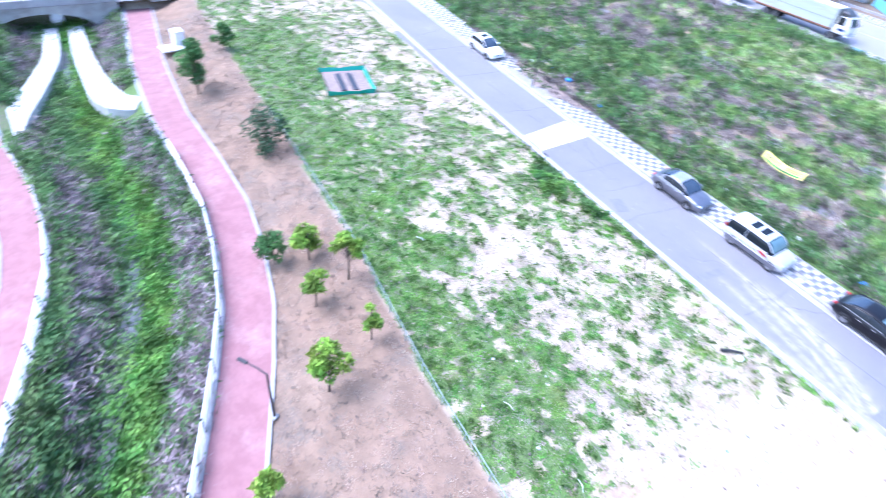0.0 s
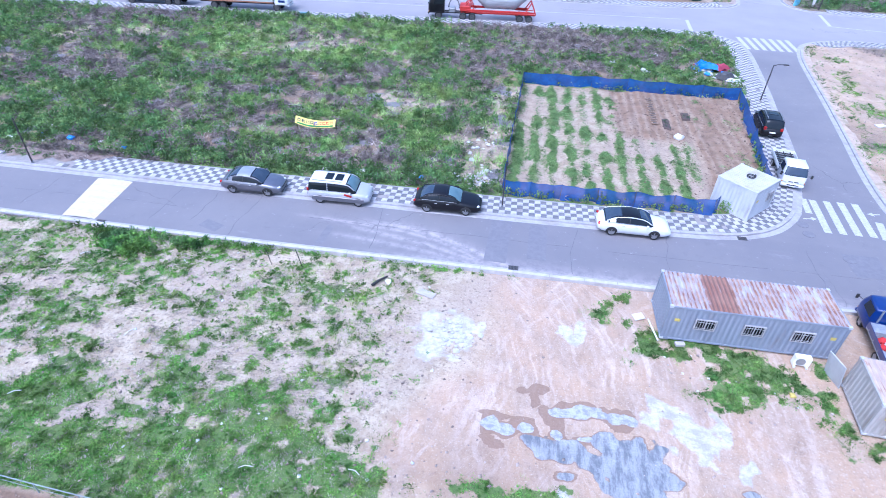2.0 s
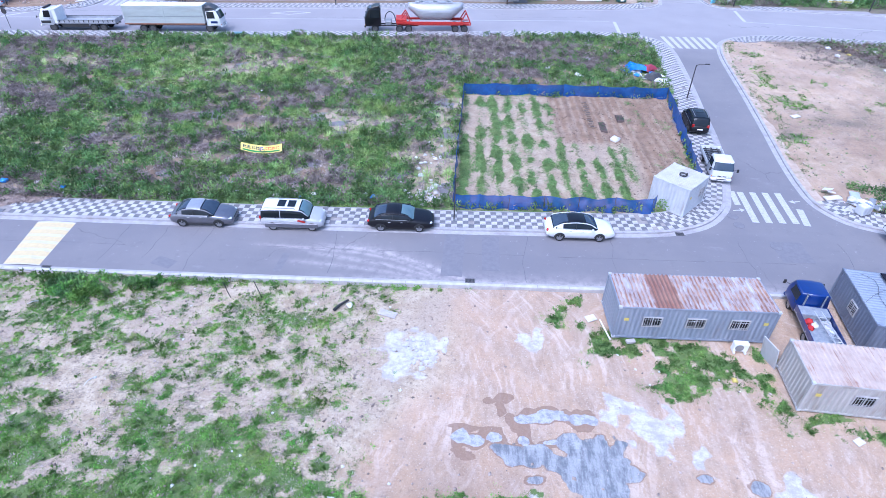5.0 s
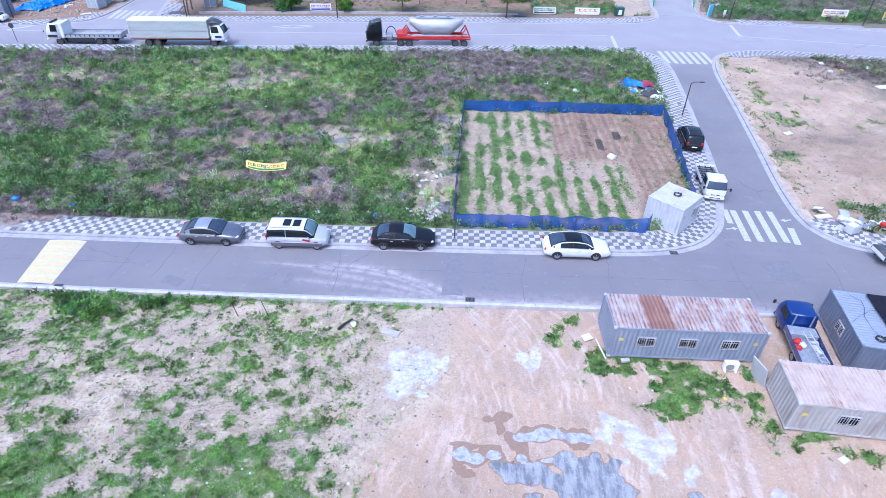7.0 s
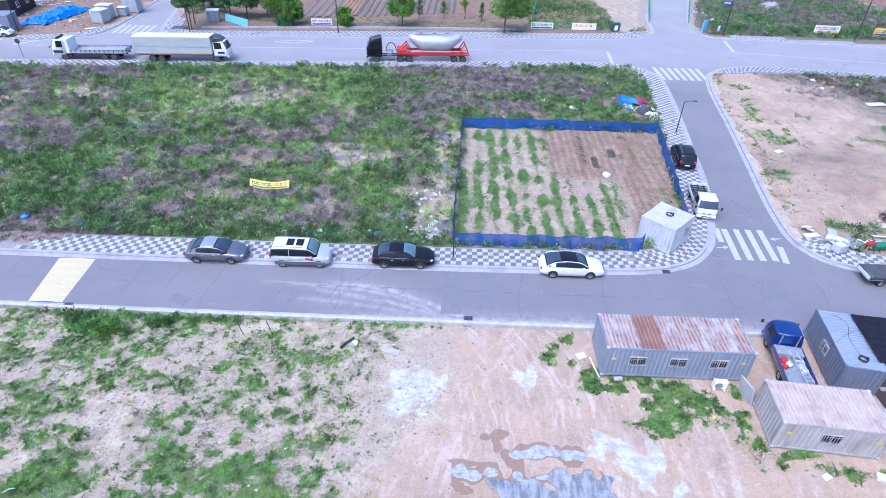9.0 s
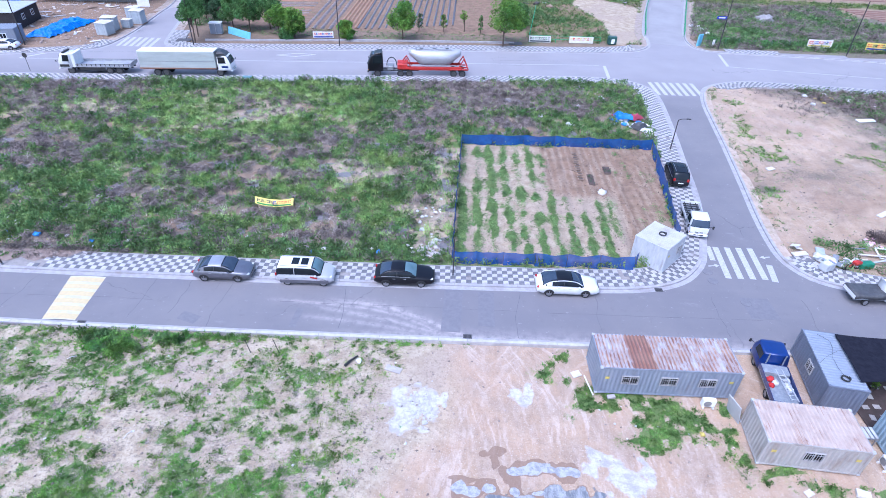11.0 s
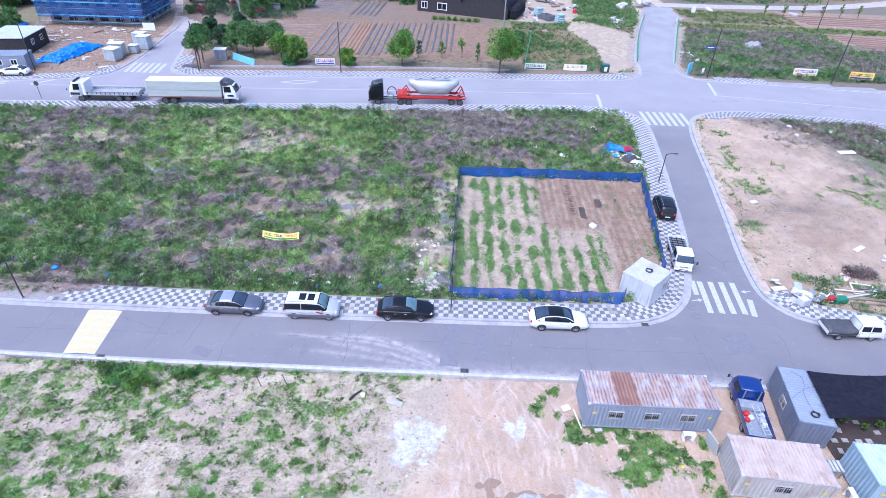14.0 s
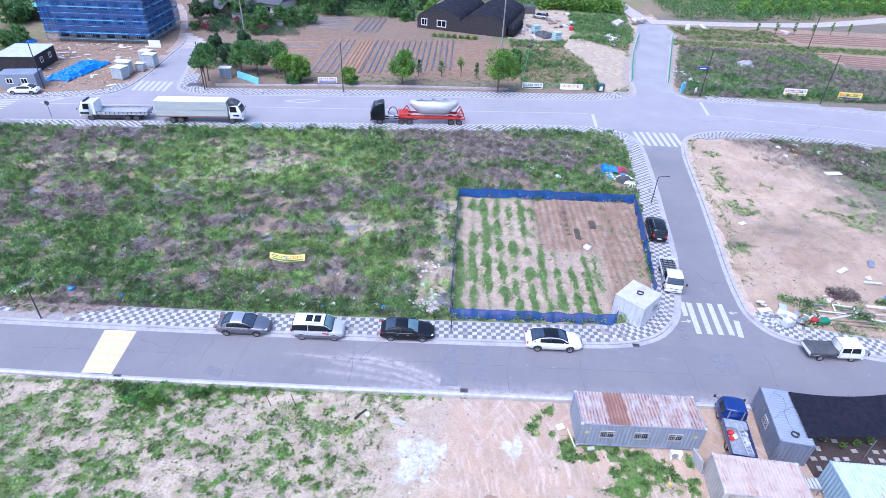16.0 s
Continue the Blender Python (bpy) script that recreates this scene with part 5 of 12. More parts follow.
def car(name, label, m, L=4.9, W=1.84, paint=None, cabin=None, roof_h=1.46, glass=None, roof_paint=None, hood=None, wheels=None, wheel_r=0.32, group="", lower=None, rails=False, sunroof=0, front_glass=None, tail_tall=False):
    """A passenger car, nose towards +x, standing on z = 0. Stations are fractions of the length, from the tail."""
    t = thing(name, label, "car", m, group)
    paint = paint or M["white_paint"]
    glass = glass or M["glass"]
    hood = hood or [(0, 0.62), (0.02, 0.84), (0.1, 1.0), (0.2, 1.02), (0.62, 0.98), (0.74, 0.92), (0.9, 0.8), (0.975, 0.68), (1, 0.5)]
    widths = [(0, 0.8), (0.03, 0.9), (0.12, 0.97), (0.3, 1.0), (0.7, 1.0), (0.88, 0.96), (0.96, 0.86), (1, 0.7)]
    floors = [(0, 0.42), (0.06, 0.26), (0.2, 0.2), (0.8, 0.2), (0.95, 0.24), (1, 0.36)]
    rings = []
    for k in range(33):
        u = k / 32
        x = (u - 0.5) * L
        hw, zt, zb = W / 2 * lerp_table(u, widths), lerp_table(u, hood), lerp_table(u, floors)
        zm = zb + (zt - zb) * 0.55
        half = [(0, zt + 0.035), (0.55 * hw, zt + 0.025), (0.85 * hw, zt - 0.01), (0.955 * hw, zt - 0.07), (hw, zm + 0.05), (hw * 0.985, zm - 0.12), (0.97 * hw, zb + 0.06), (0.85 * hw, zb)]
        rings.append([(x, -y, z) for y, z in half[::-1]] + [(x, y, z) for y, z in half[1:]])
    b = Build().loft(rings)
    body = part("body", b, paint, t, flat=False)
    if lower:
        lb = Build()
        for s in (-1, 1):
            lb.box((0, s * (W / 2 + 0.002), 0.46), (L * 0.84, 0.04, 0.34), 0.012)
        part("lower_panel", lb, lower, t, "grey lower side cladding")
    x0, x1, x2, x3 = [(u - 0.5) * L for u in cabin]
    zr = roof_h
    wb, wr = W / 2 * 0.94, W / 2 * (0.76 if tail_tall else 0.73)

    def shell(x, lift=0.0):
        """Half section of the glasshouse at x: belt, side, shoulder and crown."""
        zb = lerp_table(x / L + 0.5, hood) - 0.03
        if x < x1:
            q = (x - x0) / (x1 - x0)
        elif x > x2:
            q = (x3 - x) / (x3 - x2)
        else:
            q = 1.0
        q = max(0.0, min(1.0, q))
        q = q if q >= 1 else math.sin(q * math.pi / 2) ** 0.9
        mid_ = 0.05 * math.sin(math.pi * max(0.0, min(1.0, (x - x1) / (x2 - x1)))) if x1 < x < x2 else 0.0
        top = zb + 0.02 + (zr - zb - 0.05) * q + mid_
        ends = min(1.0, 0.86 + 0.5 * min(x - x0, x3 - x) / 0.8)
        w0 = wb * ends
        w1 = w0 + (wr - wb) * q
        return [(w0 + lift, zb), (w0 + (w1 - w0) * 0.5 + lift, zb + (top - zb) * 0.5), (w1 + lift, top - 0.07 * q + lift * 0.3), (w1 * 0.86, top - 0.015 + lift), (w1 * 0.5, top + 0.012 + lift), (0, top + 0.02 + lift)]

    def ring_at(x, lift=0.0, a=0):
        half = shell(x, lift)[a:]
        return [(x, -y, z) for y, z in half] + [(x, y, z) for y, z in half[-2::-1]]

    stations = [x0 + (x3 - x0) * k / 26 for k in range(27)]
    up = Build().loft([ring_at(x) for x in stations], cap=False, closed=False)
    part("glasshouse", up, glass, t, "dark tinted glass", flat=False)
    if not tail_tall:
        bs_ = [x0 + 0.1 + (x1 - x0 - 0.08) * k / 6 for k in range(7)]
        bg = Build().loft([[(q[0] - 0.004, q[1] * 0.9, q[2] + 0.012) for q in ring_at(x, 0, 2)] for x in bs_], cap=False, closed=False)
        part("rear_window", bg, M["glass_sky"], t, "rear window with the reflected sky in its colour", flat=False)
    front_glass = front_glass or M["glass_sky"]
    if front_glass:
        fs = [x2 + 0.06 + (x3 - x2 - 0.12) * k / 6 for k in range(7)]
        fg = Build().loft([[(p[0] + 0.004, p[1] * 0.93, p[2] + 0.012) for p in ring_at(x, 0, 2)] for x in fs], cap=False, closed=False)
        part("windscreen", fg, front_glass, t, "windscreen coloured with the sky it reflects", flat=False)
    rs_x = [x1 + 0.02 + (x2 - x1 - 0.04) * k / 10 for k in range(11)]
    roof = Build().loft([ring_at(x, 0.014, 2) for x in rs_x], cap=False, closed=False)
    part("roof", roof, roof_paint or paint, t, flat=False)
    for s in (-1, 1):
        rail = Build().tube([(x, s * shell(x)[2][0], shell(x)[2][1] + 0.004) for x in stations[1:-1]], 0.034, 6)
        part("roof_pillar", rail, paint, t, flat=False)
        sail = []
        back = [x0 + (x1 - x0) * k / 6 for k in range(7)]
        for k, x in enumerate(back):
            sec = shell(x, 0.006)
            sail.append([(x, s * y, z) for y, z in sec[:3]])
        sp = Build().loft(sail[:5] if not tail_tall else sail[:3], cap=False, closed=False)
        if s < 0:
            sp.f = [q[::-1] for q in sp.f]
        part("rear_quarter", sp, paint, t, flat=False)
        xm = (x1 + x2) / 2
        part("door_pillar", Build().tube([(xm - 0.03, s * (y + 0.004), z) for y, z in shell(xm)[:3]], 0.026, 5), paint if tail_tall else M["plastic_black"], t)
        part("belt_line", Build().tube([(x, s * (shell(x)[0][0] + 0.003), shell(x)[0][1] + 0.03) for x in stations[2:-3]], 0.016, 5), M["alloy"], t)
    zb3 = lerp_table(cabin[3], hood)
    wx = wheels or (0.19, 0.8)
    for u in wx:
        for s in (-1, 1):
            x = (u - 0.5) * L
            arch = Build()
            n = 14
            pts = [((wheel_r + 0.06) * math.cos(math.pi * k / n), (wheel_r + 0.06) * math.sin(math.pi * k / n)) for k in range(n + 1)]
            arch.add([(x + a, s * (W / 2 + 0.006), wheel_r + c) for a, c in pts] + [(x + a, s * (W / 2 - 0.2), wheel_r + c) for a, c in pts] + [(x, s * (W / 2 + 0.006), wheel_r)], [(k, k + 1, n + 2 + k, n + 1 + k) for k in range(n)] + [(k, k + 1, 2 * n + 2) for k in range(n)])
            part("wheel_arch", arch, M["plastic_black"], t)
            wheel(t, x, s * (W / 2 - 0.09), wheel_r, 0.22, s)
    for s in (-1, 1):
        xh = L / 2 * 0.9
        part("headlight", Build().box((xh * 0.985, s * W * 0.335, lerp_table(0.94, hood) - 0.075), (0.34, 0.24, 0.11), 0.04, Matrix.Rotation(radians(-s * 26), 3, "Z")), M["lamp_clear"], t)
        zz = 0.78 if not tail_tall else 0.98
        part("tail_light", Build().box((-L / 2 * 0.965, s * W * 0.365, zz), (0.16, 0.22, 0.13 if not tail_tall else 0.26), 0.03, Matrix.Rotation(radians(s * 24), 3, "Z")), M["lamp_red"], t)
        mir = part("mirror", Build().box((x3 - 0.42, s * (W / 2 + 0.08), zb3 + 0.09), (0.14, 0.2, 0.13), 0.03), paint, t)
        for xx in (0.06, -0.78):
            part("door_handle", Build().box((xx, s * (W / 2 + 0.008), 0.83), (0.18, 0.03, 0.03), 0.008), M["alloy"], t)
        part("sill_trim", Build().box((0, s * (W / 2 - 0.01), 0.24), (L * 0.5, 0.03, 0.06), 0.01), M["plastic_black"], t)
    part("grille", Build().box((L / 2 - 0.06, 0, 0.52), (0.1, W * 0.42, 0.16), 0.03), M["plastic_black"], t)
    part("bumper", Build().box((L / 2 - 0.08, 0, 0.34), (0.16, W * 0.62, 0.12), 0.04), M["plastic_black"], t)
    part("number_plate", Build().box((-L / 2 - 0.004, 0, 0.66), (0.02, 0.5, 0.12), 0.004), M["white_plain"], t, "blank pale plate")
    if rails:
        for s in (-1, 1):
            part("roof_rail", Build().tube([(x1 + 0.15, s * wr * 0.86, zr - 0.06), (x1 + 0.25, s * wr * 0.86, zr + 0.05), (x2 - 0.35, s * wr * 0.86, zr + 0.05), (x2 - 0.25, s * wr * 0.86, zr - 0.06)], 0.025, 6), M["alloy"], t)
    for k in range(sunroof):
        xs = x1 + (x2 - x1) * (0.62 if sunroof == 1 else 0.5 + 0.27 * k)
        part("sunroof", Build().box((xs, 0, shell(xs)[5][1] + 0.02), (0.55, wr * 1.1, 0.03), 0.008), M["glass"], t, "dark glass roof panel")
    return t


def parked(x, y, deg=0.0, z=0.0, roll=0.0):
    return pose(x, y, z, roll, 0, deg)


SEDAN = dict(cabin=(0.1, 0.29, 0.52, 0.73), roof_h=1.43)
kerb_roll = 3.6
# silver roof paint: the sky's highlight put into the colour of a grey car
car("sedan", "dark silver-grey saloon car parked half on the pavement", parked(-19.05, 5.8, 0.6, 0.06, kerb_roll), 4.5, 1.8, M["grey_paint"], roof_paint=M["silver_paint"], group="cars parked at the kerb", wheels=(0.2, 0.775), **SEDAN)
car("sedan", "glossy black saloon car parked half on the pavement", parked(-4.9, 6.0, 0.8, 0.06, kerb_roll), 4.7, 1.84, M["black_paint"], group="cars parked at the kerb", front_glass=M["glass_sky_pale"], cabin=(0.08, 0.28, 0.5, 0.71), roof_h=1.43, wheels=(0.2, 0.78))
car("sedan", "white saloon car with a black roof beside the kerb", parked(7.8, 5.53, 0.2, 0.0, 0), 4.85, 1.86, M["white_paint"], roof_paint=M["black_paint"], group="cars parked at the kerb", cabin=(0.08, 0.3, 0.54, 0.74), roof_h=1.44, wheels=(0.195, 0.77))
car("minivan", "silver minivan with white roof and two glass roof panels", parked(-12.57, 5.72, 0.4, 0.06, kerb_roll), 4.45, 1.84, M["pearl_paint"], cabin=(0.005, 0.05, 0.64, 0.8), roof_h=1.68, roof_paint=M["white_paint"], lower=M["grey_paint"], hood=[(0, 0.6), (0.015, 0.95), (0.06, 1.06), (0.65, 1.06), (0.78, 1.02), (0.9, 0.9), (0.97, 0.74), (1, 0.52)], wheels=(0.2, 0.82), rails=True, sunroof=2, group="cars parked at the kerb", front_glass=M["glass_sky_pale"], tail_tall=True)
vn = [o for o in bpy.data.objects if o.name == "minivan"][0]
part("door_mark", Build().box((0.75, -0.932, 0.86), (0.55, 0.012, 0.16), 0.004, Matrix.Rotation(radians(14), 3, "Y")), M["red_paint"], vn, "red swoosh mark on the door")
car("hatchback", "small white car with a dark glass roof panel", parked(-44.9, 6.2, -1.0, 0.06, kerb_roll), 4.3, 1.75, M["white_paint"], cabin=(0.02, 0.14, 0.5, 0.72), sunroof=1, group="cars parked at the kerb")
car("suv", "black sport utility car with red tail lights on the pavement", parked(22.3, 24.65, 82.0, 0.13, 0), 4.7, 1.88, M["black_paint"], cabin=(0.02, 0.1, 0.55, 0.74), roof_h=1.7, rails=True, sunroof=1, hood=[(0, 0.7), (0.02, 0.98), (0.1, 1.08), (0.62, 1.06), (0.76, 1.02), (0.92, 0.92), (0.975, 0.8), (1, 0.55)], wheel_r=0.36, group="cars on the side street", tail_tall=True)
car("sedan", "white saloon car parked before the site shacks", parked(-73.0, 60.6, 187.0, 0.12, 0), 4.8, 1.82, M["white_paint"], **SEDAN)
car("suv", "silver sport utility car in the farm yard", parked(22.8, 137.0, 150.0, 0.14, 0), 4.5, 1.85, M["silver_paint"], cabin=(0.02, 0.1, 0.55, 0.74), roof_h=1.68, wheel_r=0.35, tail_tall=True)


def cab_over(t, paint, x0, length, W, h, z0=0.55, rows=1, glass=None):
    """A flat-nosed cab from x0 forward with rounded corners, windows, lamps, grille and mirrors."""
    glass = glass or M["glass"]
    x1 = x0 + length
    zt, zb = z0 + h, z0 + h * 0.47
    sl = 0.2 + 0.13 * h
    rc = 0.2 * W / 2

    def outline(z, grow=0.0):
        """Plan of the cab at a height, from the rear right corner round the nose to the rear left."""
        u = max(0.0, (z - zb) / (zt - zb))
        xf = x1 - sl * u ** 1.25 + 0.03 * math.sin(math.pi * min(1, (z - z0) / (zb - z0))) + grow
        y = W / 2 * (1 - 0.12 * u) + grow
        r = rc + 0.06
        pts = [(x0 + 0.04 * u, -y, z)]
        pts += [(xf - r + r * math.sin(math.pi / 2 * k / 5), -y + r - r * math.cos(math.pi / 2 * k / 5), z) for k in range(6)]
        pts.append((xf + 0.035, 0, z))
        pts += [(xf - r + r * math.cos(math.pi / 2 * k / 5), y - r + r * math.sin(math.pi / 2 * k / 5), z) for k in range(6)]
        pts.append((x0 + 0.04 * u, y, z))
        return pts

    levels = [z0, z0 + 0.12 * h, z0 + 0.3 * h, zb, zb + 0.25 * (zt - zb), zb + 0.5 * (zt - zb), zb + 0.75 * (zt - zb), zt - 0.08]
    rings = [outline(z) for z in levels]
    mid_x = x0 + (length - sl) / 2
    for q, dz in ((0.94, -0.025), (0.8, 0.0)):
        rings.append([(mid_x + (p[0] - mid_x) * q, p[1] * q, zt + dz) for p in outline(zt - 0.08)])
    part("cab", Build().loft(rings), paint, t, flat=False)
    lo, hi = zb + 0.04, zt - 0.12
    ws = Build().loft([outline(lo + (hi - lo) * k / 4, 0.012)[3:12] for k in range(5)], cap=False, closed=False)
    part("windscreen", ws, M["glass_sky"], t, "windscreen with the reflected sky in its colour", flat=False)
    part("wiper", Build().tube([(x1 + 0.07, -0.35, lo + 0.02), (x1 + 0.02, 0.1, lo + 0.16)], 0.012, 4), M["plastic_black"], t)
    span = (length - sl - rc - 0.12) / rows
    for s in (-1, 1):
        for r in range(rows):
            a, c = x0 + 0.12 + r * span, x0 + 0.12 + (r + 1) * span - 0.09
            y0_, y1_ = abs(outline(zb + 0.04)[0][1]) + 0.012, abs(outline(zt - 0.16)[0][1]) + 0.012
            w = Build().quad((a, s * y0_, zb + 0.04), (c + (0.08 if r == rows - 1 else 0), s * y0_, zb + 0.04), (c - (0.04 if r == rows - 1 else 0), s * y1_, zt - 0.16), (a, s * y1_, zt - 0.16))
            if s > 0:
                w.f = [q[::-1] for q in w.f]
            part("side_window", w, glass, t)
            part("door_handle", Build().box((a + 0.12, s * (W / 2 + 0.012), zb - 0.1), (0.14, 0.025, 0.03)), M["plastic_black"], t)
            part("door_seam", Build().box((a - 0.05, s * (W / 2 + 0.002), (z0 + zb) / 2 + 0.05), (0.02, 0.012, (zb - z0) * 0.8)), M["plastic_black"], t)
        part("headlight", Build().box((x1 - 0.03, s * W * 0.36, z0 + 0.17), (0.16, W * 0.17, 0.17), 0.05), M["lamp_clear"], t)
        part("turn_lamp", Build().box((x1 - 0.08, s * W * 0.455, z0 + 0.17), (0.12, 0.09, 0.13), 0.03), M["warning_lamp"], t, "amber lamp")
        mi = part("mirror_arm", Build().tube([(x1 - 0.12, s * W * 0.48, zb + 0.1), (x1 + 0.02, s * (W / 2 + 0.2), zb + 0.2)], 0.018, 5), M["plastic_black"], t)
        part("mirror", Build().box((x1 + 0.02, s * (W / 2 + 0.22), zb + 0.16), (0.07, 0.17, 0.3), 0.03), M["plastic_black"], mi)
    part("grille", Build().box((x1 + 0.03, 0, z0 + 0.22), (0.05, W * 0.42, 0.1), 0.02), M["plastic_black"], t)
    part("bumper", Build().box((x1 - 0.03, 0, z0 - 0.06), (0.26, W * 0.98, 0.26), 0.08), paint, t)
    part("bumper_slot", Build().box((x1 + 0.1, 0, z0 - 0.02), (0.02, W * 0.5, 0.08), 0.01), M["plastic_black"], t)
    part("number_plate", Build().box((x1 + 0.105, 0, z0 - 0.13), (0.01, 0.4, 0.1)), M["white_plain"], t)


def cargo_bed(t, x0, x1, W, z, wall, floor_mat, wall_mat, tail=True):
    part("bed_floor", Build().box(((x0 + x1) / 2, 0, z), (x1 - x0, W, 0.08), 0.01), floor_mat, t)
    for s in (-1, 1):
        part("drop_side", Build().box(((x0 + x1) / 2, s * (W / 2 - 0.02), z + wall / 2 + 0.04), (x1 - x0, 0.04, wall), 0.012), wall_mat, t)
        for k in range(4):
            part("hinge", Build().box((x0 + (x1 - x0) * (k + 0.5) / 4, s * (W / 2 + 0.01), z + 0.08), (0.06, 0.03, 0.14), 0.006), M["steel"], t)
    part("tailgate", Build().box((x0 + 0.02, 0, z + wall / 2 + 0.04), (0.04, W, wall), 0.012), wall_mat, t)
    part("headboard", Build().box((x1 - 0.02, 0, z + wall / 2 + 0.04), (0.05, W, wall), 0.012), wall_mat, t)


def chassis(t, x0, x1, z, w, wheels, r, W, tyre_w=0.24, mat=None):
    rim_mat = M["rim_dark"] if r > 0.4 else None
    for s in (-1, 1):
        part("frame_rail", Build().box(((x0 + x1) / 2, s * w / 2, z), (x1 - x0, 0.09, 0.18), 0.01), mat or M["plastic_black"], t)
    for k in range(4):
        part("cross_member", Build().box((x0 + (x1 - x0) * (k + 0.5) / 4, 0, z), (0.1, w, 0.12)), mat or M["plastic_black"], t)
    for x in wheels:
        part("axle", Build().tube([(x, -W / 2 + 0.2, r), (x, W / 2 - 0.2, r)], 0.07, 8), M["plastic_black"], t)
        for s in (-1, 1):
            wheel(t, x, s * (W / 2 - tyre_w / 2 - 0.02), r, tyre_w, s, rim_mat)


M["rim_dark"] = surf("grimy_lorry_rim", (0.09, 0.088, 0.085), (0.05, 0.05, 0.05), 4.0, 0.7)
M["warning_lamp"] = surf("amber_lamp_lens", (0.6, 0.2, 0.02), (0.5, 0.16, 0.02), 5.0, 0.2)
# small white flatbed with a rack, nose towards the camera's side of the junction
t = thing("flatbed_truck", "small white flatbed truck with a dark slatted bed", "truck", parked(21.08, 15.75, -99.0, 0.08, 0), "cars on the side street")
chassis(t, -2.5, 2.0, 0.5, 0.8, (-1.4, 1.55), 0.3, 1.66)
cab_over(t, M["white_paint"], 0.75, 1.75, 1.68, 1.42, 0.5)
cargo_bed(t, -2.55, 0.62, 1.7, 0.72, 0.3, M["steel"], M["white_paint"])
for k in range(7):
    part("slat", Build().box((-2.3 + k * 0.42, 0, 0.84), (0.1, 1.5, 0.06), 0.01), M["plastic_black"], t)
for y in (-0.5, 0.0, 0.5):
    part("rack_bar", Build().box((-1.0, y, 0.92), (2.9, 0.06, 0.06), 0.01), M["plastic_black"], t)
part("rack_frame", Build().tube([(0.55, -0.75, 0.8), (0.55, -0.75, 1.55), (0.55, 0.75, 1.55), (0.55, 0.75, 0.8)], 0.035, 6), M["plastic_black"], t)

# blue pickup between the containers, with a ladder and tools in its bed
t = thing("pickup_truck", "blue pickup truck with a loaded silver bed", "truck", parked(19.85, -3.35, 80.5, 0.02, 0))
chassis(t, -2.45, 2.0, 0.5, 0.8, (-1.35, 1.5), 0.31, 1.66)
cab_over(t, M["blue_paint"], 0.7, 1.75, 1.7, 1.4, 0.48)
M["bed_liner"] = surf("scuffed_bed_metal", (0.38, 0.4, 0.43), (0.28, 0.3, 0.33), 4.0, 0.55, metal=0.3, stain=(0.25, 0.2, 0.17), stain_amount=0.4)
cargo_bed(t, -2.6, 0.6, 1.72, 0.7, 0.36, M["bed_liner"], M["blue_paint"])
part("bed_lining", Build().box((0.2, 0, 0.92), (0.75, 1.6, 0.34), 0.03), M["bed_liner"], t, "dull metal tool locker")
for s in (-1, 1):
    part("cab_guard", Build().tube([(0.62, s * 0.5, 0.9), (0.62, s * 0.5, 1.95)], 0.045, 6), M["steel"], t)
tm = pose(19.85, -3.35, 0.02, 0, 0, 80.5)
lad = thing("ladder", "white aluminium ladder lying in the pickup bed", "ladder", tm @ pose(-1.0, -0.28, 1.12, 0, 3, 4))
M["aluminium"] = surf("aluminium", (0.62, 0.63, 0.65), (0.52, 0.53, 0.55), 6.0, 0.4, metal=0.4)
for s in (-1, 1):
    part("stile", Build().box((0, s * 0.2, 0), (3.0, 0.05, 0.07), 0.008), M["aluminium"], lad)
for k in range(9):
    part("rung", Build().box((-1.35 + k * 0.34, 0, 0), (0.05, 0.38, 0.035), 0.008), M["aluminium"], lad)
M["red_cloth"] = surf("red_cloth", (0.55, 0.03, 0.03), (0.4, 0.02, 0.02), 5.0, 0.8)
M["white_bag"] = surf("white_sack", (0.72, 0.7, 0.7), (0.58, 0.56, 0.56), 5.0, 0.8, bump=0.5, bump_scale=8)
rnd = random.Random(4)


def lump(r, seed, squash=0.6, n=3):
    """A crumpled, uneven lump."""
    bm = bmesh.new()
    bmesh.ops.create_icosphere(bm, subdivisions=n, radius=r)
    for v in bm.verts:
        d = 1 + 0.75 * noise.noise(v.co * (1.9 / r) + Vector((seed * 3.1, seed, 0))) + 0.3 * noise.noise(v.co * (4.5 / r) + Vector((seed, 0, seed)))
        v.co = Vector((v.co.x * d, v.co.y * d, max(-r * 0.25, v.co.z * d * squash)))
    b = Build()
    bm.verts.ensure_lookup_table()
    b.add([tuple(v.co) for v in bm.verts], [tuple(v.index for v in f.verts) for f in bm.faces])
    bm.free()
    return b


for k, (px, py, r, mt, nm, lb) in enumerate(((-0.5, 0.42, 0.24, "red_cloth", "rag", "red rag in the pickup bed"), (-0.75, 0.2, 0.2, "white_bag", "sack", "white sack in the pickup bed"), (-1.0, 0.5, 0.2, "red_cloth", "rag", "red rag in the pickup bed"), (-0.9, -0.55, 0.22, "white_bag", "sack", "pale sack in the pickup bed"), (-0.45, -0.6, 0.2, "white_bag", "sack", "pale sack in the pickup bed"))):
    solid(nm, lump(r, k + 1, 0.7, 2), M[mt], lb, nm.replace("_", " "), flat=False, m=tm @ pose(px, py, 0.8, 0, 0, k * 50))
solid("bucket", Build().tube([(0, 0, 0), (0, 0, 0.3)], 0.13, 12, 0.16), M["white_plain"], "white plastic bucket in the pickup bed", "bucket", m=tm @ pose(-1.35, -0.5, 0.75))

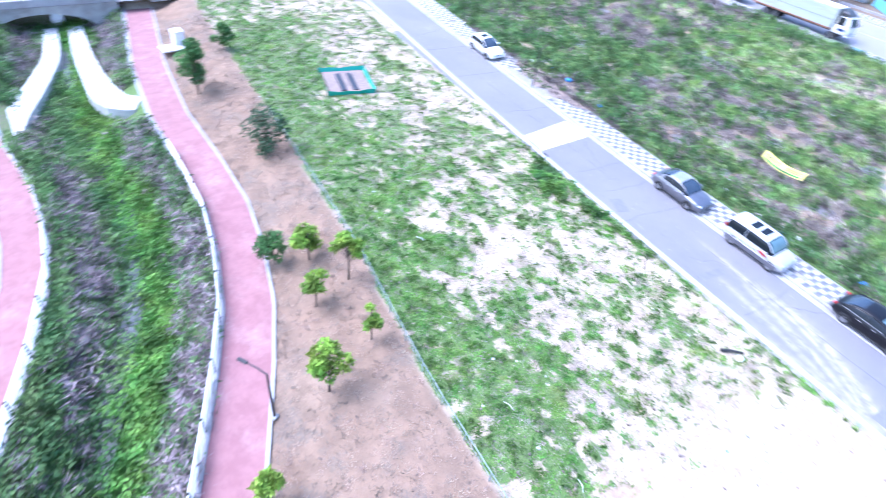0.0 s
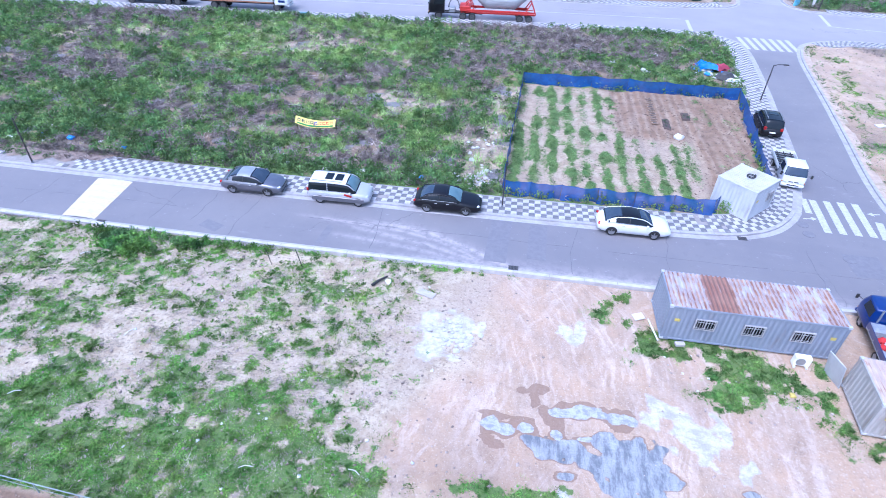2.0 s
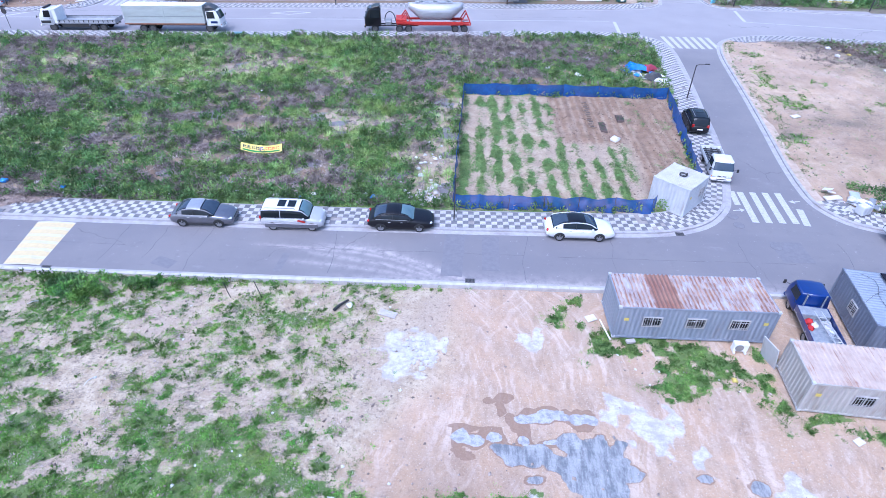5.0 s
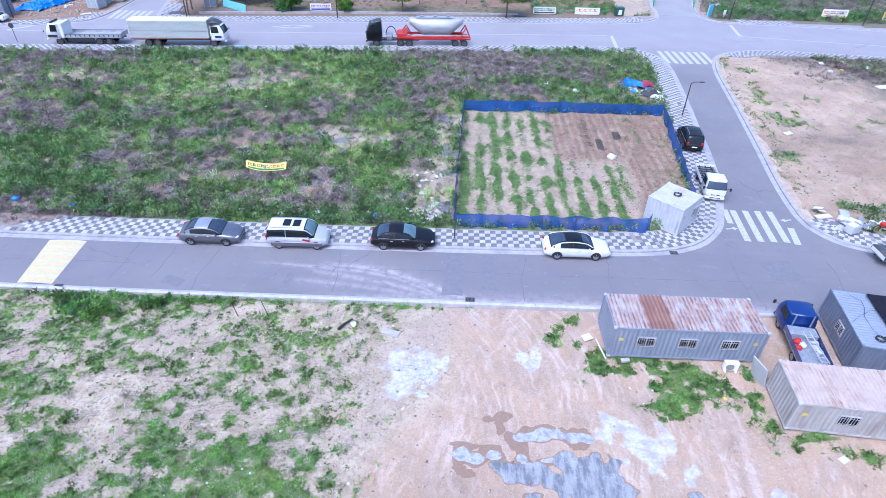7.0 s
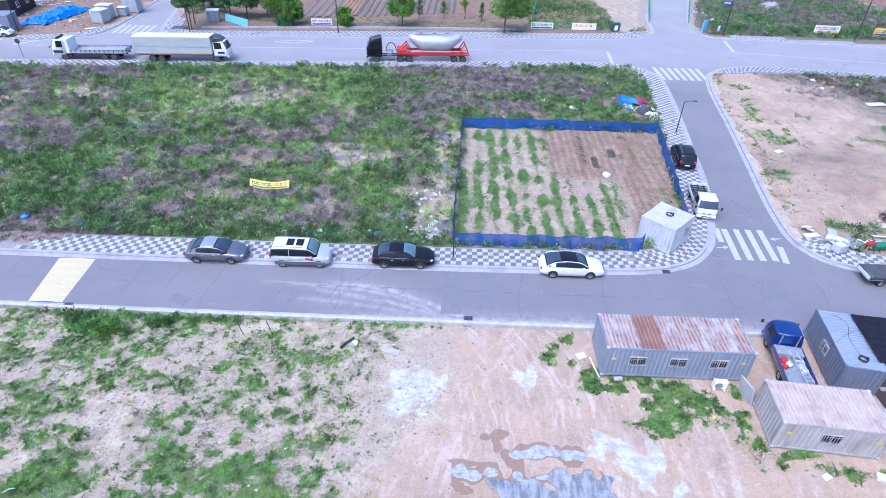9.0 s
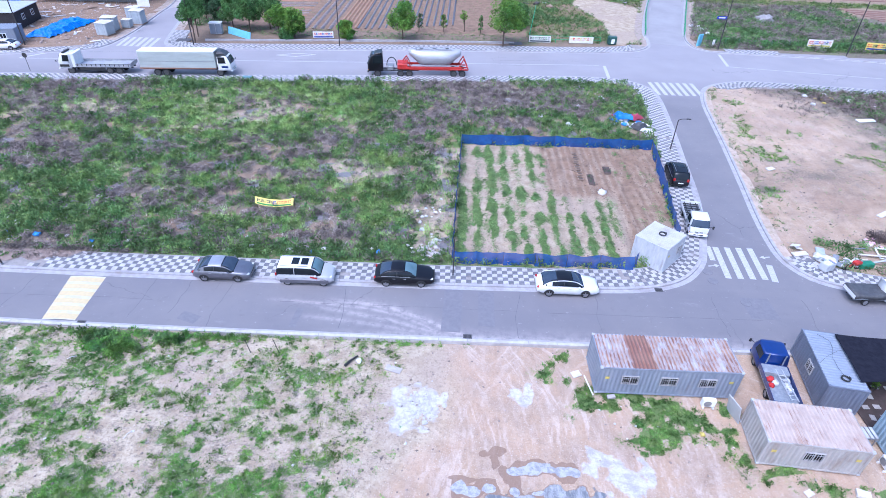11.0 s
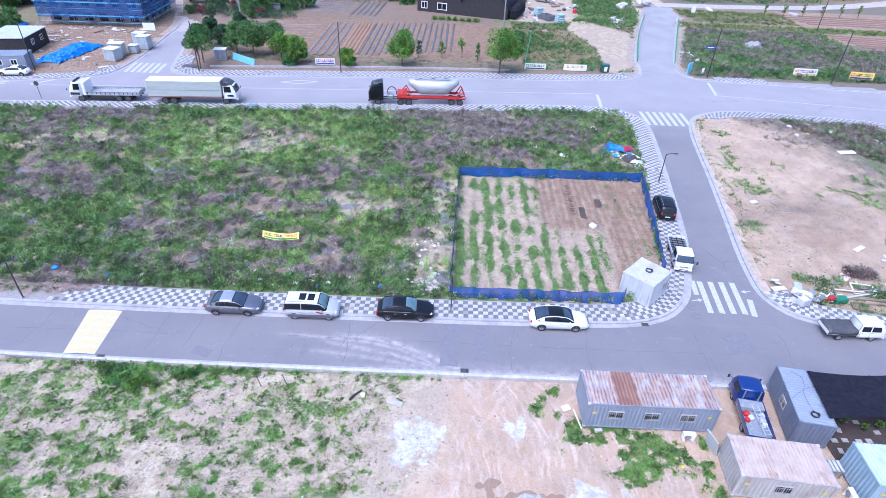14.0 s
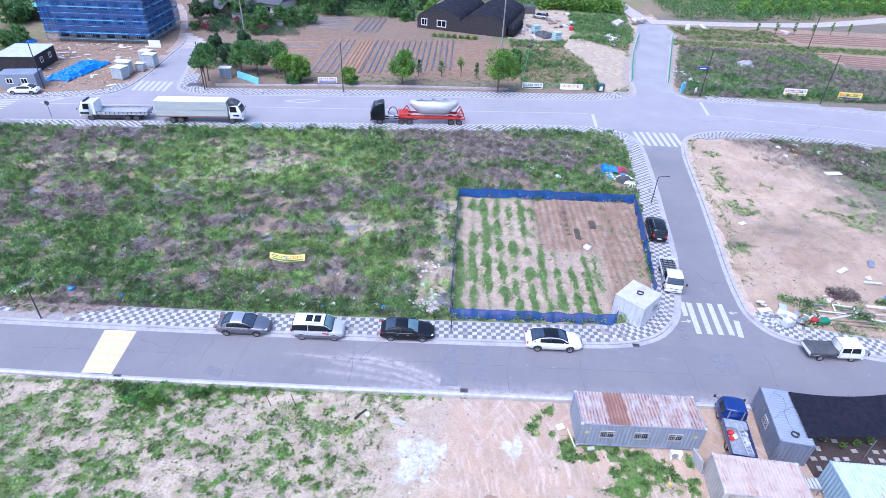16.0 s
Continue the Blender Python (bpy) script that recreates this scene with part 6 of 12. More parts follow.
# white crew-cab truck with a dark tarpaulin over its bed
t = thing("crew_cab_truck", "white crew-cab truck with a dark tarpaulin over the bed", "truck", parked(32.1, 5.65, 0.5, 0.0, 0) @ Matrix.Scale(0.87, 4))
chassis(t, -2.6, 2.2, 0.5, 0.8, (-1.5, 1.65), 0.32, 1.72)
cab_over(t, M["white_paint"], 0.15, 2.55, 1.74, 1.42, 0.5, rows=2)
cargo_bed(t, -2.75, 0.05, 1.76, 0.72, 0.34, M["steel"], M["white_paint"])
M["tarp_dark"] = surf("dark_tarpaulin", (0.055, 0.055, 0.06), (0.085, 0.085, 0.09), 3.0, 0.6, bump=0.5, bump_scale=5)
tb = Build()
rings = []
for k in range(9):
    u = k / 8
    x = -2.74 + 2.76 * u
    zz = 1.3 - 0.1 * math.sin(math.pi * u) + 0.04 * math.sin(9 * u)
    rings.append([(x, -0.95, 0.82 + 0.06 * math.sin(7 * u)), (x, -0.93, 1.14), (x, -0.72, zz), (x, 0, zz - 0.07 + 0.04 * math.sin(5 * u)), (x, 0.72, zz), (x, 0.93, 1.14), (x, 0.95, 0.84 + 0.06 * math.sin(6 * u))])
tb.loft(rings)
part("tarpaulin", tb, M["tarp_dark"], t, "sagging dark tarpaulin", flat=False)
part("rack_frame", Build().tube([(0.1, -0.75, 0.9), (0.1, -0.75, 1.98), (0.1, 0.75, 1.98), (0.1, 0.75, 0.9)], 0.035, 6), M["steel"], t)

# the large lorries on the far road
FAR = 4.9
t = thing("flatbed_lorry", "white lorry with a long low grey flatbed", "lorry", parked(-53.0, 51.75, 184.6, 0.0, 0), "lorries on the wide road")
chassis(t, -5.0, 4.4, 0.85, 0.9, (-3.2, -1.9, 3.4), 0.5, 2.4, 0.34)
cab_over(t, M["white_paint"], 3.2, 1.75, 2.4, 2.0, 0.85)
part("cab_wall", Build().box((2.75, 0, 1.95), (0.5, 2.35, 1.9), 0.05), M["white_plain"], t, "white equipment wall behind the cab")
part("light_bar", Build().box((4.0, 0, 2.98), (0.3, 1.9, 0.18), 0.05), M["plastic_black"], t)
M["cab_roof"] = surf("dark_wind_deflector", (0.03, 0.03, 0.035), (0.05, 0.05, 0.055), 3.0, 0.35)
M["deck"] = surf("lorry_deck", (0.42, 0.43, 0.46), (0.33, 0.34, 0.37), 1.5, 0.6, metal=0.2, stain=(0.28, 0.25, 0.23), stain_amount=0.4)
part("deck", Build().box((-1.2, 0, 1.12), (7.6, 2.45, 0.18), 0.03), M["deck"], t)
for s in (-1, 1):
    part("side_rail", Build().box((-1.2, s * 1.2, 1.34), (7.6, 0.06, 0.26), 0.02), M["deck"], t)
    for k in range(12):
        part("stake", Build().box((-4.7 + k * 0.64, s * 1.24, 1.34), (0.1, 0.05, 0.3), 0.01), M["plastic_black"], t)
for s in (-1, 1):
    part("side_skirt", Build().box((0.4, s * 1.16, 0.78), (3.6, 0.05, 0.42), 0.02), M["plastic_black"], t)
    part("cab_stripe", Build().box((4.1, s * 1.215, 1.25), (1.3, 0.012, 0.35)), M["plastic_black"], t, "dark lower cab panel")
    part("top_edge", Build().box((-1.2, s * 1.2, 1.49), (7.5, 0.09, 0.04), 0.01), M["cab_roof"], t, "dark top edge")
part("tail_ramp", Build().box((-5.0, 0, 1.35), (0.1, 2.4, 0.6), 0.03), M["deck"], t)

t = thing("box_lorry", "white-cab lorry with a long dull silver box body", "lorry", parked(-40.1, 52.0, 4.8, 0.08, -2.4), "lorries on the wide road")
chassis(t, -6.2, 5.6, 0.85, 0.9, (-4.0, -2.8, 4.8), 0.5, 2.4, 0.34)
cab_over(t, M["white_paint"], 4.6, 1.9, 2.4, 2.0, 0.85)
part("wind_deflector", Build().loft([[(4.65, -1.12, 2.74), (6.05, -1.0, 2.74), (6.05, 1.0, 2.74), (4.65, 1.12, 2.74)], [(4.65, -1.1, 3.2), (5.7, -0.95, 3.1), (5.7, 0.95, 3.1), (4.65, 1.1, 3.2)], [(4.65, -0.95, 3.5), (5.15, -0.8, 3.42), (5.15, 0.8, 3.42), (4.65, 0.95, 3.5)]]), M["cab_roof"], t, "black wind deflector")
part("side_stripe", Build().box((5.6, -1.215, 1.35), (0.9, 0.01, 0.28)), M["blue_paint"], t, "blue stripe on the cab door")
M["box_side"] = surf("dull_silver_panel", (0.5, 0.53, 0.52), (0.42, 0.45, 0.44), 0.8, 0.5, metal=0.2, stain=(0.36, 0.33, 0.29), stain_amount=0.4, stretch=(0.3, 1, 2))
part("cargo_box", Build().box((-0.95, 0, 2.3), (10.6, 2.45, 2.3), 0.06), M["box_side"], t)
part("roof_panel", Build().box((-0.95, 0, 3.47), (10.62, 2.2, 0.05), 0.02), M["white_plain"], t)
M["rust_rail"] = surf("rusty_rail", (0.3, 0.14, 0.08), (0.2, 0.1, 0.07), 3.0, 0.8)
for s in (-1, 1):
    part("floor_rail", Build().box((-0.95, s * 1.22, 1.12), (10.6, 0.08, 0.16), 0.01), M["rust_rail"], t, "rust-brown floor rail")
    part("belt_rail", Build().box((-0.95, s * 1.235, 2.1), (10.4, 0.02, 0.07), 0.005), M["steel"], t)
    for k in range(3):
        part("hinge_post", Build().box((-6.1 + k * 5.2, s * 1.235, 2.3), (0.14, 0.03, 2.2), 0.006), M["box_side"], t)

t = thing("tanker_lorry", "black-cab bulk tanker with a grey tank on a red chassis", "lorry", parked(-6.6, 55.5, 184.6, 0.0, 0), "lorries on the wide road")
chassis(t, 0.2, 7.3, 0.8, 0.9, (1.6, 2.9, 6.3), 0.5, 2.45, 0.34)
cab_over(t, M["black_paint"], 5.5, 2.2, 2.45, 2.35, 0.85)
part("roof_fairing", Build().loft([[(5.6, -1.05, 3.12), (7.0, -0.9, 3.12), (7.0, 0.9, 3.12), (5.6, 1.05, 3.12)], [(5.6, -1.0, 3.5), (6.3, -0.85, 3.42), (6.3, 0.85, 3.42), (5.6, 1.0, 3.5)]]), M["black_paint"], t)
part("roof_hatch", Build().box((6.6, 0, 3.2), (0.8, 1.5, 0.06), 0.02), M["glass_sky"], t, "blue-grey roof panel")
part("compressor", Build().box((4.4, 0.2, 1.2), (0.9, 1.4, 0.6), 0.1), M["steel"], t)
hose = [(4.2 + 0.75 * math.cos(math.pi * k / 12), -0.2, 1.3 + 1.2 * math.sin(math.pi * k / 12)) for k in range(13)]
part("hose", Build().tube(hose, 0.06, 6), M["plastic_black"], t, "arched black hose")
chassis(t, -7.2, 3.2, 0.95, 1.2, (-6.3, -5.0), 0.5, 2.45, 0.34, M["red_paint"])
M["tank"] = surf("dull_grey_tank", (0.5, 0.5, 0.53), (0.42, 0.42, 0.45), 1.2, 0.4, metal=0.3, stain=(0.36, 0.34, 0.33), stain_amount=0.35, stretch=(0.5, 1, 2))
tb = Build()
rings = []
for k in range(13):
    u = k / 12
    x = -6.1 + 7.7 * u
    r = 1.18 * min(1.0, 0.34 + 2.9 * min(u, 1 - u))
    zc = 3.83 - r * (1.0 if 0 < k < 12 else 1.12)
    rings.append([(x, r * math.cos(2 * math.pi * a / 20), zc + r * math.sin(2 * math.pi * a / 20)) for a in range(20)])
tb.loft(rings)
part("tank", tb, M["tank"], t, "grey rounded bulk tank", flat=False)
part("catwalk", Build().box((-2.0, 0, 3.86), (5.2, 0.9, 0.06), 0.02), M["deck"], t)
for k in range(3):
    part("hatch", Build().tube([(-4.0 + k * 1.9, 0, 3.86), (-4.0 + k * 1.9, 0, 4.05)], 0.28, 14), M["steel"], t)
for s in (-1, 1):
    part("handrail", Build().tube([(-4.6, s * 0.45, 3.86), (-4.6, s * 0.45, 4.15), (0.5, s * 0.45, 4.15), (0.5, s * 0.45, 3.86)], 0.025, 5), M["steel"], t)
    for xa, xb in ((2.0, 3.1), (2.0, 1.2), (-6.5, -7.2), (-6.5, -5.6)):
        part("strut", Build().tube([(xa, s * 0.7, 2.6), (xb, s * 1.0, 1.1)], 0.08, 6), M["red_paint"], t, "red strut")
    part("side_board", Build().box((-1.9, s * 1.15, 1.35), (8.6, 0.12, 0.3), 0.02), M["red_paint"], t)
    part("mudguard", Build().box((-5.65, s * 1.05, 1.2), (2.6, 0.4, 0.08), 0.03), M["red_paint"], t)
part("front_cabinet", Build().box((2.6, 0, 1.5), (1.5, 2.2, 0.7), 0.08), M["red_paint"], t)


# ---- containers ----
def rusty(name, base, base2, amount, scale=1.0, panel=None):
    """Painted corrugated roof, rusting in runs along its corrugations; panel: one sheet rusted through, from x to x."""
    m, nt, bs = nodes_of(name)
    col = mixer(nt, ramp(nt, noise_out(nt, 1.5, 4), 0.35, 0.7), base, base2)
    xyz = nt.nodes.new("ShaderNodeSeparateXYZ")
    nt.links.new(nt.nodes.new("ShaderNodeTexCoord").outputs["Object"], xyz.inputs[0])
    bands = noise_out(nt, 1.0, 4, 0.7, stretch=(2.6 * scale, 0.5, 1))
    patch = noise_out(nt, 0.8, 3, 0.6)
    f = maths(nt, "ADD", maths(nt, "MULTIPLY", bands, 0.75), maths(nt, "MULTIPLY", patch, 0.6))
    f = ramp(nt, f, 0.8 - amount * 0.2, 0.9 - amount * 0.16)
    sheet = None
    if panel:
        inside_ = maths(nt, "MULTIPLY", maths(nt, "GREATER_THAN", xyz.outputs[0], panel[0]), maths(nt, "LESS_THAN", xyz.outputs[0], panel[1]))
        sheet = maths(nt, "MULTIPLY", inside_, ramp(nt, noise_out(nt, 2.0, 5, 0.7, stretch=(2.5, 0.4, 1)), 0.2, 0.42))
    wave = maths(nt, "SINE", maths(nt, "MULTIPLY", xyz.outputs[0], 26.0), 0.0)
    groove = maths(nt, "ADD", maths(nt, "MULTIPLY", ramp(nt, wave, -0.5, 0.7), 0.55), 0.45)
    fine = ramp(nt, noise_out(nt, 4.0, 5, 0.7, stretch=(3, 0.5, 1)), 0.28, 0.55)
    rust = mixer(nt, ramp(nt, noise_out(nt, 1.2, 5), 0.4, 0.65), (0.23, 0.105, 0.065), (0.4, 0.235, 0.15))
    f = maths(nt, "MULTIPLY", maths(nt, "MULTIPLY", f, fine), groove)
    if sheet:
        f = maths(nt, "MAXIMUM", f, maths(nt, "MULTIPLY", sheet, 0.92))
    if sheet:
        rust = mixer(nt, maths(nt, "MULTIPLY", sheet, 0.75), rust, mixer(nt, ramp(nt, wave, -0.6, 0.6), (0.15, 0.062, 0.045), (0.29, 0.13, 0.085)))
    col = mixer(nt, f, col, rust)
    nt.links.new(col, bs.inputs["Base Color"])
    bs.inputs["Roughness"].default_value = 0.65
    bs.inputs["Metallic"].default_value = 0.1
    return m


def corrugated(width, height, depth=0.035, period=0.27):
    """A corrugated sheet in the xz plane from x = -width/2, facing -y."""
    b = Build()
    n = max(2, round(width / period))
    p = width / n
    prof = []
    for k in range(n):
        x = -width / 2 + k * p
        prof += [(x, 0), (x + 0.3 * p, 0), (x + 0.5 * p, -depth), (x + 0.8 * p, -depth)]
    prof.append((width / 2, 0))
    for (xa, ya), (xb, yb) in zip(prof[:-1], prof[1:]):
        b.quad((xa, ya, 0), (xb, yb, 0), (xb, yb, height), (xa, ya, height))
    return b


def container(label, m, L, W, H, wall, roof, frame, windows=(), end_door=None, lift=0.12, castings=None):
    """A box container on blocks: corrugated sides and roof, corner posts, rails, castings. windows: side (s, n, e, w), place along it, width."""
    t = thing("container", label, "container", m, "containers by the road")
    hgt = H - 0.24
    for k, (side, w, mm) in enumerate((("s", L, pose(0, -W / 2 + 0.05, lift + 0.12)), ("n", L, pose(0, W / 2 - 0.05, lift + 0.12, 0, 0, 180)), ("e", W, pose(L / 2 - 0.05, 0, lift + 0.12, 0, 0, 90)), ("w", W, pose(-L / 2 + 0.05, 0, lift + 0.12, 0, 0, -90)))):
        part("side_wall", corrugated(w - 0.2, hgt), wall, t, m=mm)
        for sd, at, ww in windows:
            if sd != side:
                continue
            wt = part("window", Build().box((0, 0, 0), (ww, 0.06, 0.62), 0.01), M["glass"], t, "dark barred window", m=mm @ pose(at, -0.055, hgt * 0.58))
            fr = Build()
            for z in (-0.33, 0.33):
                fr.box((0, -0.015, z), (ww + 0.12, 0.08, 0.06), 0.008)
            for x in (-ww / 2 - 0.03, 0, ww / 2 + 0.03):
                fr.box((x, -0.015, 0), (0.06, 0.08, 0.66), 0.008)
            part("window_frame", fr, M["window_frame"], wt)
            for q in range(7):
                part("window_bar", Build().box((-ww / 2 + ww * (q + 0.5) / 7, -0.07, 0), (0.018, 0.018, 0.62)), M["window_frame"], wt)
            for z in (-0.2, 0.2):
                part("cross_bar", Build().box((0, -0.07, z), (ww, 0.018, 0.018)), M["window_frame"], wt)
    for sx in (-1, 1):
        for sy in (-1, 1):
            part("corner_post", Build().box((sx * (L / 2 - 0.06), sy * (W / 2 - 0.06), lift + H / 2), (0.13, 0.13, H), 0.015), frame, t)
            for z in (lift + 0.06, lift + H - 0.04):
                part("corner_casting", Build().box((sx * (L / 2 - 0.07), sy * (W / 2 - 0.07), z), (0.18, 0.18, 0.14), 0.015), castings or frame, t)
            part("block", Build().box((sx * (L / 2 - 0.3), sy * (W / 2 - 0.3), lift / 2 - 0.1), (0.4, 0.4, lift + 0.2), 0.02), M["concrete"], t, "concrete bearing block")
    for sy in (-1, 1):
        for z in (lift + 0.06, lift + H - 0.06):
            part("rail", Build().box((0, sy * (W / 2 - 0.04), z), (L - 0.24, 0.08, 0.12), 0.01), frame, t)
    for sx in (-1, 1):
        for z in (lift + 0.06, lift + H - 0.06):
            part("rail", Build().box((sx * (L / 2 - 0.04), 0, z), (0.08, W - 0.24, 0.12), 0.01), frame, t)
    rf = Build()
    n = max(3, round(L / 0.24))
    p = (L - 0.1) / n
    for k in range(n):
        x = -L / 2 + 0.05 + k * p
        pr = [(x, 0), (x + 0.35 * p, 0), (x + 0.5 * p, 0.03), (x + 0.85 * p, 0.03), (x + p, 0)]
        for (xa, za), (xb, zb) in zip(pr[:-1], pr[1:]):
            rf.quad((xa, -W / 2 + 0.03, lift + H + za - 0.01), (xb, -W / 2 + 0.03, lift + H + zb - 0.01), (xb, W / 2 - 0.03, lift + H + zb - 0.01), (xa, W / 2 - 0.03, lift + H + za - 0.01))
    part("roof", rf, roof, t)
    part("floor", Build().box((0, 0, lift + 0.08), (L - 0.2, W - 0.2, 0.1)), M["plastic_black"], t)
    if end_door:
        part("door", Build().box((0, 0, 0), (0.9, 0.05, 1.9), 0.01), frame, t, "open sheet-metal door", m=end_door)
    for sx in (-1, 1):
        part("sign", Build().box((sx * (L / 2 - 0.55), -W / 2 - 0.0, lift + H * 0.62), (0.26, 0.012, 0.2)), M["warning_yellow"], t, "small yellow sticker")
    return t


M["window_frame"] = surf("grey_window_frame", (0.42, 0.41, 0.41), (0.33, 0.32, 0.33), 4.0, 0.6)
M["warning_yellow"] = surf("yellow_sticker", (0.62, 0.5, 0.12), (0.5, 0.4, 0.1), 8.0, 0.6)
M["c_grey"] = surf("grey_blue_sheet_paint", (0.25, 0.275, 0.33), (0.21, 0.235, 0.29), 1.2, 0.55, stain=(0.2, 0.17, 0.16), stain_scale=1.2, stain_amount=0.25, stretch=(1, 1, 0.35))
M["c_pale"] = surf("pale_grey_sheet_paint", (0.506, 0.517, 0.546), (0.425, 0.437, 0.46), 1.2, 0.55, stain=(0.27, 0.22, 0.18), stain_scale=1.2, stain_amount=0.35, stretch=(1, 1, 0.35))
M["c_dark"] = surf("slate_sheet_paint", (0.165, 0.185, 0.235), (0.135, 0.15, 0.2), 1.2, 0.55, stain=(0.1, 0.1, 0.11), stain_amount=0.3, stretch=(1, 1, 0.35))
M["c_blue"] = surf("light_blue_sheet_paint", (0.3, 0.4, 0.47), (0.25, 0.34, 0.41), 1.2, 0.5, stain=(0.2, 0.2, 0.2), stain_amount=0.25, stretch=(1, 1, 0.35))
M["roof_rust"] = rusty("rusting_roof", (0.49, 0.46, 0.47), (0.42, 0.39, 0.4), 1.4, 1.3, (-2.35, -0.95))
M["roof_faded"] = rusty("faded_pinkish_roof", (0.53, 0.425, 0.365), (0.45, 0.345, 0.29), 0.5, 5.5)
M["c_cream"] = surf("cream_grey_sheet_paint", (0.41, 0.392, 0.378), (0.335, 0.315, 0.3), 1.2, 0.55, stain=(0.25, 0.2, 0.16), stain_scale=1.2, stain_amount=0.4, stretch=(1, 1, 0.35))
M["roof_slate"] = surf("grey_roof_paint", (0.27, 0.3, 0.36), (0.23, 0.26, 0.32), 1.2, 0.5, stain=(0.33, 0.33, 0.36), stain_amount=0.3, stretch=(1.0, 0.3, 1))
M["roof_blue"] = rusty("streaked_white_blue_roof", (0.5, 0.56, 0.6), (0.42, 0.48, 0.53), 0.1, 2.0)
M["roof_kiosk"] = surf("white_roof_sheet", (0.47, 0.46, 0.455), (0.4, 0.39, 0.385), 1.0, 0.6, stain=(0.3, 0.26, 0.24), stain_scale=1.1, stain_amount=0.45)

container("grey-blue office container with a badly rusted roof", pose(12.38, -3.35, 0.0, 0, 0, -0.4), 8.75, 3.0, 2.3, M["c_grey"], M["roof_rust"], M["c_grey"], (("s", -2.4, 0.95), ("s", 0.0, 0.95), ("s", 2.4, 0.95)), castings=M["c_pale"])
container("pale grey container with a faded pinkish roof", pose(19.12, -8.3, 0.0, 0, 0, -5.6), 5.55, 2.95, 2.05, M["c_cream"], M["roof_faded"], M["c_cream"], (("s", -0.1, 0.95),), castings=M["c_pale"])
container("slate blue container with cables on its roof", pose(23.2, -3.13, 0.0, 0, 0, 80.5), 5.05, 2.32, 2.12, M["c_dark"], M["roof_slate"], M["c_dark"], (("n", 0.1, 0.75),))
container("light blue container with a streaked white roof", pose(27.1, -8.65, 0.0, 0, 0, -3.0), 6.1, 3.0, 2.3, M["c_blue"], M["roof_blue"], M["c_blue"], (("s", 0.0, 0.95),))
t = container("white cabin container standing askew on the pavement corner", pose(16.0, 10.05, 0.12, 0, 0, 46.0), 3.2, 2.92, 2.3, M["c_pale"], M["roof_kiosk"], M["c_pale"], (("e", -0.3, 0.8), ("s", 0.75, 0.7)), lift=0.05)
solid("cable_coil", Build().tube([(0.28 * math.cos(a / 3), 0.28 * math.sin(a / 3), 0.02 + 0.004 * a) for a in range(40)], 0.03, 6), M["plastic_black"], "dark coiled cable on the white cabin roof", "cable", m=pose(16.1, 10.1, 2.49))
solid("cable_coil", Build().tube([(0.24 * math.cos(a / 3), 0.24 * math.sin(a / 3), 0.02 + 0.004 * a) for a in range(40)], 0.03, 6), M["plastic_black"], "black coiled cable on the slate container roof", "cable", m=pose(22.9, -4.9, 2.26))
solid("cable", Build().tube([(23.0, -4.7, 2.29), (22.95, -4.0, 2.29), (23.1, -3.0, 2.29), (23.55, -2.2, 2.29), (23.7, -1.6, 2.29), (23.4, -1.2, 2.29), (23.2, -1.0, 2.29)], 0.01, 5), M["plastic_black"], "thin black cable lying across the container roof", "cable")
solid("cable", Build().tube([(22.0, -3.6, 2.29), (22.8, -3.0, 2.30), (23.7, -2.5, 2.30), (24.5, -2.3, 2.29)], 0.008, 5), M["plastic_black"], "thin black cable lying across the container roof", "cable")
# open leaf of the faded container
solid("metal_sheet", Build().box((0, 0, 0.8), (0.06, 1.15, 1.6), 0.01), M["c_pale"], "pale sheet-metal panel leaning on the container", "panel", m=pose(16.25, -6.2, 0.0, 0, -14, 14))
# outdoor unit of an air conditioner
ac = thing("air_conditioner", "white outdoor air conditioner on short legs", "air conditioner", pose(14.9, -5.5, 0.02, 0, 0, -3))
part("case", Build().box((0, 0, 0.42), (0.8, 0.32, 0.58), 0.03), M["white_plain"], ac)
part("grille", Build().tube([(-0.1, -0.165, 0.42), (-0.1, -0.18, 0.42)], 0.23, 18), M["steel"], ac, "grey fan grille")
for s in (-1, 1):
    part("leg", Build().box((s * 0.3, 0, 0.07), (0.09, 0.5, 0.14), 0.01), M["white_plain"], ac)
# steps and units by the light blue container
st = thing("metal_steps", "pale metal steps beside the light blue container", "steps", pose(23.25, -7.6, 0, 0, 0, -3))
for k in range(4):
    part("tread", Build().box((-0.3 + k * 0.24, 0, 0.75 + 0.02 * k), (0.18, 0.8, 0.05), 0.01), M["c_pale"], st)
for s in (-1, 1):
    part("stringer", Build().box((0.05, s * 0.4, 0.7), (1.0, 0.05, 0.14), 0.01), M["steel"], st)
    for x in (-0.35, 0.45):
        part("leg", Build().box((x, s * 0.38, 0.34), (0.05, 0.05, 0.7)), M["steel"], st)
ac2 = copy_thing(ac, pose(23.55, -9.4, 0.02, 0, 0, -93))
tagged(ac2, "white outdoor air conditioner beside the light blue container", "air conditioner")

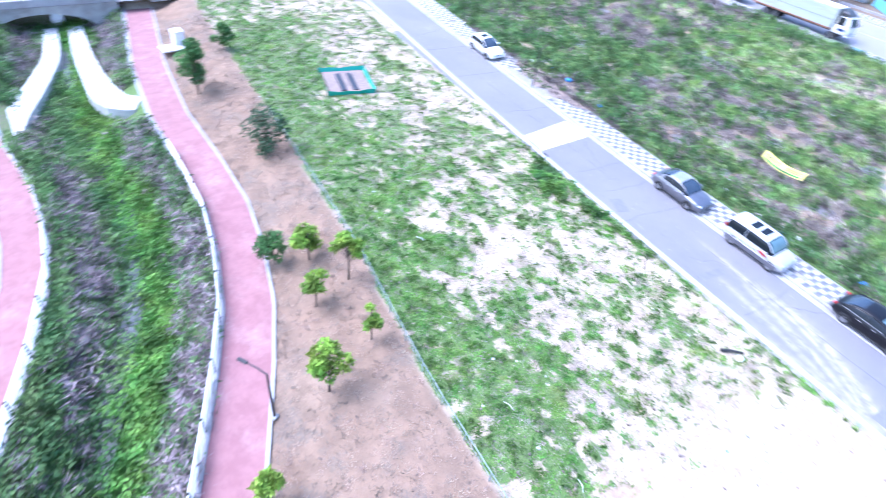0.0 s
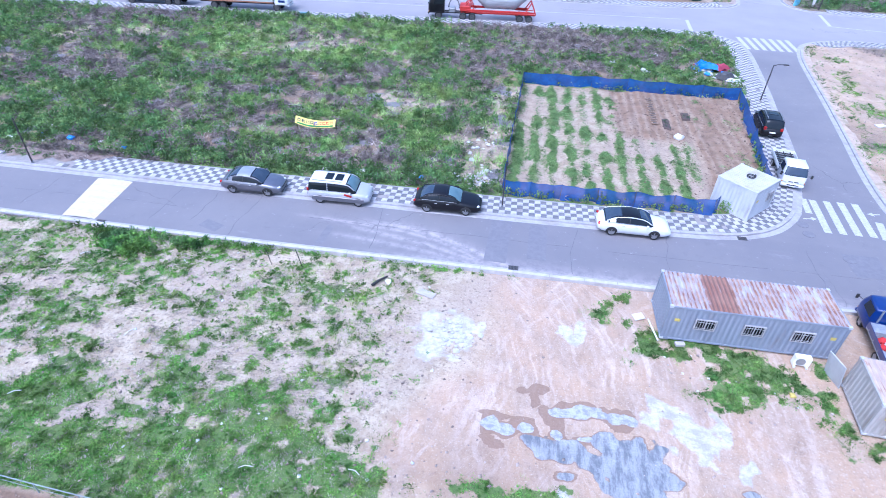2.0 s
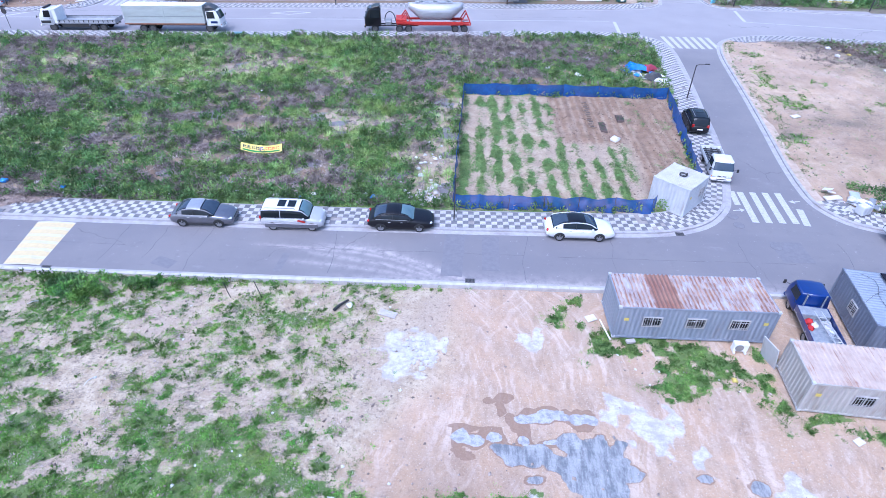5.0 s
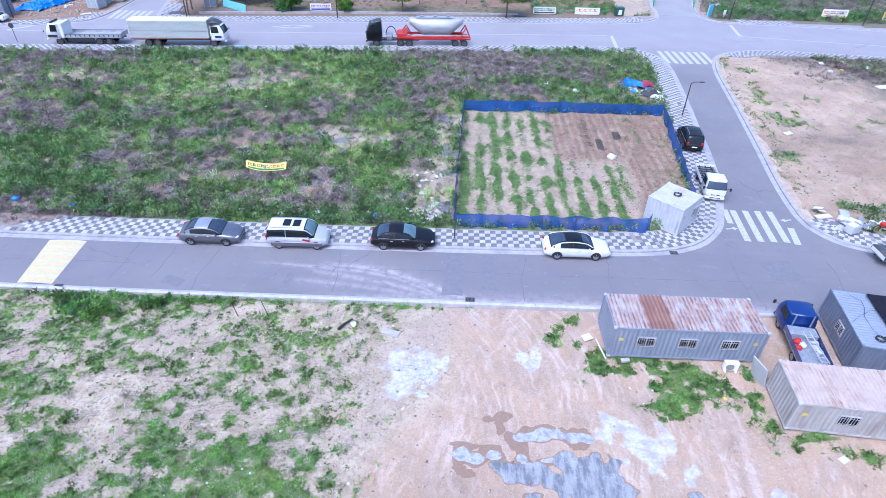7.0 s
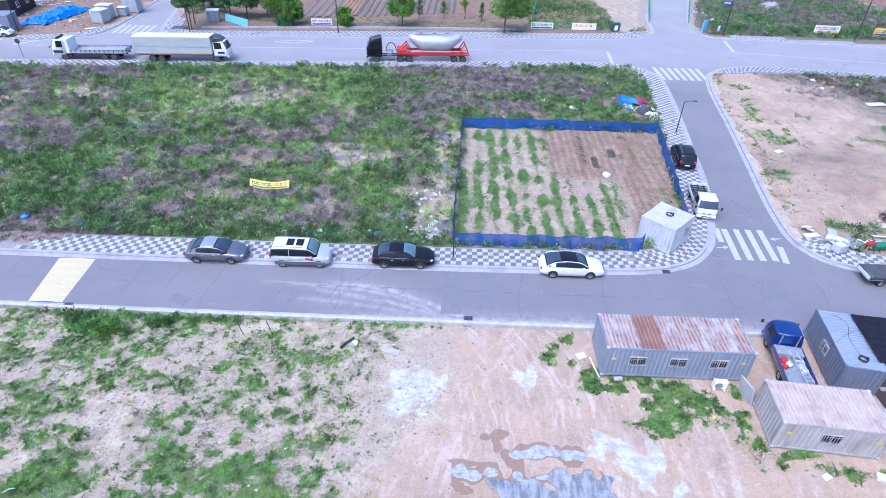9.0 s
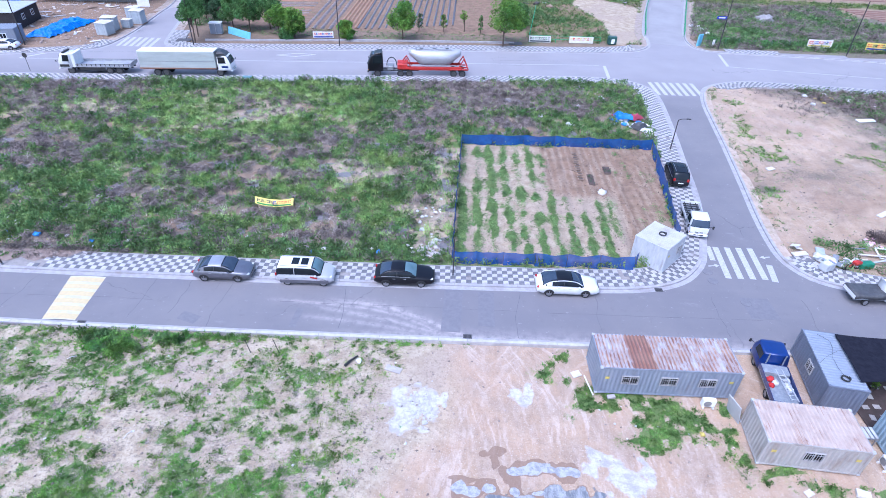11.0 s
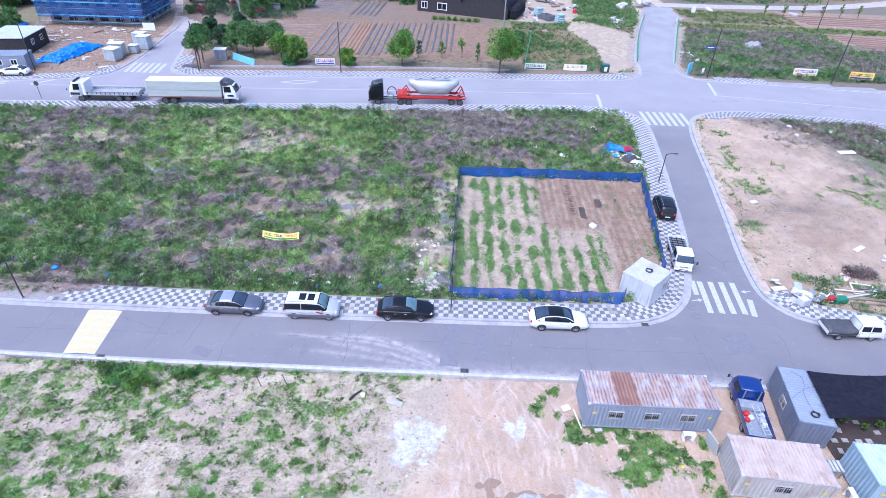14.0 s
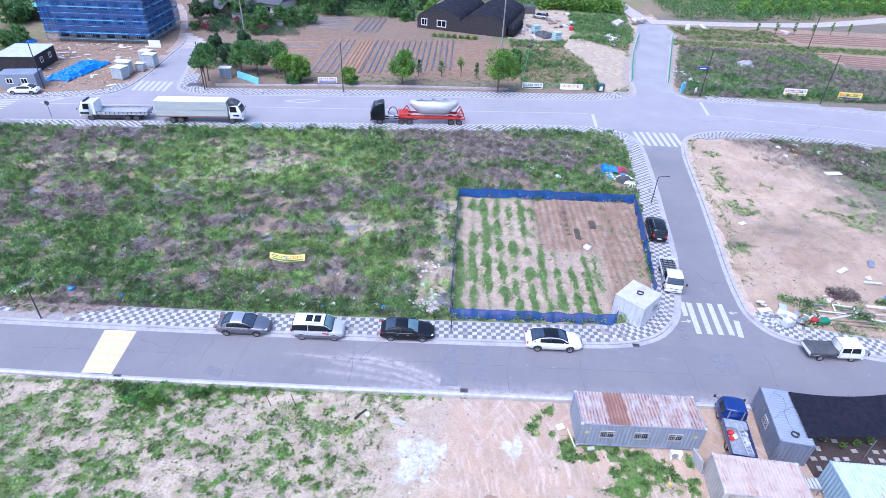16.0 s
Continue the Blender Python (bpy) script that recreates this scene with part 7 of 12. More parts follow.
# shade net on posts, paved yard with pots below it
M["net_black"] = surf("black_shade_net", (0.012, 0.012, 0.02), (0.02, 0.02, 0.03), 3.0, 0.8, stain=(0.025, 0.025, 0.04), stain_amount=0.4, bump=0.3, bump_scale=12, spec=0.12)
sn = thing("shade_net", "black shade net stretched on posts beside the container", "shade net", pose(0, 0, 0))
rows = []
for i in range(13):
    u = i / 12
    x = 24.3 + 9.4 * u
    row = []
    for j in range(9):
        v = j / 8
        yn = -5.2 + 0.55 * u
        yf = -1.0 + 0.6 * u
        sag = 0.3 * math.sin(math.pi * u) * (0.5 + 0.5 * math.sin(math.pi * v)) + 0.35 * math.sin(math.pi * u) * (v - 0.5)
        row.append((x - 0.65 * (1 - v) + 0.3 * u * (v - 0.5), yn + (yf - yn) * v - 0.28 * math.sin(math.pi * u) * (v > 0.9), 2.42 - sag + 0.03 * math.sin(7 * u + 5 * v)))
    rows.append(row)
b = Build().loft(rows, cap=False, closed=False)
b.loft([[(p[0], p[1], p[2] - 0.012) for p in r[::-1]] for r in rows], cap=False, closed=False)
part("net", b, M["net_black"], sn, flat=False)
for x, y in ((33.6, -0.45), (33.2, -4.7), (28.6, -5.0), (29.0, -0.9)):
    part("post", Build().tube([(x, y, -0.05), (x, y, 2.2)], 0.035, 8), M["steel"], sn)
M["slab"] = surf("pale_stepping_slab", (0.45, 0.42, 0.4), (0.36, 0.34, 0.32), 4.0, 0.9, bump=0.3, per_object=0.12)
rnd = random.Random(8)
yard = thing("stepping_slabs", "pale stepping slabs set in dark soil below the net", "paving", pose(0, 0, 0), kind="structure")
part("soil_bed", Build().box((29.3, -4.3, 0.03), (10.0, 4.6, 0.1), 0.02), M["soil_dark"] if "soil_dark" in M else surf("dark_yard_soil", (0.085, 0.06, 0.055), (0.06, 0.045, 0.04), 3.0, 0.95), yard)
slab_b = Build().box((0, 0, 0), (0.42, 0.32, 0.05), 0.012)
slab_me = mesh_of("slab", slab_b, M["slab"])
for i in range(10):
    for j in range(4):
        if rnd.random() < 0.22:
            continue
        o = new("slab", slab_me)
        o.parent = yard
        o.matrix_basis = pose(24.9 + i * 0.85 + rnd.uniform(-0.08, 0.08), -5.9 + j * 0.8 + rnd.uniform(-0.06, 0.06), 0.1, 0, 0, rnd.uniform(-8, 8) + 80 * (rnd.random() < 0.3))
M["pot"] = surf("dark_plant_pot", (0.05, 0.045, 0.045), (0.08, 0.06, 0.05), 5.0, 0.7)
M["leaf_bright"] = leaf("bright_leaves", (0.133, 0.242, 0.039), (0.187, 0.312, 0.0546), (0.0936, 0.195, 0.039))
M["leaf_dark"] = leaf("dark_leaves", (0.1, 0.195, 0.06), (0.14, 0.26, 0.08), (0.08, 0.16, 0.055))
M["leaf_young"] = leaf("young_yellowish_leaves", (0.23, 0.36, 0.05), (0.33, 0.46, 0.07), (0.17, 0.3, 0.05))
M["leaf_conifer"] = leaf("conifer_needles", (0.06, 0.115, 0.055), (0.085, 0.15, 0.07), (0.05, 0.095, 0.05))
M["bark"] = surf("bark", (0.13, 0.095, 0.07), (0.09, 0.068, 0.05), 6.0, 0.95, bump=0.6, bump_scale=14)


def leaf_cloud(centres, count, size, seed, droop=0.3):
    """Leaf sprigs round the given centres (x, y, z, radius): each one pointed blade."""
    rs = np.random.RandomState(seed)
    c = np.array(centres)
    pick = rs.choice(len(c), count, p=c[:, 3] ** 2 / np.sum(c[:, 3] ** 2))
    d = rs.normal(size=(count, 3))
    d /= np.linalg.norm(d, axis=1)[:, None]
    r = c[pick, 3] * (0.45 + 0.6 * rs.rand(count) ** 0.6)
    pos = c[pick, :3] + d * r[:, None] * np.array((1, 1, 0.8))
    out = d + rs.normal(size=(count, 3)) * 0.6
    out[:, 2] -= droop
    out /= np.linalg.norm(out, axis=1)[:, None]
    side = np.cross(out, rs.normal(size=(count, 3)))
    side /= np.linalg.norm(side, axis=1)[:, None] + 1e-9
    up = np.cross(out, side)
    s = size * (0.6 + 0.8 * rs.rand(count))[:, None]
    tip = pos + out * s * 0.72
    l = pos - out * s * 0.36 + side * s * 0.4 + up * s * 0.1
    rr = pos - out * s * 0.36 - side * s * 0.4 + up * s * 0.1
    verts = np.stack((l, tip, rr), 1).reshape(-1, 3)
    tris = np.arange(count * 3).reshape(-1, 3)
    return verts, tris


def tree(label, m, height, radius, seed, leaves, count=900, leaf_size=0.3, clear=0.3, kind="tree", group="", stake=False, lean=0.0):
    """A tapered trunk with limbs, and a crown of many sprigs round uneven lobes."""
    rnd = random.Random(seed)
    t = thing(kind if kind != "tree" else "tree", label, "tree" if kind == "tree" else kind.replace("_", " "), m, group)
    tr = Build()
    top = height * 0.8
    r0 = max(0.03, height * 0.02)
    tr.tube([(0, 0, -0.15), (0.02 * height * rnd.uniform(-1, 1), 0.02 * height * rnd.uniform(-1, 1), top * 0.4), (lean * height + 0.03 * height * rnd.uniform(-1, 1), 0.03 * height * rnd.uniform(-1, 1), top)], r0, 8, r0 * 0.35)
    lobes = []
    for k in range(10 + int(radius * 3)):
        a, u = rnd.uniform(0, 2 * math.pi), rnd.uniform(0.0, 1.0)
        z = height * (clear + (0.93 - clear) * u)
        prof = math.sin(math.pi * min(1, 0.22 + 0.75 * u)) ** 0.8
        d = radius * prof * rnd.uniform(0.3, 0.75)
        lobes.append((d * math.cos(a) + lean * z, d * math.sin(a), z, radius * rnd.uniform(0.28, 0.52) * (0.6 + 0.4 * prof)))
        tr.tube([(0.01, 0, z * 0.62), (d * 0.5 * math.cos(a), d * 0.5 * math.sin(a), z * 0.85), (d * math.cos(a), d * math.sin(a), z)], r0 * 0.4, 5, r0 * 0.12)
    part("trunk", tr, M["bark"], t)
    v, f = leaf_cloud(lobes, count, leaf_size, seed)
    cr = new("crown", numpy_mesh("crown", v, f, leaves))
    cr.parent = t
    return t


for k in range(7):
    px, py = 25.2 + k * 1.15, -3.9 + 0.3 * math.sin(k * 2.1)
    pt = thing("potted_plant", "leafy plant in a dark pot below the shade net", "plant", pose(px, py, 0.08), "pots below the net")
    part("pot", Build().tube([(0, 0, 0), (0, 0, 0.26)], 0.12, 10, 0.16), M["pot"], pt)
    v, f = leaf_cloud([(0, 0, 0.4, 0.25), (0.1, 0.05, 0.5, 0.18)], 60, 0.14, k)
    o = new("foliage", numpy_mesh("foliage", v, f, M["leaf_bright"]))
    o.parent = pt

# ---- blue net fence round the vegetable plot ----
M["net_blue"] = mesh_cloth("blue_mesh_netting", (0.004, 0.05, 0.25), (0.008, 0.085, 0.34), 0.22, 2.0)
FENCE = [(14.1, 8.9), (13.7, 8.35), (10.9, 8.35), (8.2, 8.3), (5.6, 8.32), (3.0, 8.3), (0.8, 8.28), (-1.2, 8.3), (-1.15, 11), (-1.05, 14), (-0.95, 17.2), (-0.8, 20.5), (-0.6, 24), (-0.5, 27.5), (-0.35, 31.2), (3.2, 31.4), (6.8, 31.5), (10.4, 31.6), (14.2, 31.5), (18, 31.5), (21.6, 31.5), (21.2, 28.2), (20.7, 24.8), (20.2, 21.6), (19.7, 18.5), (19.2, 15.4), (18.8, 12.9)]
nf = thing("net_fence", "blue mesh netting sagging between thin posts", "fence", pose(0, 0, 0))
for k, (a, c) in enumerate(zip(FENCE[:-1], FENCE[1:])):
    rows = []
    a, c = Vector(a), Vector(c)
    n = Vector((-(c - a).y, (c - a).x)).normalized()
    for i in range(9):
        u = i / 8
        p = a.lerp(c, u)
        sag = 0.14 * math.sin(math.pi * u) + 0.03 * math.sin(11 * u + k)
        rows.append([tuple((p + n * (0.05 * math.sin(6 * u + 3 * v + k) + 0.1 * (1 - v) * math.sin(4 * u + k))).to_3d() + Vector((0, 0, 0.1 + v * (1.3 - sag)))) for v in (0, 0.33, 0.66, 1)])
    b = Build().loft(rows, cap=False, closed=False)
    part("netting", b, M["net_blue"], nf, flat=False)
    part("post", Build().tube([(a.x, a.y, 0.0), (a.x, a.y, 1.45)], 0.02, 6), M["pole"], nf)
    part("top_cord", Build().tube([(*rows[i][3][:2], rows[i][3][2] + 0.01) for i in range(9)], 0.012, 4), M["net_blue"], nf)

# ---- lamps and posts ----
M["lamp_glass"] = surf("lamp_cover", (0.6, 0.6, 0.6), (0.5, 0.5, 0.5), 4.0, 0.3)


def street_lamp(m, h, arm, label, arms=1):
    t = thing("street_lamp", label, "street lamp", m)
    part("base", Build().box((0, 0, 0.08), (0.3, 0.3, 0.16), 0.03), M["concrete"], t)
    part("pole", Build().tube([(0, 0, 0), (0, 0, h)], 0.07, 10, 0.045), M["pole"], t)
    part("arm", Build().tube([(0, 0, h - 0.05), (arm * 0.4, 0, h + 0.1), (arm, 0, h + 0.12)], 0.04, 8, 0.03), M["pole"], t)
    hd = part("lamp_head", Build().box((arm + 0.22, 0, h + 0.12), (0.5, 0.18, 0.1), 0.03), M["pole"], t)
    part("lens", Build().box((arm + 0.22, 0, h + 0.065), (0.4, 0.14, 0.02), 0.005), M["lamp_glass"], hd)
    return t


street_lamp(pose(23.85, 31.6, 0.12, 0, 0, 0), 3.75, 0.9, "dark street lamp with one short arm on the pavement")
street_lamp(pose(-15.4, -24.9, -1.05, 0, 0, 215), 3.3, 1.0, "dark path lamp with one arm beside the red path")


def post(m, h, label, r=0.06):
    t = thing("post", label, "post", m)
    part("shaft", Build().tube([(0, 0, -0.1), (0, 0, h)], r, 8, r * 0.8), M["pole"], t)
    part("cap", Build().tube([(0, 0, h), (0, 0, h + 0.06)], r * 1.1, 8), M["pole"], t)
    part("collar", Build().tube([(0, 0, 0), (0, 0, 0.12)], r * 1.8, 8), M["steel"], t)
    return t


post(pose(-36.9, 5.95, 0.1), 3.6, "plain dark metal post on the pavement edge")
post(pose(-1.1, 6.6, 0.12), 3.5, "plain dark metal post beside the net fence", 0.05)
for x, y, h, tilt in ((-14.6, -2.4, 1.2, -9), (-12.7, -2.3, 1.3, -12)):
    t = thing("stake", "thin dark stake leaning in the sandy field", "stake", pose(x, y, 0, 0, tilt, 0))
    part("rod", Build().tube([(0, 0, -0.1), (0, 0, h)], 0.022, 6), M["pole"], t)

# ---- the yellow banner hung between two sticks ----
M["banner_yellow"] = surf("yellow_banner_cloth", (0.74, 0.62, 0.16), (0.68, 0.55, 0.12), 2.0, 0.7, bump=0.3, bump_scale=4)
M["banner_white"] = surf("white_banner_cloth", (0.74, 0.73, 0.7), (0.66, 0.65, 0.62), 2.0, 0.7)
M["ink_red"] = surf("red_print", (0.6, 0.06, 0.03), (0.5, 0.05, 0.03), 3.0, 0.7)
M["ink_dark"] = surf("dark_print", (0.03, 0.05, 0.04), (0.05, 0.07, 0.1), 3.0, 0.7)
M["ink_blue"] = surf("blue_print", (0.03, 0.06, 0.4), (0.03, 0.05, 0.3), 3.0, 0.7)
M["ink_green"] = surf("green_print", (0.04, 0.25, 0.05), (0.03, 0.2, 0.04), 3.0, 0.7)


def banner(label, a, c, z, h, cloth, inks, sag=0.12, lay=0.25, sticks=True, bars=9, second=None):
    """A cloth banner from a to c with rows of unreadable print as plain bars."""
    t = thing("banner", label, "banner", pose(0, 0, 0))
    a, c = Vector((*a, z)), Vector((*c, z))
    along = (c - a).normalized()
    out = Vector((along.y, -along.x, 0))

    def at(u, v, lift=0.0):
        p = a.lerp(c, u)
        s = sag * math.sin(math.pi * u)
        return tuple(p + Vector((0, 0, -s - (1 - v) * h * math.cos(lay))) + out * ((1 - v) * h * math.sin(lay) + lift + 0.04 * math.sin(7 * u + 2 * v)))

    rows = [[at(i / 16, v) for v in (0, 0.5, 1)] for i in range(17)]
    back = [[at(i / 16, v, -0.01) for v in (1, 0.5, 0)] for i in range(17)]
    b = Build().loft(rows, cap=False, closed=False)
    b.loft(back, cap=False, closed=False)
    part("cloth", b, cloth, t, flat=False)
    for k in range(bars):
        u0 = 0.05 + 0.9 * k / bars
        wd = 0.9 / bars
        for q, (ua, ub, va, vb) in enumerate(((0.08, 0.3, 0.42, 0.84), (0.4, 0.78, 0.66, 0.8), (0.46, 0.86, 0.44, 0.56))):
            ua, ub = u0 + wd * (ua + 0.06 * ((k * 7 + q * 3) % 3 - 1)), u0 + wd * (ub + 0.05 * ((k * 5 + q) % 3 - 1))
            pb = Build().quad(at(ua, va, 0.012), at(ub, va, 0.012), at(ub, vb, 0.012), at(ua, vb, 0.012))
            part("print_bar", pb, inks[k % len(inks)], t)
    if second:
        part("print_strip", Build().add([at(0.05 + 0.9 * i / 10, v, 0.011) for v in (0.1, 0.3) for i in range(11)], [(i, i + 1, 12 + i, 11 + i) for i in range(10)]), second, t)
    if sticks:
        for p in (a, c):
            part("stick", Build().tube([(p.x, p.y, -0.1), (p.x, p.y, p.z + 0.15)], 0.03, 6), M["bark"], t)
    return t


banner("yellow banner with dark and red print hung in the weeds", (-19.45, 15.75), (-15.9, 15.65), 1.4, 0.66, M["banner_yellow"], [M["ink_dark"], M["ink_dark"], M["ink_dark"], M["ink_dark"], M["ink_blue"], M["ink_red"], M["ink_red"], M["ink_red"], M["ink_red"]], sag=0.3, lay=0.7, second=M["ink_green"])

# ---- stream side: paths, rails, bridge, bank fence ----
M["red_path"] = surf("faded_red_path", (0.33, 0.165, 0.165), (0.27, 0.13, 0.132), 1.5, 0.9, bump=0.3, stain=(0.43, 0.28, 0.27), stain_scale=0.5, stain_amount=0.45)
M["white_rail"] = surf("white_rail_paint", (0.74, 0.74, 0.74), (0.64, 0.64, 0.64), 3.0, 0.5, stain=(0.42, 0.4, 0.38), stain_amount=0.25)
pathx = [-95 + 0.75 * k for k in range(168)]
path_line = [(x, float(path_y(x))) for x in pathx]
west_line = [(x, float(west_path_y(x))) for x in pathx]
fp = thing("footpath", "faded red footpath edged with pale concrete", "path", pose(0, 0, 0), kind="structure")
part("surface", Build().ribbon(path_line, -1.2, 1.2, -1.4, -0.99), M["red_path"], fp)
part("edging", Build().ribbon(path_line, 1.204, 1.4, -1.4, -0.94), M["kerb"], fp, "pale concrete edging")
part("edging", Build().ribbon(path_line, -1.55, -1.204, -1.5, -0.95), M["kerb"], fp, "pale concrete edging")
fp = thing("footpath", "faded red footpath across the stream", "path", pose(0, 0, 0), kind="structure")
part("surface", Build().ribbon(west_line, -1.0, 1.1, -1.4, -0.99), M["red_path"], fp)
part("edging", Build().ribbon(west_line, 1.104, 1.3, -1.5, -0.94), M["kerb"], fp, "pale concrete edging")
part("edging", Build().ribbon(west_line, -1.2, -1.004, -1.4, -0.94), M["kerb"], fp, "pale concrete edging")


def rail_run(line, off, lo, hi, label):
    t = thing("guard_rail", label, "railing", pose(0, 0, 0))
    ln = [p for p in offset(line, off) if lo <= p[0] <= hi]
    for z in (-0.72, -0.5, -0.28, -0.06):
        part("rail", Build().tube([(*p, z) for p in ln], 0.05, 6), M["white_rail"], t)
    for k, p in enumerate(ln):
        if k % 4 == 0:
            q = part("post", Build().box((p[0], p[1], -0.5), (0.1, 0.1, 1.1), 0.015), M["plastic_black"], t, "black post")
    return t


rail_run(path_line, -1.42, -40, 2, "white four-bar railing with black posts along the red path")
rail_run(west_line, 1.2, -33, 2, "white four-bar railing with black posts beyond the stream")

# low bridge over the stream
br = thing("bridge", "low concrete road bridge with an arched opening", "bridge", pose(0, 0, 0), kind="structure")
deck = Build()
n = 14
face = [(-24.2, -2.9), (-24.2, -0.05), (-39.5, -0.05), (-39.5, -2.9), (-36.5, -2.9)]
arch = [(-31.0 + 4.9 * math.cos(math.pi * (1 - k / n)), -2.9 + 2.25 * math.sin(math.pi * k / n)) for k in range(n + 1)]
prof = face + arch + [(-26.0, -2.9)]
for xa in (-67.4, -75.9):
    deck.add([(xa, y, z) for y, z in prof], [tuple(range(len(prof)))])
k0 = 4
for k in range(k0, len(prof) - 1):
    (ya, za), (yb, zb) = prof[k], prof[k + 1]
    deck.quad((-67.4, ya, za), (-75.9, ya, za), (-75.9, yb, zb), (-67.4, yb, zb))
deck.box((-71.65, -31.8, -0.02), (8.6, 15.4, 0.2))
part("deck", deck, M["concrete"], br)
for xp in (-67.5, -75.8):
    part("parapet", Build().box((xp, -31.8, 0.42), (0.3, 15.4, 0.7), 0.03), M["kerb"], br)
part("kerb_line", Build().box((-68.1, -31.8, 0.13), (0.8, 15.4, 0.1), 0.01), M["kerb"], br)
# concrete aprons below the bridge
M["apron"] = surf("pale_concrete_apron", (0.58, 0.56, 0.54), (0.48, 0.46, 0.45), 1.5, 0.85, bump=0.3, stain=(0.32, 0.3, 0.28), stain_amount=0.35)


def ramp_slab(line, widths, heights):
    """A sloping slab: half widths and top heights run evenly from the first to the last."""
    line = refine(line, 0.8)
    us = [k / (len(line) - 1) for k in range(len(line))]
    rings = []
    for k, u in enumerate(us):
        w, z = [float(np.interp(u, np.linspace(0, 1, len(q)), q)) for q in (widths, heights)]
        t = (Vector(line[min(k + 1, len(line) - 1)]) - Vector(line[max(k - 1, 0)])).normalized()
        p, n = Vector(line[k]), Vector((-t.y, t.x)) * w
        rings.append([(*(p + n), z - 0.9), (*(p + n), z), (*(p - n), z), (*(p - n), z - 0.9)])
    return Build().loft(rings)


ap = thing("apron", "pale concrete apron running from the bridge into the stream", "concrete apron", pose(0, 0, 0), kind="structure")
part("ramp", ramp_slab([(-68, -28.5), (-60, -28.5), (-54, -28.1), (-50.6, -27.7), (-48.4, -26.9), (-47.6, -25.5)], (0.6, 0.75, 0.9, 1.3), (-2.2, -2.0, -1.6, -1.12)), M["apron"], ap)
ap = thing("apron", "pale concrete apron along the far stream bank", "concrete apron", pose(0, 0, 0), kind="structure")
part("ramp", ramp_slab([(-68, -30.7), (-61, -31.0), (-56, -32.0), (-52.5, -32.9), (-48, -34.1), (-44.2, -34.6)], (0.6, 0.7, 0.9, 0.9), (-2.2, -2.0, -1.6, -1.3)), M["apron"], ap)
M["water"] = surf("shallow_stream_water", (0.09, 0.095, 0.09), (0.14, 0.14, 0.14), 1.0, 0.12, spec=0.6)
wl = refine([(-75, -29.9), (-60, -30.0), (-52, -30.0), (-41.7, -29.2), (-34.9, -28.6), (-28, -29.2), (-22.8, -30.6), (-15, -33), (-5, -37)], 1.0)
solid("water", Build().ribbon(wl, -0.55, 0.55, -3.0, -2.66), M["water"], "narrow shallow stream water", "water", kind="structure")
# utility box and step by the path
ub = thing("utility_box", "white utility box on a pale pad beside the path", "utility box", pose(-56.9, -20.5, -0.55, 0, 0, 10))
part("case", Build().box((0, 0, 0.6), (1.1, 0.9, 1.3), 0.05), M["white_plain"], ub)
part("pad", Build().box((0.7, -0.6, -0.02), (1.6, 2.6, 0.12), 0.02), M["apron"], ub)
# low rail fence along the top of the bank
M["green_wire"] = surf("green_wire", (0.1, 0.2, 0.13), (0.13, 0.22, 0.16), 4.0, 0.6)
M["rail_grey"] = surf("pale_galvanised_rail", (0.32, 0.37, 0.37), (0.25, 0.29, 0.29), 3.0, 0.5, stain=(0.25, 0.24, 0.22), stain_amount=0.3)
gf = thing("wire_fence", "low fence with one pale steel rail along the bank", "fence", pose(0, 0, 0))
fx = [-40 + 2.0 * k for k in range(23)]
part("top_rail", Build().tube([(x, float(fence_y(x)), 0.7) for x in fx], 0.024, 6), M["rail_grey"], gf, "pale galvanised rail")
part("wire", Build().tube([(x, float(fence_y(x)), 0.35) for x in fx], 0.01, 4), M["rail_grey"], gf)
for x in fx:
    part("post", Build().tube([(x, float(fence_y(x)), -0.1), (x, float(fence_y(x)), 0.72)], 0.025, 6), M["rail_grey"], gf)

# small bed fenced with teal net
M["net_teal"] = surf("teal_mesh_netting", (0.05, 0.36, 0.26), (0.08, 0.42, 0.32), 5.0, 0.7, bump=0.4, bump_scale=9)
tb = thing("garden_bed", "small tilled bed fenced with teal net", "garden bed", pose(-43.3, -9.5, 0, 0, 0, -11))
soil_strip = surf("tilled_bed_soil", (0.3, 0.23, 0.2), (0.22, 0.165, 0.14), 4.0, 0.95, bump=0.5, bump_scale=10)
part("soil", Build().box((0, 0, 0.06), (4.2, 3.6, 0.14), 0.04), soil_strip, tb)
M["mulch"] = surf("black_mulch_film", (0.02, 0.02, 0.03), (0.04, 0.04, 0.05), 6.0, 0.35)
for y in (-0.5, 0.5):
    part("mulch_ridge", Build().box((0.1, y, 0.14), (3.2, 0.5, 0.14), 0.05), M["mulch"], tb)
cs = [(-2.2, -1.95), (2.2, -1.95), (2.2, 1.95), (-2.2, 1.95)]
for k in range(4):
    a, c = Vector(cs[k]), Vector(cs[(k + 1) % 4])
    rows = [[(*a.lerp(c, i / 8), 0.02 + v * (0.45 - 0.1 * math.sin(math.pi * i / 8) + 0.05 * math.sin(i * 2.0 + k))) for v in (0, 0.5, 1)] for i in range(9)]
    rows = [[(p[0] + 0.05 * j * (1 if p[0] > 0 else -1), p[1] + 0.05 * j * (1 if p[1] > 0 else -1), p[2]) for j, p in enumerate(r)] for r in rows]
    part("netting", Build().loft(rows, cap=False, closed=False), M["net_teal"], tb, flat=False)
    part("post", Build().tube([(a.x, a.y, 0), (a.x * 1.08, a.y * 1.08, 0.65)], 0.025, 6), M["pole"], tb)


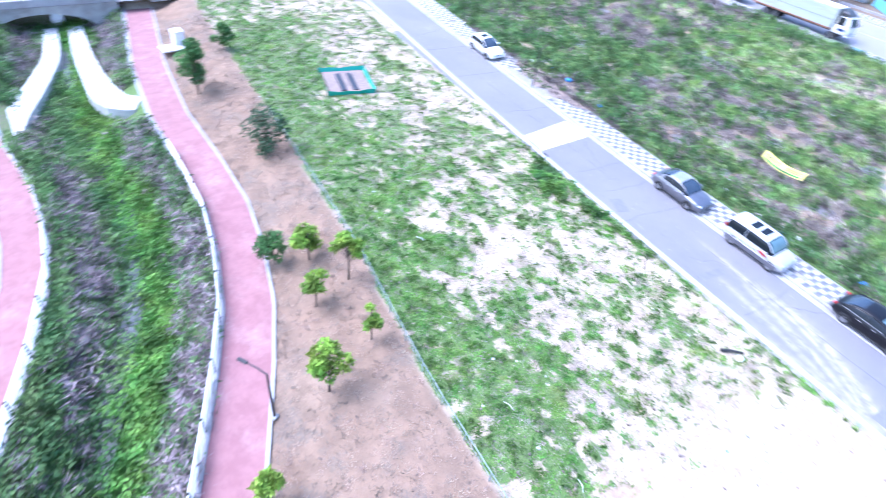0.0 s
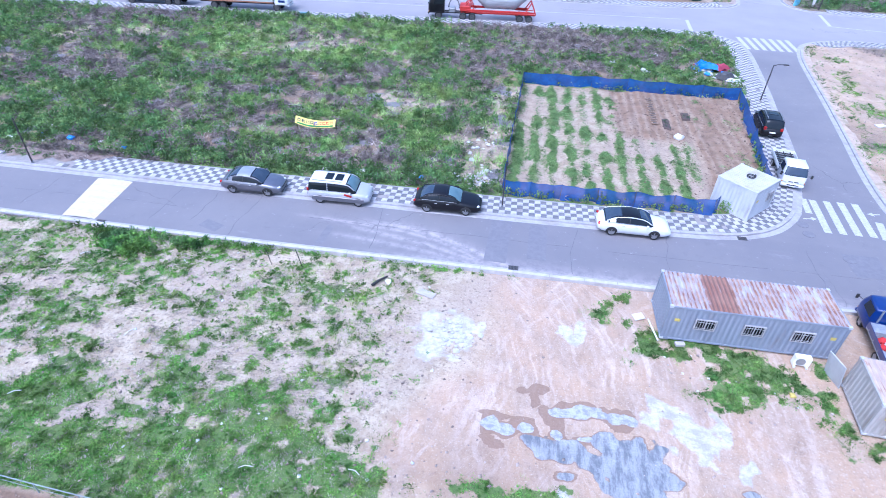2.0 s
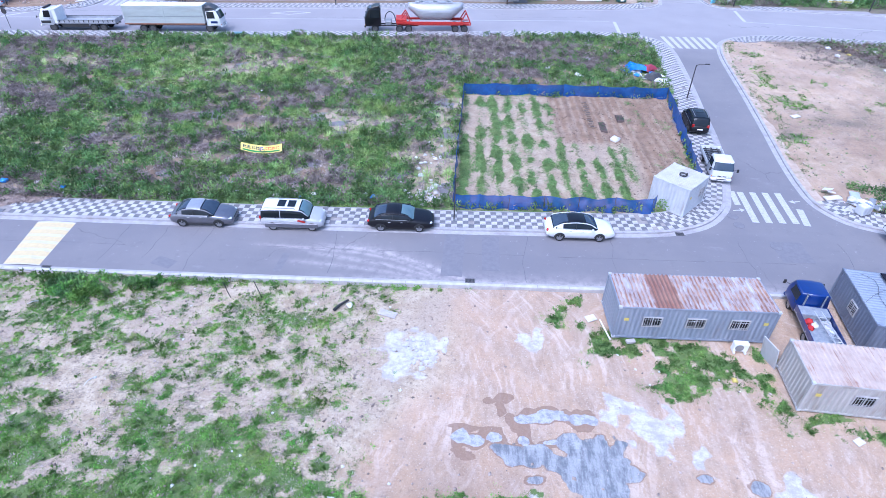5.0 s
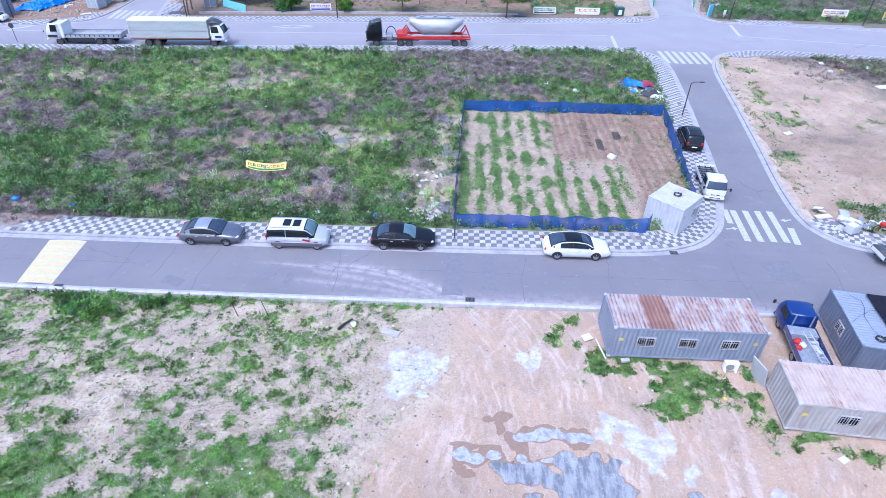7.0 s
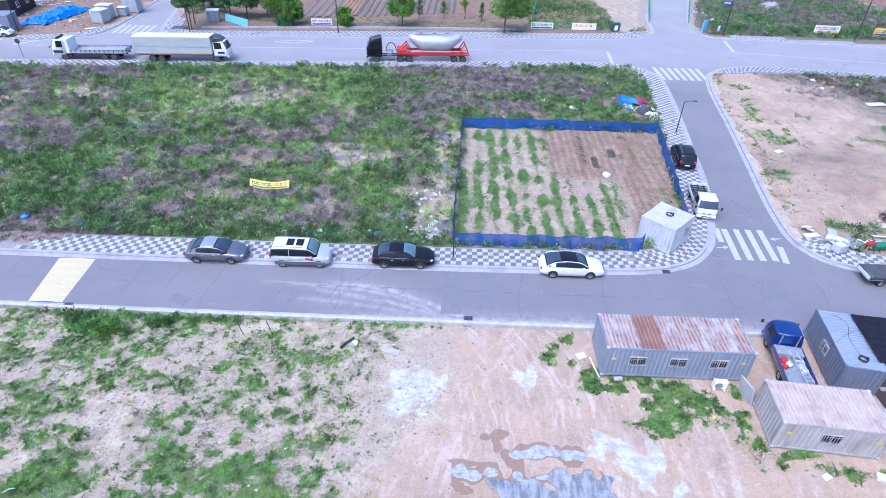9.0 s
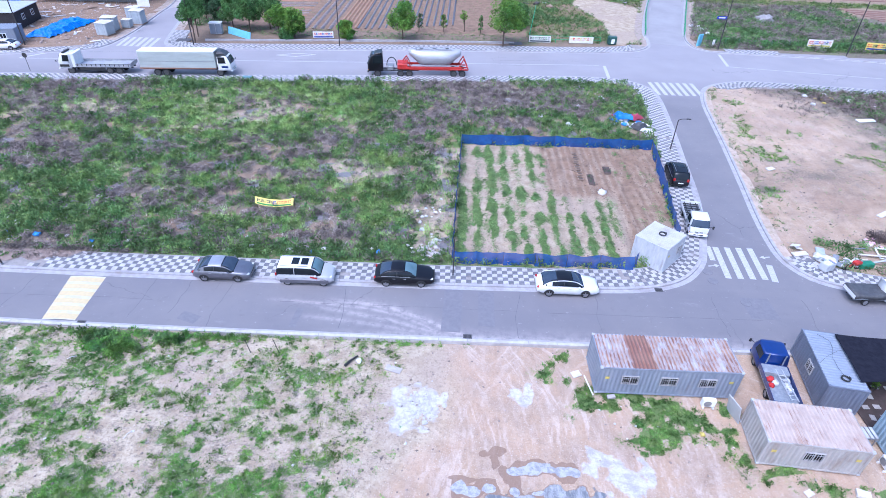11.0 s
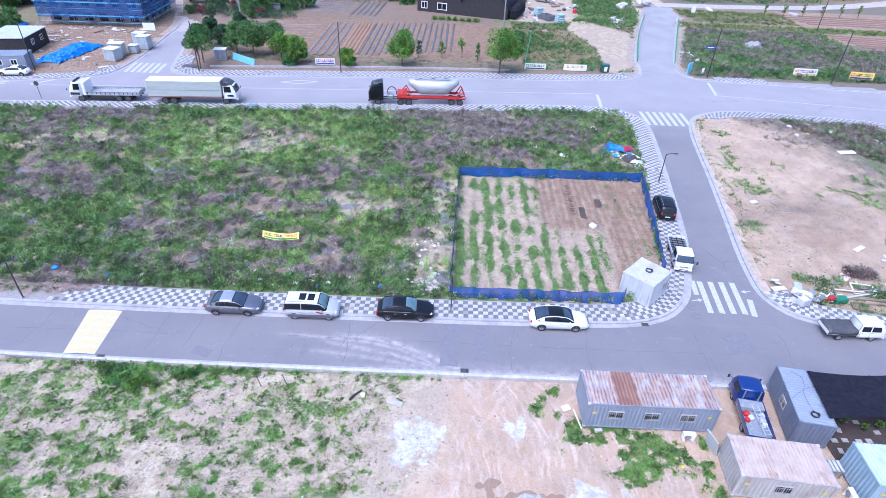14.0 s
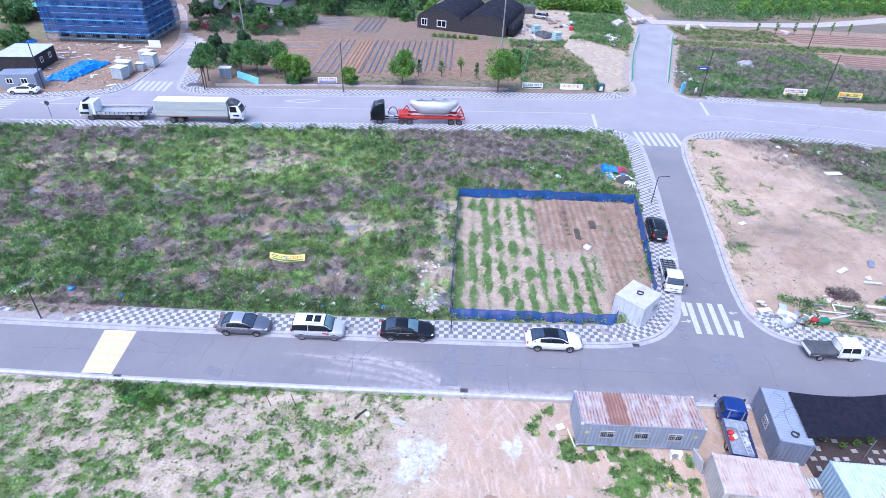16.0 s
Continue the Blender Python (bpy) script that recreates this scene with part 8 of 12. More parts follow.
# young trees on the brown bank
def bank_z(x, y):
    return float(surface_z(np.array([x]), np.array([y]))[0])


for k, (x, y, h, r, mt, cnt, clear) in enumerate(((-46.9, -21.0, 4.7, 1.6, "leaf_dark", 1000, 0.14), (-53.0, -17.2, 2.4, 1.1, "leaf_dark", 500, 0.2), (-35.6, -18.9, 3.7, 1.75, "leaf_conifer", 420, 0.1), (-25.0, -21.75, 2.4, 0.95, "leaf_dark", 300, 0.25), (-24.1, -20.0, 2.8, 1.0, "leaf_bright", 340, 0.35), (-21.3, -18.75, 3.4, 0.95, "leaf_bright", 330, 0.42), (-20.6, -20.9, 2.9, 0.78, "leaf_bright", 230, 0.38), (-16.9, -19.4, 2.5, 0.6, "leaf_bright", 180, 0.48), (-15.35, -22.3, 3.6, 1.05, "leaf_bright", 380, 0.45), (-11.4, -26.3, 3.0, 0.85, "leaf_bright", 260, 0.3))):
    tree("young leafy tree on the bare brown bank" if mt != "leaf_conifer" else "young dark green conifer on the brown bank", pose(x, y, bank_z(x, y), 0, 0, k * 40), h, r, 300 + k, M["leaf_young" if mt == "leaf_bright" else mt], cnt * 3, 0.19, clear, group="young trees on the bank")
for k, (x, y, h) in enumerate(((-18.3, -23.4, 1.6), (-39.0, -20.6, 1.2), (-31.1, -20.3, 1.3))):
    sh = thing("bare_sapling", "thin bare sapling on the brown bank", "sapling", pose(x, y, bank_z(x, y)))
    tw = Build()
    rnd = random.Random(k)
    tw.tube([(0, 0, -0.1), (0.05, 0, h)], 0.02, 5, 0.008)
    for q in range(7):
        a = rnd.uniform(0, 6.28)
        z = h * rnd.uniform(0.3, 0.9)
        tw.tube([(0.02, 0, z), (0.35 * math.cos(a), 0.35 * math.sin(a), z + 0.3)], 0.008, 4, 0.003)
    part("stem", tw, M["bark"], sh)


# ---- north of the wide road: building site ----
M["net_scaffold"] = mesh_cloth("blue_scaffold_net", (0.01, 0.055, 0.24), (0.03, 0.12, 0.36), 0.45)
M["net_scaffold_light"] = mesh_cloth("pale_blue_scaffold_net", (0.14, 0.4, 0.62), (0.2, 0.5, 0.7), 0.25)
M["raw_wall"] = surf("raw_concrete_wall", (0.25, 0.25, 0.26), (0.19, 0.19, 0.2), 0.6, 0.9, stain=(0.14, 0.13, 0.13), stain_amount=0.4)
sb = thing("scaffolded_building", "unfinished building wrapped in blue scaffold netting", "building", pose(-66.0, 92.2, 0.1, 0, 0, 2.0))
BW, BD, BH, FL = 21.5, 17.0, 11.4, 2.8
part("wall", Build().box((-BW / 2, BD / 2 + 1.0, BH / 2), (BW - 2.4, BD - 2.0, BH), 0.05), M["raw_wall"], sb)
for f in range(4):
    part("floor_slab", Build().box((-BW / 2, BD / 2 + 0.9, f * FL + 2.7), (BW - 2.0, BD - 1.8, 0.22), 0.02), M["concrete"], sb)
    for k in range(6):
        w = part("window", Build().box((-2.8 - k * 3.2, 1.98, f * FL + 1.5), (1.7, 0.12, 1.4), 0.01), M["glass"], sb)
        part("window_frame", Build().box((-2.8 - k * 3.2, 1.95, f * FL + 0.74), (1.9, 0.14, 0.1), 0.01), M["concrete"], w)
    for k in range(4):
        part("window", Build().box((-1.18, 4.0 + k * 3.4, f * FL + 1.5), (0.12, 1.6, 1.4), 0.01), M["glass"], sb)
bays = 9
for k in range(bays + 1):
    x = -BW + BW * k / bays
    for yy in (0.0, 0.9):
        part("standard", Build().tube([(x, yy, 0), (x, yy, BH + 0.8)], 0.045, 5), M["steel"], sb, "scaffold pole")
for k in range(8):
    y = BD * k / 7
    part("standard", Build().tube([(0, y, 0), (0, y, BH + 0.8)], 0.045, 5), M["steel"], sb, "scaffold pole")
    part("standard", Build().tube([(-BW, y, 0), (-BW, y, BH + 0.8)], 0.045, 5), M["steel"], sb, "scaffold pole")
rnd = random.Random(12)
for f in range(9):
    z = 1.0 + f * 1.28
    if z > BH + 0.6:
        break
    part("ledger", Build().tube([(-BW - 0.3, -0.05, z), (0.3, -0.05, z)], 0.05, 5), M["net_scaffold_light"], sb, "pale scaffold tube")
    part("ledger", Build().tube([(0.05, -0.3, z), (0.05, BD, z)], 0.05, 5), M["net_scaffold_light"], sb, "pale scaffold tube")
for f in range(4):
    z = 2.2 + f * 2.56
    part("walkway", Build().box((-BW / 2, 0.45, z), (BW, 0.8, 0.06), 0.01), M["steel"], sb)
    part("walkway", Build().box((-0.4, BD / 2, z), (0.7, BD, 0.06), 0.01), M["steel"], sb)
    part("net_hem", Build().box((-BW / 2, -0.1, z + 0.06), (BW + 0.2, 0.04, 0.22), 0.01), M["net_scaffold_light"], sb, "pale blue folded hem")
    part("net_hem", Build().box((0.1, BD / 2, z + 0.06), (0.04, BD, 0.22), 0.01), M["net_scaffold_light"], sb, "pale blue folded hem")
    z0, z1 = z - (1.0 if f else 0.4), z + 2.56 - 0.9
    if f == 3:
        z1 = BH + 0.7
    for k in range(bays):
        xa, xb = -BW + BW * k / bays, -BW + BW * (k + 1) / bays
        rows = [[(xa + (xb - xa) * i / 4, -0.08 - 0.1 * math.sin(math.pi * i / 4) * math.sin(2.2 * v + k), z0 + (z1 - z0) * v) for v in (0, 0.5, 1)] for i in range(5)]
        part("net_panel", Build().loft(rows, cap=False, closed=False), M["net_scaffold"], sb, flat=False)
    for k in range(7):
        ya, yb = BD * k / 7, BD * (k + 1) / 7
        rows = [[(0.08 + 0.1 * math.sin(math.pi * i / 4) * math.sin(2.2 * v + k), ya + (yb - ya) * i / 4, z0 + (z1 - z0) * v) for v in (0, 0.5, 1)] for i in range(5)]
        part("net_panel", Build().loft(rows, cap=False, closed=False), M["net_scaffold"], sb, flat=False)
        rows = [[(-BW - 0.08, ya + (yb - ya) * i / 4, z0 + (z1 - z0) * v) for v in (1, 0.5, 0)] for i in range(5)]
        part("net_panel", Build().loft(rows, cap=False, closed=False), M["net_scaffold"], sb, flat=False)


def shed(name, label, m, L, W, H, wall, roof, windows=(), overhang=0.2, category="shed", pitch=0.0):
    t = thing(name, label, category, m)
    part("wall", Build().box((0, 0, H / 2), (L, W, H), 0.03), wall, t)
    b = Build()
    if pitch:
        for s in (-1, 1):
            b.add([(-L / 2 - overhang, 0, H + pitch), (L / 2 + overhang, 0, H + pitch), (L / 2 + overhang, s * (W / 2 + overhang), H - 0.1), (-L / 2 - overhang, s * (W / 2 + overhang), H - 0.1)] + [(-L / 2 - overhang, 0, H + pitch - 0.12), (L / 2 + overhang, 0, H + pitch - 0.12), (L / 2 + overhang, s * (W / 2 + overhang), H - 0.22), (-L / 2 - overhang, s * (W / 2 + overhang), H - 0.22)], [(0, 1, 2, 3), (4, 7, 6, 5), (2, 6, 7, 3), (0, 3, 7, 4), (1, 5, 6, 2)])
    else:
        b.box((0, 0, H + 0.06), (L + 2 * overhang, W + 2 * overhang, 0.14), 0.03)
        n = int(L / 0.5)
        for k in range(n):
            part("roof_rib", Build().box((-L / 2 + (k + 0.5) * L / n, 0, H + 0.145), (0.07, W + overhang, 0.05)), roof, t)
    part("roof", b, roof, t)
    for side, at, z, w, h in windows:
        mm = {"s": pose(at, -W / 2 - 0.01, z), "e": pose(L / 2 + 0.01, at, z, 0, 0, 90), "w": pose(-L / 2 - 0.01, at, z, 0, 0, 90)}[side]
        wn_ = part("window", Build().box((0, 0, 0), (w, 0.05, h), 0.01), M["glass"], t, m=mm)
        fr = Build()
        for q in (-1, 1):
            fr.box((0, 0, q * h / 2), (w + 0.14, 0.09, 0.09), 0.01)
            fr.box((q * w / 2, 0, 0), (0.09, 0.09, h), 0.01)
        fr.box((0, 0, 0), (0.06, 0.09, h))
        part("window_frame", fr, M["white_plain"], wn_, "white window frame")
    return t


M["wall_black"] = surf("black_shed_wall", (0.02, 0.018, 0.022), (0.035, 0.03, 0.035), 2.0, 0.7)
M["roof_white"] = surf("white_sheet_roof", (0.6, 0.62, 0.64), (0.5, 0.52, 0.54), 1.0, 0.5, stain=(0.35, 0.36, 0.38), stain_amount=0.3)
M["tarp_blue"] = surf("bright_blue_tarpaulin", (0.012, 0.13, 0.5), (0.03, 0.21, 0.6), 1.5, 0.4, bump=0.8, bump_scale=3)
M["roof_mint"] = surf("mint_sheet_roof", (0.3, 0.62, 0.5), (0.24, 0.52, 0.42), 1.0, 0.5)
shed("site_office", "black site office with a pale sheet roof", pose(-81.2, 74.8, 0.1, 0, 0, 8), 6.6, 8.4, 2.9, M["wall_black"], M["roof_white"], (("e", -1.5, 1.7, 0.9, 0.9), ("e", 1.8, 1.7, 0.9, 0.9)))
shed("site_cabin", "grey-blue site cabin with two windows beside the road", pose(-75.0, 63.6, 0.1, 0, 0, 12), 5.6, 3.2, 2.5, M["c_grey"], M["roof_slate"], (("s", -1.2, 1.5, 0.9, 0.8), ("s", 1.0, 1.5, 0.9, 0.8)), overhang=0.05)
shed("site_shed", "low shed with a mint green roof", pose(-102, 112, 0.1, 0, 0, 30), 9, 6, 3.0, M["wall_black"], M["roof_mint"], ())


def crumpled_sheet(w, h, seed, nx=22, ny=16, amp=0.45, edge=0.2):
    rs = np.random.RandomState(seed)
    vs, fs = [], []
    for j in range(ny + 1):
        for i in range(nx + 1):
            u, v = i / nx, j / ny
            x, y = (u - 0.5) * w, (v - 0.5) * h
            k = max(0.0, min(u, 1 - u, v, 1 - v) * 6)
            z = amp * min(1, k) * (0.35 + float(fbm(x + seed * 9, y, 1.6, 200 + seed % 40))) + 0.06
            vs.append((x + edge * (float(vnoise(x, y, 1.1, 300)) - 0.5) * 4, y + edge * (float(vnoise(x, y, 1.3, 310)) - 0.5) * 4, z + amp * 0.55 * abs(float(vnoise(x + 0.6 * y, y - 0.3 * x, 0.8, 320)) - 0.5) + amp * 0.3 * (float(vnoise(x, y, 0.35, 330)) - 0.5)))
    for j in range(ny):
        for i in range(nx):
            a = j * (nx + 1) + i
            fs.append((a, a + 1, a + nx + 2, a + nx + 1))
    return Build().add(vs, fs)


solid("tarpaulin", crumpled_sheet(4.6, 12.5, 3, 34, 64, amp=0.8), M["tarp_blue"], "crumpled bright blue tarpaulin over heaped material", "tarpaulin", m=pose(-70.9, 73.0, 0.12, 0, 0, -6))
solid("tarpaulin", crumpled_sheet(5.0, 3.4, 7, amp=0.6), M["tarp_blue"], "crumpled blue tarpaulin beside the scaffolded building", "tarpaulin", m=pose(-92.5, 90.0, 0.12, 0, 0, 20))
M["foam"] = surf("pale_foam_wrap", (0.42, 0.46, 0.49), (0.34, 0.38, 0.41), 1.2, 0.6)
M["board_pale"] = surf("pale_board", (0.66, 0.63, 0.6), (0.54, 0.5, 0.47), 2.0, 0.8, stain=(0.36, 0.31, 0.28), stain_amount=0.3)
M["timber"] = surf("weathered_timber", (0.3, 0.21, 0.15), (0.23, 0.165, 0.12), 4.0, 0.85, stretch=(0.3, 3, 3))
rnd = random.Random(21)
for k, (x, y, w, d, h) in enumerate(((-61.6, 70.2, 2.6, 2.6, 2.3), (-61.9, 72.9, 2.4, 2.2, 2.5), (-60.2, 75.0, 1.8, 1.8, 1.5), (-59.6, 78.0, 2.6, 2.4, 2.6), (-61.6, 80.6, 2.6, 2.2, 2.4), (-64.2, 75.8, 2.2, 2.0, 1.6))):
    pk = thing("wrapped_pallet", "pallet of pale wrapped boxes on the building site", "pallet", pose(x, y, 0.14, 0, 0, rnd.uniform(-14, 14)), "wrapped pallets on the site")
    w, d, h = 0.85 * w, 0.85 * d, 0.85 * h
    part("pallet_base", Build().box((0, 0, 0.07), (w, d, 0.14), 0.02), M["timber"], pk)
    for q in (-0.25, 0.28):
        part("strap", Build().box((q * w, 0, 0.14 + h / 2), (0.06, d * 0.97, h + 0.02), 0.01), M["steel"], pk, "dull packing strap")
    part("load", Build().box((0, 0, 0.14 + h / 2), (w * 0.96, d * 0.96, h), 0.08), M["foam"], pk, "pale wrapped load")
    part("cover", crumpled_sheet(w * 1.08, d * 1.08, 60 + k, 8, 8, 0.12, 0.05), M["board_pale"], pk, "pale sheet laid over the load", m=pose(0, 0, h + 0.1))


def board(x, y, L, W, deg, mat, label, z=0.12, name="board", thick=0.05, tilt=0.0):
    return solid(name, Build().box((0, 0, thick / 2), (L, W, thick), 0.008), mat, label, name, m=pose(x, y, z, 0, tilt, deg))


for k in range(64):
    x, y = rnd.uniform(-82, -61), rnd.uniform(66, 92) if k % 2 else rnd.uniform(80, 92)
    if (x + 70.6) ** 2 / 9 + (y - 73) ** 2 / 40 < 1:
        continue
    mt = rnd.choice(("board_pale", "timber", "board_pale", "c_pale", "timber"))
    board(x, y, rnd.uniform(0.5, 2.6), rnd.uniform(0.15, 0.9), rnd.uniform(0, 180), M[mt], "loose %s board on the site soil" % ("pale" if mt != "timber" else "weathered timber"), 0.14 + rnd.uniform(0, 0.1))
for x, y in ((-70.0, 66.5), (-67.0, 67.5)):
    board(x, y, 2.4, 0.9, rnd.uniform(0, 180), M["timber"], "light timber board beside the tarpaulin", 0.16)
board(-64.5, 90.6, 2.4, 0.1, 4, M["white_plain"], "white notice panel standing before the scaffold", 0.2, "panel", 1.5)

# ---- poles along the wide road ----
M["pole_concrete"] = surf("concrete_pole", (0.27, 0.26, 0.255), (0.21, 0.2, 0.2), 2.0, 0.85)


def utility_pole(m, h, label, mat="pole", arms=1, r=0.13):
    t = thing("utility_pole", label, "utility pole", m, "poles along the wide road")
    part("shaft", Build().tube([(0, 0, -0.2), (0, 0, h)], r, 10, r * 0.7), M[mat], t)
    for k in range(arms):
        part("cross_arm", Build().box((0, 0, h - 0.4 - 0.6 * k), (1.2, 0.09, 0.09), 0.01), M["steel"], t)
        for s in (-0.5, 0.5):
            part("insulator", Build().tube([(s, 0, h - 0.36 - 0.6 * k), (s, 0, h - 0.16 - 0.6 * k)], 0.05, 8), M["white_plain"], t)
    return t


for x, y, h, mt, arms, r in ((-71.1, 62.8, 7.8, "pole", 0, 0.1), (-45.0, 66.2, 8.2, "pole", 0, 0.1), (-21.0, 68.4, 8.5, "pole", 0, 0.1), (9.6, 101.6, 11.5, "pole_concrete", 1, 0.17), (45.4, 74.4, 8.8, "pole", 0, 0.1), (67.8, 73.6, 9.0, "pole", 0, 0.1), (-47.5, 97.5, 11.0, "pole_concrete", 1, 0.17), (87.3, 115.6, 8.0, "pole", 0, 0.1)):
    up_ = utility_pole(pose(x, y, 0.1, 0, 0, 20 if x != 45.4 else 0), h, "tall slim %s pole" % ("dark metal" if mt == "pole" else "grey concrete"), mt, arms, r)
    if x == 45.4:
        sign_pole = up_

# ---- trees and gardens between the side roads ----
GROVE = ((-45.2, 67.4, 6.4, 2.0, 0, 0.5), (-46.0, 71.0, 6.2, 2.0, 0, 0.4), (-48.6, 82.0, 4.8, 1.7, 2, 0.2), (-45.0, 79.0, 4.6, 1.8, 2, 0.15), (-41.8, 76.8, 5.4, 2.2, 0, 0.25), (-38.4, 75.6, 6.0, 2.7, 0, 0.25), (-35.2, 77.4, 6.0, 2.4, 0, 0.25), (-32.8, 74.2, 5.2, 2.0, 1, 0.2), (-29.6, 72.6, 4.6, 2.2, 1, 0.15), (-30.6, 71.6, 1.8, 1.5, 0, 0.1), (-20.4, 72.6, 2.9, 1.6, 1, 0.2), (-10.7, 73.4, 5.8, 2.8, 1, 0.28), (6.9, 71.6, 7.2, 3.4, 1, 0.25), (-8.2, 79.5, 3.4, 0.8, 2, 0.2), (-3.6, 79.8, 3.2, 0.75, 1, 0.25), (0.2, 80.4, 3.8, 0.85, 1, 0.25), (3.2, 79.6, 3.0, 0.6, 0, 0.2), (10.6, 84.0, 3.2, 1.8, 0, 0.1), (11.6, 90.0, 3.0, 1.6, 0, 0.1), (-51.5, 91.0, 3.6, 1.4, 2, 0.15), (-45.5, 91.0, 4.2, 1.5, 2, 0.2))
for k, (x, y, h, r, mt, clear) in enumerate(GROVE):
    h, r = h * 1.1, r * (1.12 if mt < 2 else 1.1)
    clear = min(0.55, clear + 0.12) if h > 4 else clear
    tree(("dark broad-leaved roadside tree", "bright green roadside tree", "slim dark garden conifer")[mt], pose(x, y, 0.1, 0, 0, 37 * k), h, r, 500 + k, M[("leaf_dark", "leaf_bright", "leaf_conifer")[mt]], int(1900 + 1150 * r) if r > 1.15 else 260, 0.24, clear, group="trees along the wide road")
M["leaf_pink"] = leaf("pink_azalea", (0.4, 0.05, 0.12), (0.3, 0.06, 0.1), (0.09, 0.12, 0.04))


def bush(x, y, r, h, mat, seed, label, count=260, size=0.24):
    t = thing("bush", label, "bush", pose(x, y, 0.1, 0, 0, seed * 31))
    st = Build()
    rnd = random.Random(seed)
    lobes = []
    for k in range(5):
        a = rnd.uniform(0, 6.28)
        d = r * rnd.uniform(0.1, 0.6)
        lobes.append((d * math.cos(a), d * math.sin(a), h * rnd.uniform(0.35, 0.7), r * rnd.uniform(0.4, 0.6)))
        st.tube([(0, 0, -0.05), (lobes[-1][0], lobes[-1][1], lobes[-1][2])], 0.03, 5, 0.012)
    part("stem", st, M["bark"], t)
    v, f = leaf_cloud(lobes, count, size, seed)
    v[:, 2] = np.maximum(v[:, 2], 0.03)
    o = new("foliage", numpy_mesh("foliage", v, f, mat))
    o.parent = t
    return t


rnd = random.Random(5)
for k in range(16):
    mt, lb = rnd.choice((("leaf_pink", "pink flowering shrub in the house garden"), ("leaf_conifer", "dark clipped shrub in the house garden"), ("leaf_dark", "dark green shrub in the house garden")))
    bush(rnd.uniform(-63, -46), rnd.uniform(104, 119), rnd.uniform(0.9, 2.0), rnd.uniform(1.0, 2.2), M[mt], 700 + k, lb, 330, 0.34)
for k in range(7):
    x = -6 + k * 1.6
    bush(x, 110.4 - 0.1 * x, 1.0, 0.9, M["leaf_bright"], 740 + k, "bright green garden shrub before the black tent", 200, 0.24)

# house with a dark tiled roof
M["roof_tile"] = surf("dark_roof_tiles", (0.06, 0.06, 0.075), (0.09, 0.09, 0.1), 3.0, 0.6, bump=0.5, bump_scale=4)
M["plaster"] = surf("pale_plaster", (0.55, 0.52, 0.5), (0.47, 0.44, 0.42), 1.0, 0.85, stain=(0.33, 0.3, 0.28), stain_amount=0.3)
hs = shed("house", "pale house with a dark tiled gable roof", pose(-52.5, 131.0, 0.1, 0, 0, -22), 15, 8, 3.2, M["plaster"], M["roof_tile"], (("s", -4, 1.6, 1.4, 1.2), ("s", 0, 1.6, 1.4, 1.2), ("s", 4, 1.6, 1.4, 1.2)), 1.0, "house", 2.6)
gt = shed("gate_house", "timber gate with a dark tiled roof", pose(-62.0, 122.5, 0.1, 0, 0, -30), 6, 3, 2.6, M["timber"], M["roof_tile"], (), 0.8, "gate", 1.4)
wl_ = thing("garden_wall", "stone garden wall capped with dark tiles", "wall", pose(-50.5, 116.5, 0.1, 0, 0, -24))
part("masonry", Build().box((0, 0, 0.7), (16, 0.4, 1.4), 0.05), M["raw_wall"], wl_)
part("coping", Build().box((0, 0, 1.5), (16.2, 0.8, 0.2), 0.06), M["roof_tile"], wl_, "dark tile coping")

# garden kerb, cabinet and leaning board on the corner
gw = thing("low_wall", "low pale concrete wall behind the far pavement", "wall", pose(0, 0, 0), kind="structure")
part("coping", Build().ribbon([(-44, 68.6), (-34, 69.6), (-21, 71.2), (-8, 72.4), (9, 73.4)], 0, 0.3, -0.1, 0.42), M["kerb"], gw)
uc = thing("utility_cabinet", "grey utility cabinet with a pale lid on the corner", "utility cabinet", pose(-43.6, 73.4, 0.1, 0, 0, 8))
part("case", Build().box((0, 0, 0.95), (2.0, 1.3, 1.8), 0.04), M["c_pale"], uc)
part("lid", Build().box((0, 0, 1.9), (2.2, 1.5, 0.12), 0.04), M["white_plain"], uc)
for s in (-0.5, 0.5):
    part("door", Build().box((s, -0.665, 0.95), (0.92, 0.03, 1.6), 0.01), M["c_grey"], uc)
M["sky_board"] = surf("sky_blue_board", (0.2, 0.5, 0.68), (0.16, 0.42, 0.6), 1.5, 0.5)
solid("sign_board", Build().box((0, 0, 0.6), (6.2, 0.08, 1.2), 0.02), M["sky_board"], "long sky-blue board leaning by the trees", "board", m=pose(-39.2, 71.8, 0.15, -14, 0, -36))
solid("ground_hatch", Build().box((0, 0, 0.05), (2.4, 1.6, 0.12), 0.02), M["iron"], "dark ground hatch on the corner", "hatch", m=pose(-47.6, 68.6, 0.1, 0, 0, 6))
solid("ground_hatch", Build().box((0, 0, 0.05), (2.4, 1.6, 0.12), 0.02), M["iron"], "dark ground hatch beside the tree", "hatch", m=pose(9.2, 73.6, 0.1, 0, 0, 3))

# vegetable rows under film, and bare ridges
M["film"] = surf("dull_black_film", (0.085, 0.085, 0.1), (0.14, 0.13, 0.14), 2.5, 0.4, stain=(0.27, 0.2, 0.17), stain_scale=1.2, stain_amount=0.45)
M["film_torn"] = surf("torn_soil_covered_film", (0.2, 0.165, 0.155), (0.13, 0.115, 0.12), 1.4, 0.7, stain=(0.33, 0.24, 0.19), stain_scale=0.9, stain_amount=0.6)
M["ridge"] = surf("reddish_ridge_soil", (0.33, 0.19, 0.115), (0.26, 0.15, 0.095), 2.0, 0.95, bump=0.5, bump_scale=6, stain=(0.36, 0.26, 0.2), stain_amount=0.35)


